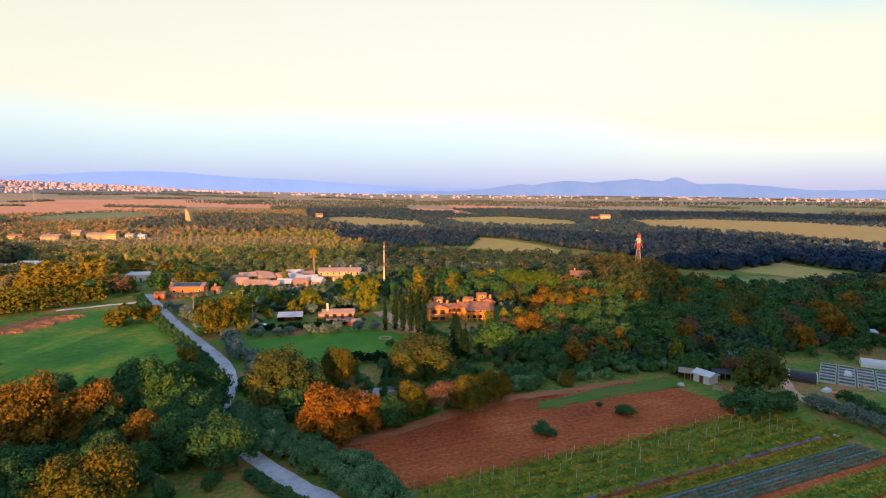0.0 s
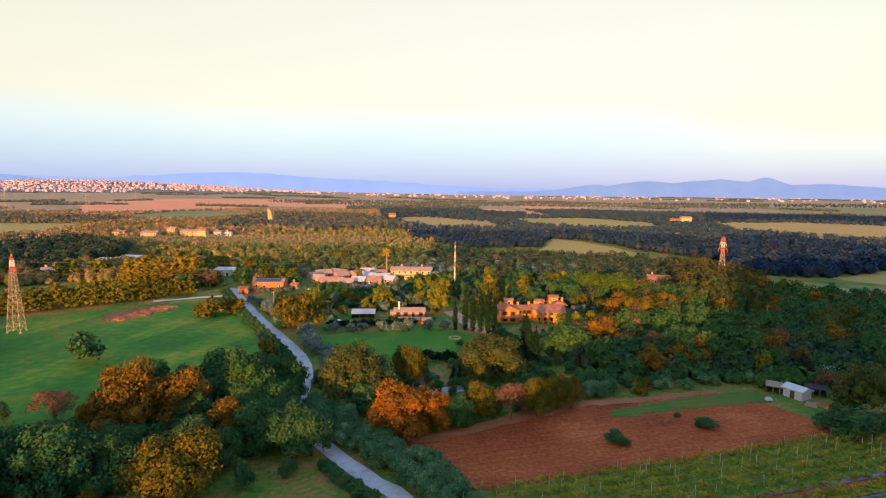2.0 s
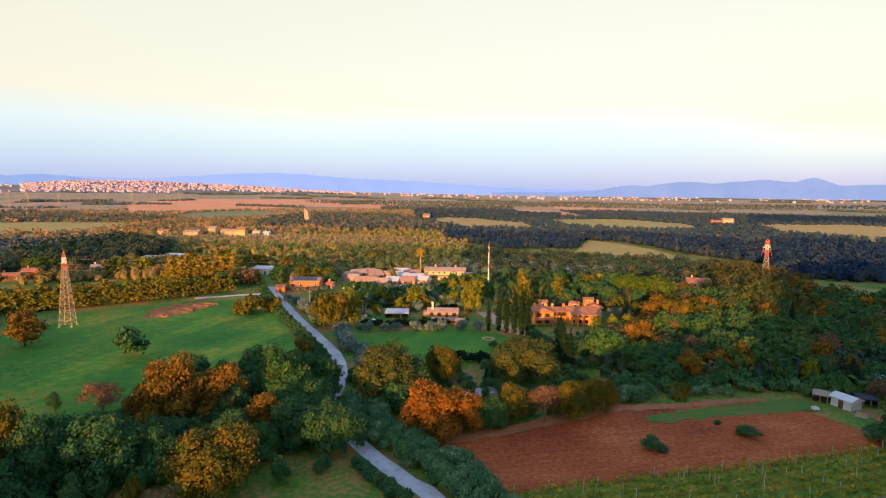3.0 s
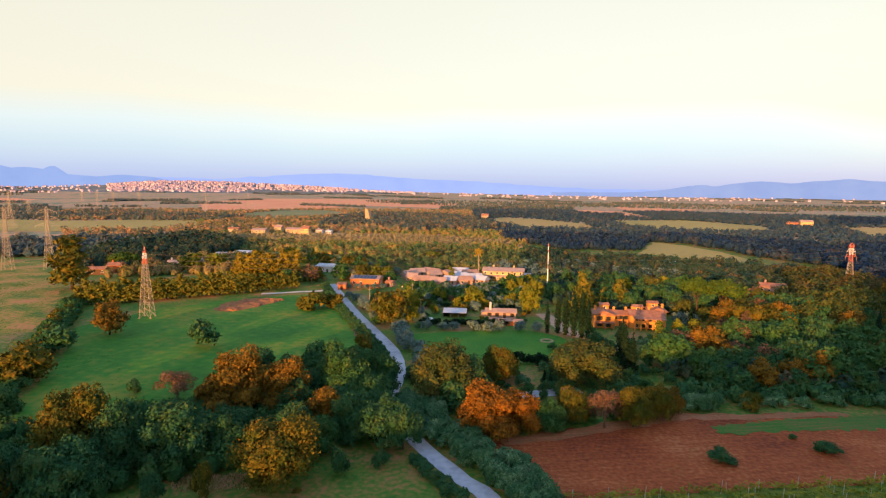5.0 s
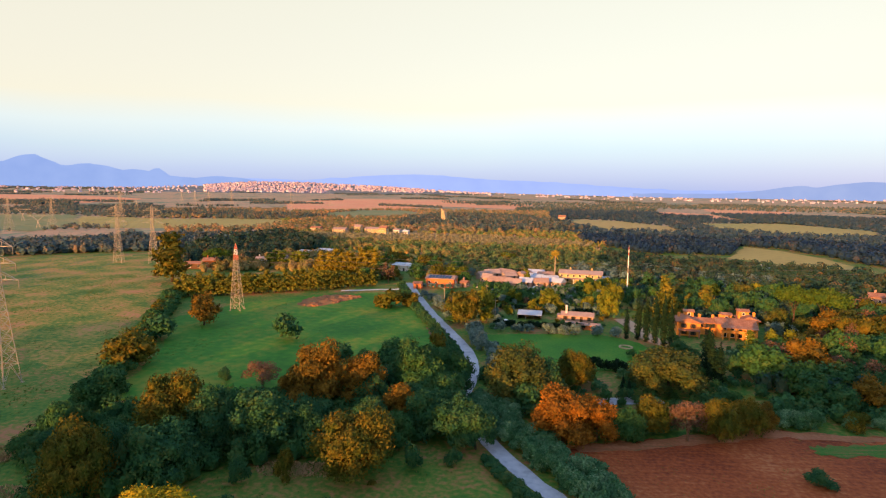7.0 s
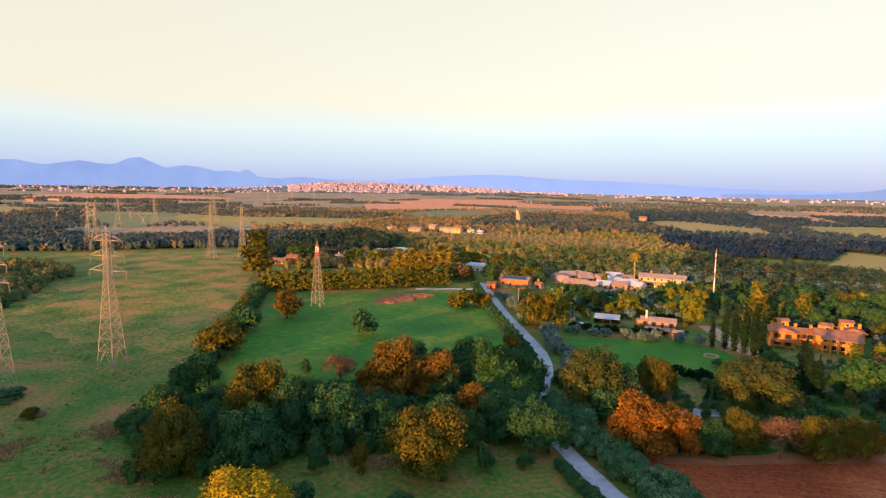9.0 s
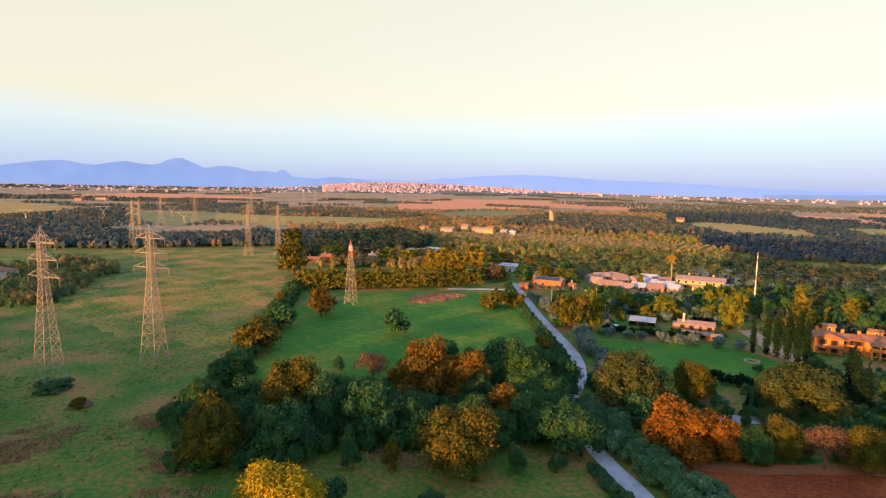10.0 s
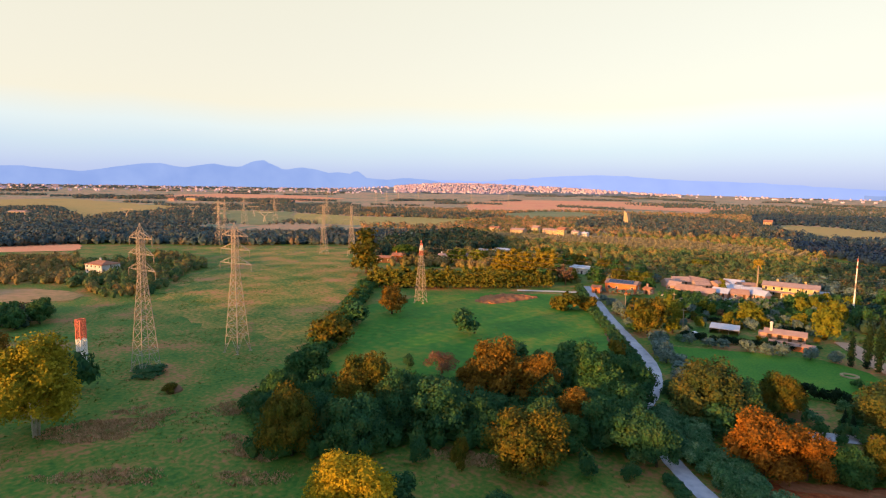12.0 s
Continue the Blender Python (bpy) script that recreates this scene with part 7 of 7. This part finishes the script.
def leaf_row(name, a, b, h, w, material, label, n_per_m, size, category, seed):
    """A row of crop leaves: one continuous band of sprays."""
    rs = np.random.RandomState(seed)
    L = (b - a).length
    n = int(L * n_per_m)
    t = rs.rand(n)
    u, wv = (b - a).normalized(), Vector((-(b - a).normalized().y, (b - a).normalized().x))
    verts, faces = [], []
    bite = 0.7 + 0.5 * np.sin(t * L * 0.9 + seed) * np.sin(t * L * 0.37)
    for i in range(n):
        p = a.lerp(b, t[i]) + wv * (rs.normal() * w * 0.28)
        z = ground_h(p.x, p.y) + 0.1 + h * rs.rand() * bite[i]
        q = rs.normal(size=(3, 3)) * size
        o = len(verts)
        verts += [(p.x + c[0], p.y + c[1], z + abs(c[2])) for c in q]
        faces.append((o, o + 1, o + 2))
    return tagged(mesh_ob(name, verts, faces, material), label, category, kind="stuff")


for r in range(7):
    a = A + across * (r * 2.7 - 1.0) - along * (6 + r * 2.0)
    b = B + across * (r * 2.7 - 1.0) + along * (2 + r * 1.5)
    leaf_row("vine_row", a, b, 1.5, 1.0, VINE, "trellised row of yellowing vines", 22 if r < 7 else 12, 0.26, "vine", 50 + r)
    if r > 4:
        continue
    m = int((b - a).length / (5.5 if r < 3 else 9))
    for i in range(m):
        p = a.lerp(b, (i + rng.uniform(0.0, 1.0)) / m)
        lean = (rng.uniform(-0.15, 0.15), rng.uniform(-0.15, 0.15))
        h = rng.uniform(1.9, 2.7)
        z = ground_h(p.x, p.y)
        ob = mesh_ob("vine_post", *tube([(p.x, p.y, z - 0.2), (p.x + lean[0], p.y + lean[1], z + h)], [0.07, 0.055], 5), PALE_TIMBER)
        tagged(ob, "pale weathered vineyard post", "post", group="vineyard posts")

C, D = Vector((25.1, 85.7)), Vector((77.9, 108.0))
u = (D - C).normalized()
nrm = Vector((u.y, -u.x))
C = C - u * 30


def bed(off, w, material, name, label, h=0.12):
    a, b = C + nrm * off, D + nrm * off + u * (off * 0.5)
    s = nrm * (w / 2)
    n = 40
    verts, faces = [], []
    for i in range(n + 1):
        p = a.lerp(b, i / n)
        for k, z in ((-1, 0.02), (-0.6, h), (0, h * 1.15), (0.6, h), (1, 0.02)):
            q = p + s * k
            verts.append((q.x, q.y, ground_h(q.x, q.y) + 0.06 + z))
    for i in range(n):
        for k in range(4):
            a0 = i * 5 + k
            faces.append((a0, a0 + 5, a0 + 6, a0 + 1))
    return tagged(mesh_ob(name, verts, faces, material), label, "crop bed", group="crop beds")


bed(-2.6, 3.4, GREEN_GROUND, "crop_bed", "strip of fresh green grass beside the vines", 0.05)
bed(0.0, 1.0, PLASTIC_MULCH, "mulch_bed", "crop bed under violet mulch film")
bed(1.5, 1.6, SOIL, "soil_bed", "bare red-brown soil bed", 0.08)
bed(3.4, 1.9, CROP_GROUND, "crop_bed", "bed of yellow-green crop", 0.2)
bed(7.4, 5.6, BLUE_GROUND, "crop_bed", "bed of blue-green vegetables", 0.04)
leaf_row("crop_row", C + nrm * 3.2, D + nrm * 3.2 + u * 1.5, 0.6, 1.4, CROP_LIME, "yellow-green crop row", 30, 0.2, "crop", 71)
leaf_row("crop_row", C + nrm * 3.8, D + nrm * 3.8 + u * 1.5, 0.5, 1.0, VINE, "green crop row", 22, 0.2, "crop", 72)
for i in range(6):
    o = 5.0 + i * 0.95
    bed(o, 0.5, PLASTIC_MULCH if i % 3 == 0 else SOIL, "mulch_bed", "narrow planted vegetable bed", 0.10)
    leaf_row("crop_row", C + nrm * (o + 0.45), D + nrm * (o + 0.45) + u * (o * 0.4), 0.35, 0.5, CROP_BLUE, "blue-green vegetable row", 18, 0.16, "crop", 80 + i)
bed(11.3, 2.0, SOIL, "soil_bed", "bare red-brown soil bed", 0.08)
bed(18.0, 11.2, GREEN_GROUND, "crop_bed", "bed of fresh green crop", 0.04)
for i in range(7):
    o = 13.0 + i * 1.6
    leaf_row("crop_row", C + nrm * o, D + nrm * o + u * (o * 0.4), 0.5, 1.3, VINE if i % 2 else CROP_LIME, "green crop row", 20, 0.2, "crop", 95 + i)
    if i in (3, 6):
        bed(o + 0.8, 1.4, SOIL, "soil_bed", "bare red-brown soil bed", 0.12)


# ---------- weeds, mounds and small things ----------
def tufts(name, poly, n, size, material, label, seed):
    rs = random.Random(seed)
    xs, ys = [p[0] for p in poly], [p[1] for p in poly]
    verts, faces = [], []
    k = 0
    while k < n:
        x, y = rs.uniform(min(xs), max(xs)), rs.uniform(min(ys), max(ys))
        dens = noise.noise((x / 17, y / 17, seed)) + 0.4 * noise.noise((x / 5, y / 5, seed))
        k += 1
        if dens < rs.uniform(-0.1, 0.35) or not inside((x, y), poly):
            continue
        z = ground_h(x, y) + 0.05
        for b in range(5):
            a, l = rs.uniform(0, 6.28), size * rs.uniform(0.5, 1.2)
            o = len(verts)
            px, py = x + rs.uniform(-.5, .5), y + rs.uniform(-.5, .5)
            verts += [(px - l * .4 * math.sin(a), py + l * .4 * math.cos(a), z), (px + l * .4 * math.sin(a), py - l * .4 * math.cos(a), z), (px + l * .5 * math.cos(a), py + l * .5 * math.sin(a), z + l)]
            faces.append((o, o + 1, o + 2))
    return tagged(mesh_ob(name, verts, faces, material), label, "weeds", kind="stuff")


tufts("meadow_weeds", [(-109.9, 8.6), (-32.4, 81.0), (-50.2, 96.0), (-119.8, 64.9), (-281.1, 219.5), (-346.9, 141.4), (-194.8, 18.1)], 26000, 0.3, WEEDS, "tufts of long grass and dry weeds", 3)
for q, k in (([(-131.7, 17.0), (-130.3, 28.1), (-121.4, 40.6), (-102.7, 47.9), (-88.0, 51.8), (-88.2, 46.1), (-98.4, 41.4), (-114.2, 34.9), (-121.1, 23.1)], 5200),
             ([(-82.8, 53.3), (-74.4, 65.2), (-68.9, 73.2), (-57.7, 78.1), (-51.0, 86.7), (-49.3, 85.9), (-55.8, 73.8), (-68.1, 67.8), (-74.6, 57.3)], 2600),
             ([(-133.1, 32.0), (-128.9, 44.5), (-127.7, 51.7), (-116.4, 57.3), (-111.3, 52.1), (-119.4, 41.0)], 1700), ([(-113.9, 12.0), (-104.8, 26.3), (-81.1, 47.6), (-78.9, 44.1), (-98.7, 24.6)], 1800)):
    tufts("dry_weeds", q, int(k * 2.2), 0.36, DRY_WEEDS, "band of dry pinkish weeds across the meadow", 7 + k % 5)
tufts("field_weeds", [(-117.7, 81.8), (-171.7, 136.7), (-160.0, 202.9), (-128.6, 224.0), (-57.3, 134.2), (-62.0, 107.1)], 6000, 0.2, WEEDS, "uneven tufts in the hay field", 4)
tufts("furrow_weeds", [(-24.5, 102.5), (13.7, 130.6), (60.4, 135.5), (64.1, 117.6), (6.9, 92.3)], 2500, 0.2, WEEDS, "sparse weeds in ploughed soil", 5)


def mound(name, x, y, w, h, material, label, seed):
    rs = np.random.RandomState(seed)
    v = ICO_V.copy() * (0.8 + 0.4 * rs.rand(len(ICO_V)))[:, None] * np.array([w / 2, w / 3, h])
    ob = mesh_ob(name, (v + np.array([x, y, ground_h(x, y)])).tolist(), ICO_F, material, shade=True)
    return tagged(ob, label, "mound")


field("earth_heap", [(-155.1, 183.0), (-159.4, 193.0), (-157.2, 207.2), (-148.2, 213.1), (-140.0, 210.5), (-142.9, 192.6), (-147.5, 182.5)], RED_EARTH, 0.1, "heaps of loose red earth with weeds", step=1.6, wobble=0.6, category="mound", relief=0.8)
mound("brush_pile", *(-136.1, 48.2), 5, 1.1, L_PINK, "grey-pink pile of dry brushwood", 9)


def car(x, y, rot, label):
    root = turned(x, y, rot, "parked_car")
    prof = [(-2.0, 0.35), (-2.05, 0.75), (-1.5, 0.9), (-0.9, 1.42), (0.6, 1.45), (1.25, 0.95), (2.0, 0.8), (2.05, 0.35)]
    v = [(a, s * (0.85 if z < 1 else 0.68), z + 0.2) for s in (-1, 1) for a, z in prof]
    n = len(prof)
    f = [tuple(range(n)), tuple(range(2 * n - 1, n - 1, -1))] + [(i, i + n, (i + 1) % n + n, (i + 1) % n) for i in range(n)]
    mesh_ob("body", v, f, CAR_PAINT, root)
    mesh_ob("windscreen", [(0.66, -0.64, 1.62), (0.66, 0.64, 1.62), (1.24, 0.76, 1.2), (1.24, -0.76, 1.2)], [(0, 1, 2, 3)], GLASS, root)
    for s in (-1, 1):
        mesh_ob("side_window", *box(-0.85, 0.55, s * 0.78 - 0.03, s * 0.78 + 0.03, 1.2, 1.55), GLASS, root)
        for wx in (-1.3, 1.3):
            mesh_ob("wheel", *tube([(wx, s * 0.9, 0.5), (wx, s * 0.68, 0.5)], [0.34, 0.34], 12), RUBBER, root)
    root.location.z -= 0.02
    return tagged(root, label, "car")


car(*(-99.4, 209.3), 120, "light grey car parked beside the lane")


def dish(x, y):
    root = turned(x, y, 0, "water_tank")
    mesh_ob("stand", *tube([(0, 0, -0.1), (0, 0, 0.9)], [0.5, 0.4], 8), STEEL, root)
    mesh_ob("tank", *tube([(0, 0, 0.9), (0, 0, 1.1), (0, 0, 1.9), (0, 0, 2.2)], [0.6, 1.0, 1.0, 0.4], 14), WHITE_PAINT, root)
    return tagged(root, "round pale blue-white garden tank", "tank")


dish(*(-64.2, 193.3))


def ring_bed(x, y):
    root = turned(x, y, 0, "stone_ring")
    for k in range(13):
        a = k * 2 * math.pi / 13
        mesh_ob("stone", *shift(box(-0.45, 0.45, -0.3, 0.3, -0.1, 0.4), 1.9 * math.cos(a), 1.9 * math.sin(a), 0, math.degrees(a) + 90), STONE, root)
    return tagged(root, "ring of pale stones on the lawn", "flower bed")


ring_bed(*(-19.4, 181.7))
for p in ((-71.0, 201.0), (96.6, 220.4), (-99.2, 214.2), (-55.7, 237.5), (-85.8, 231.1)):
    ob = turned(*p, 0, "utility_pole")
    mesh_ob("pole", *tube([(0, 0, -0.3), (0, 0, 8.0)], [0.14, 0.1], 7), TIMBER, ob)
    mesh_ob("crossbar", *box(-0.8, 0.8, -0.06, 0.06, 7.3, 7.45), TIMBER, ob)
    tagged(ob, "weathered timber utility pole", "pole", group="utility poles")
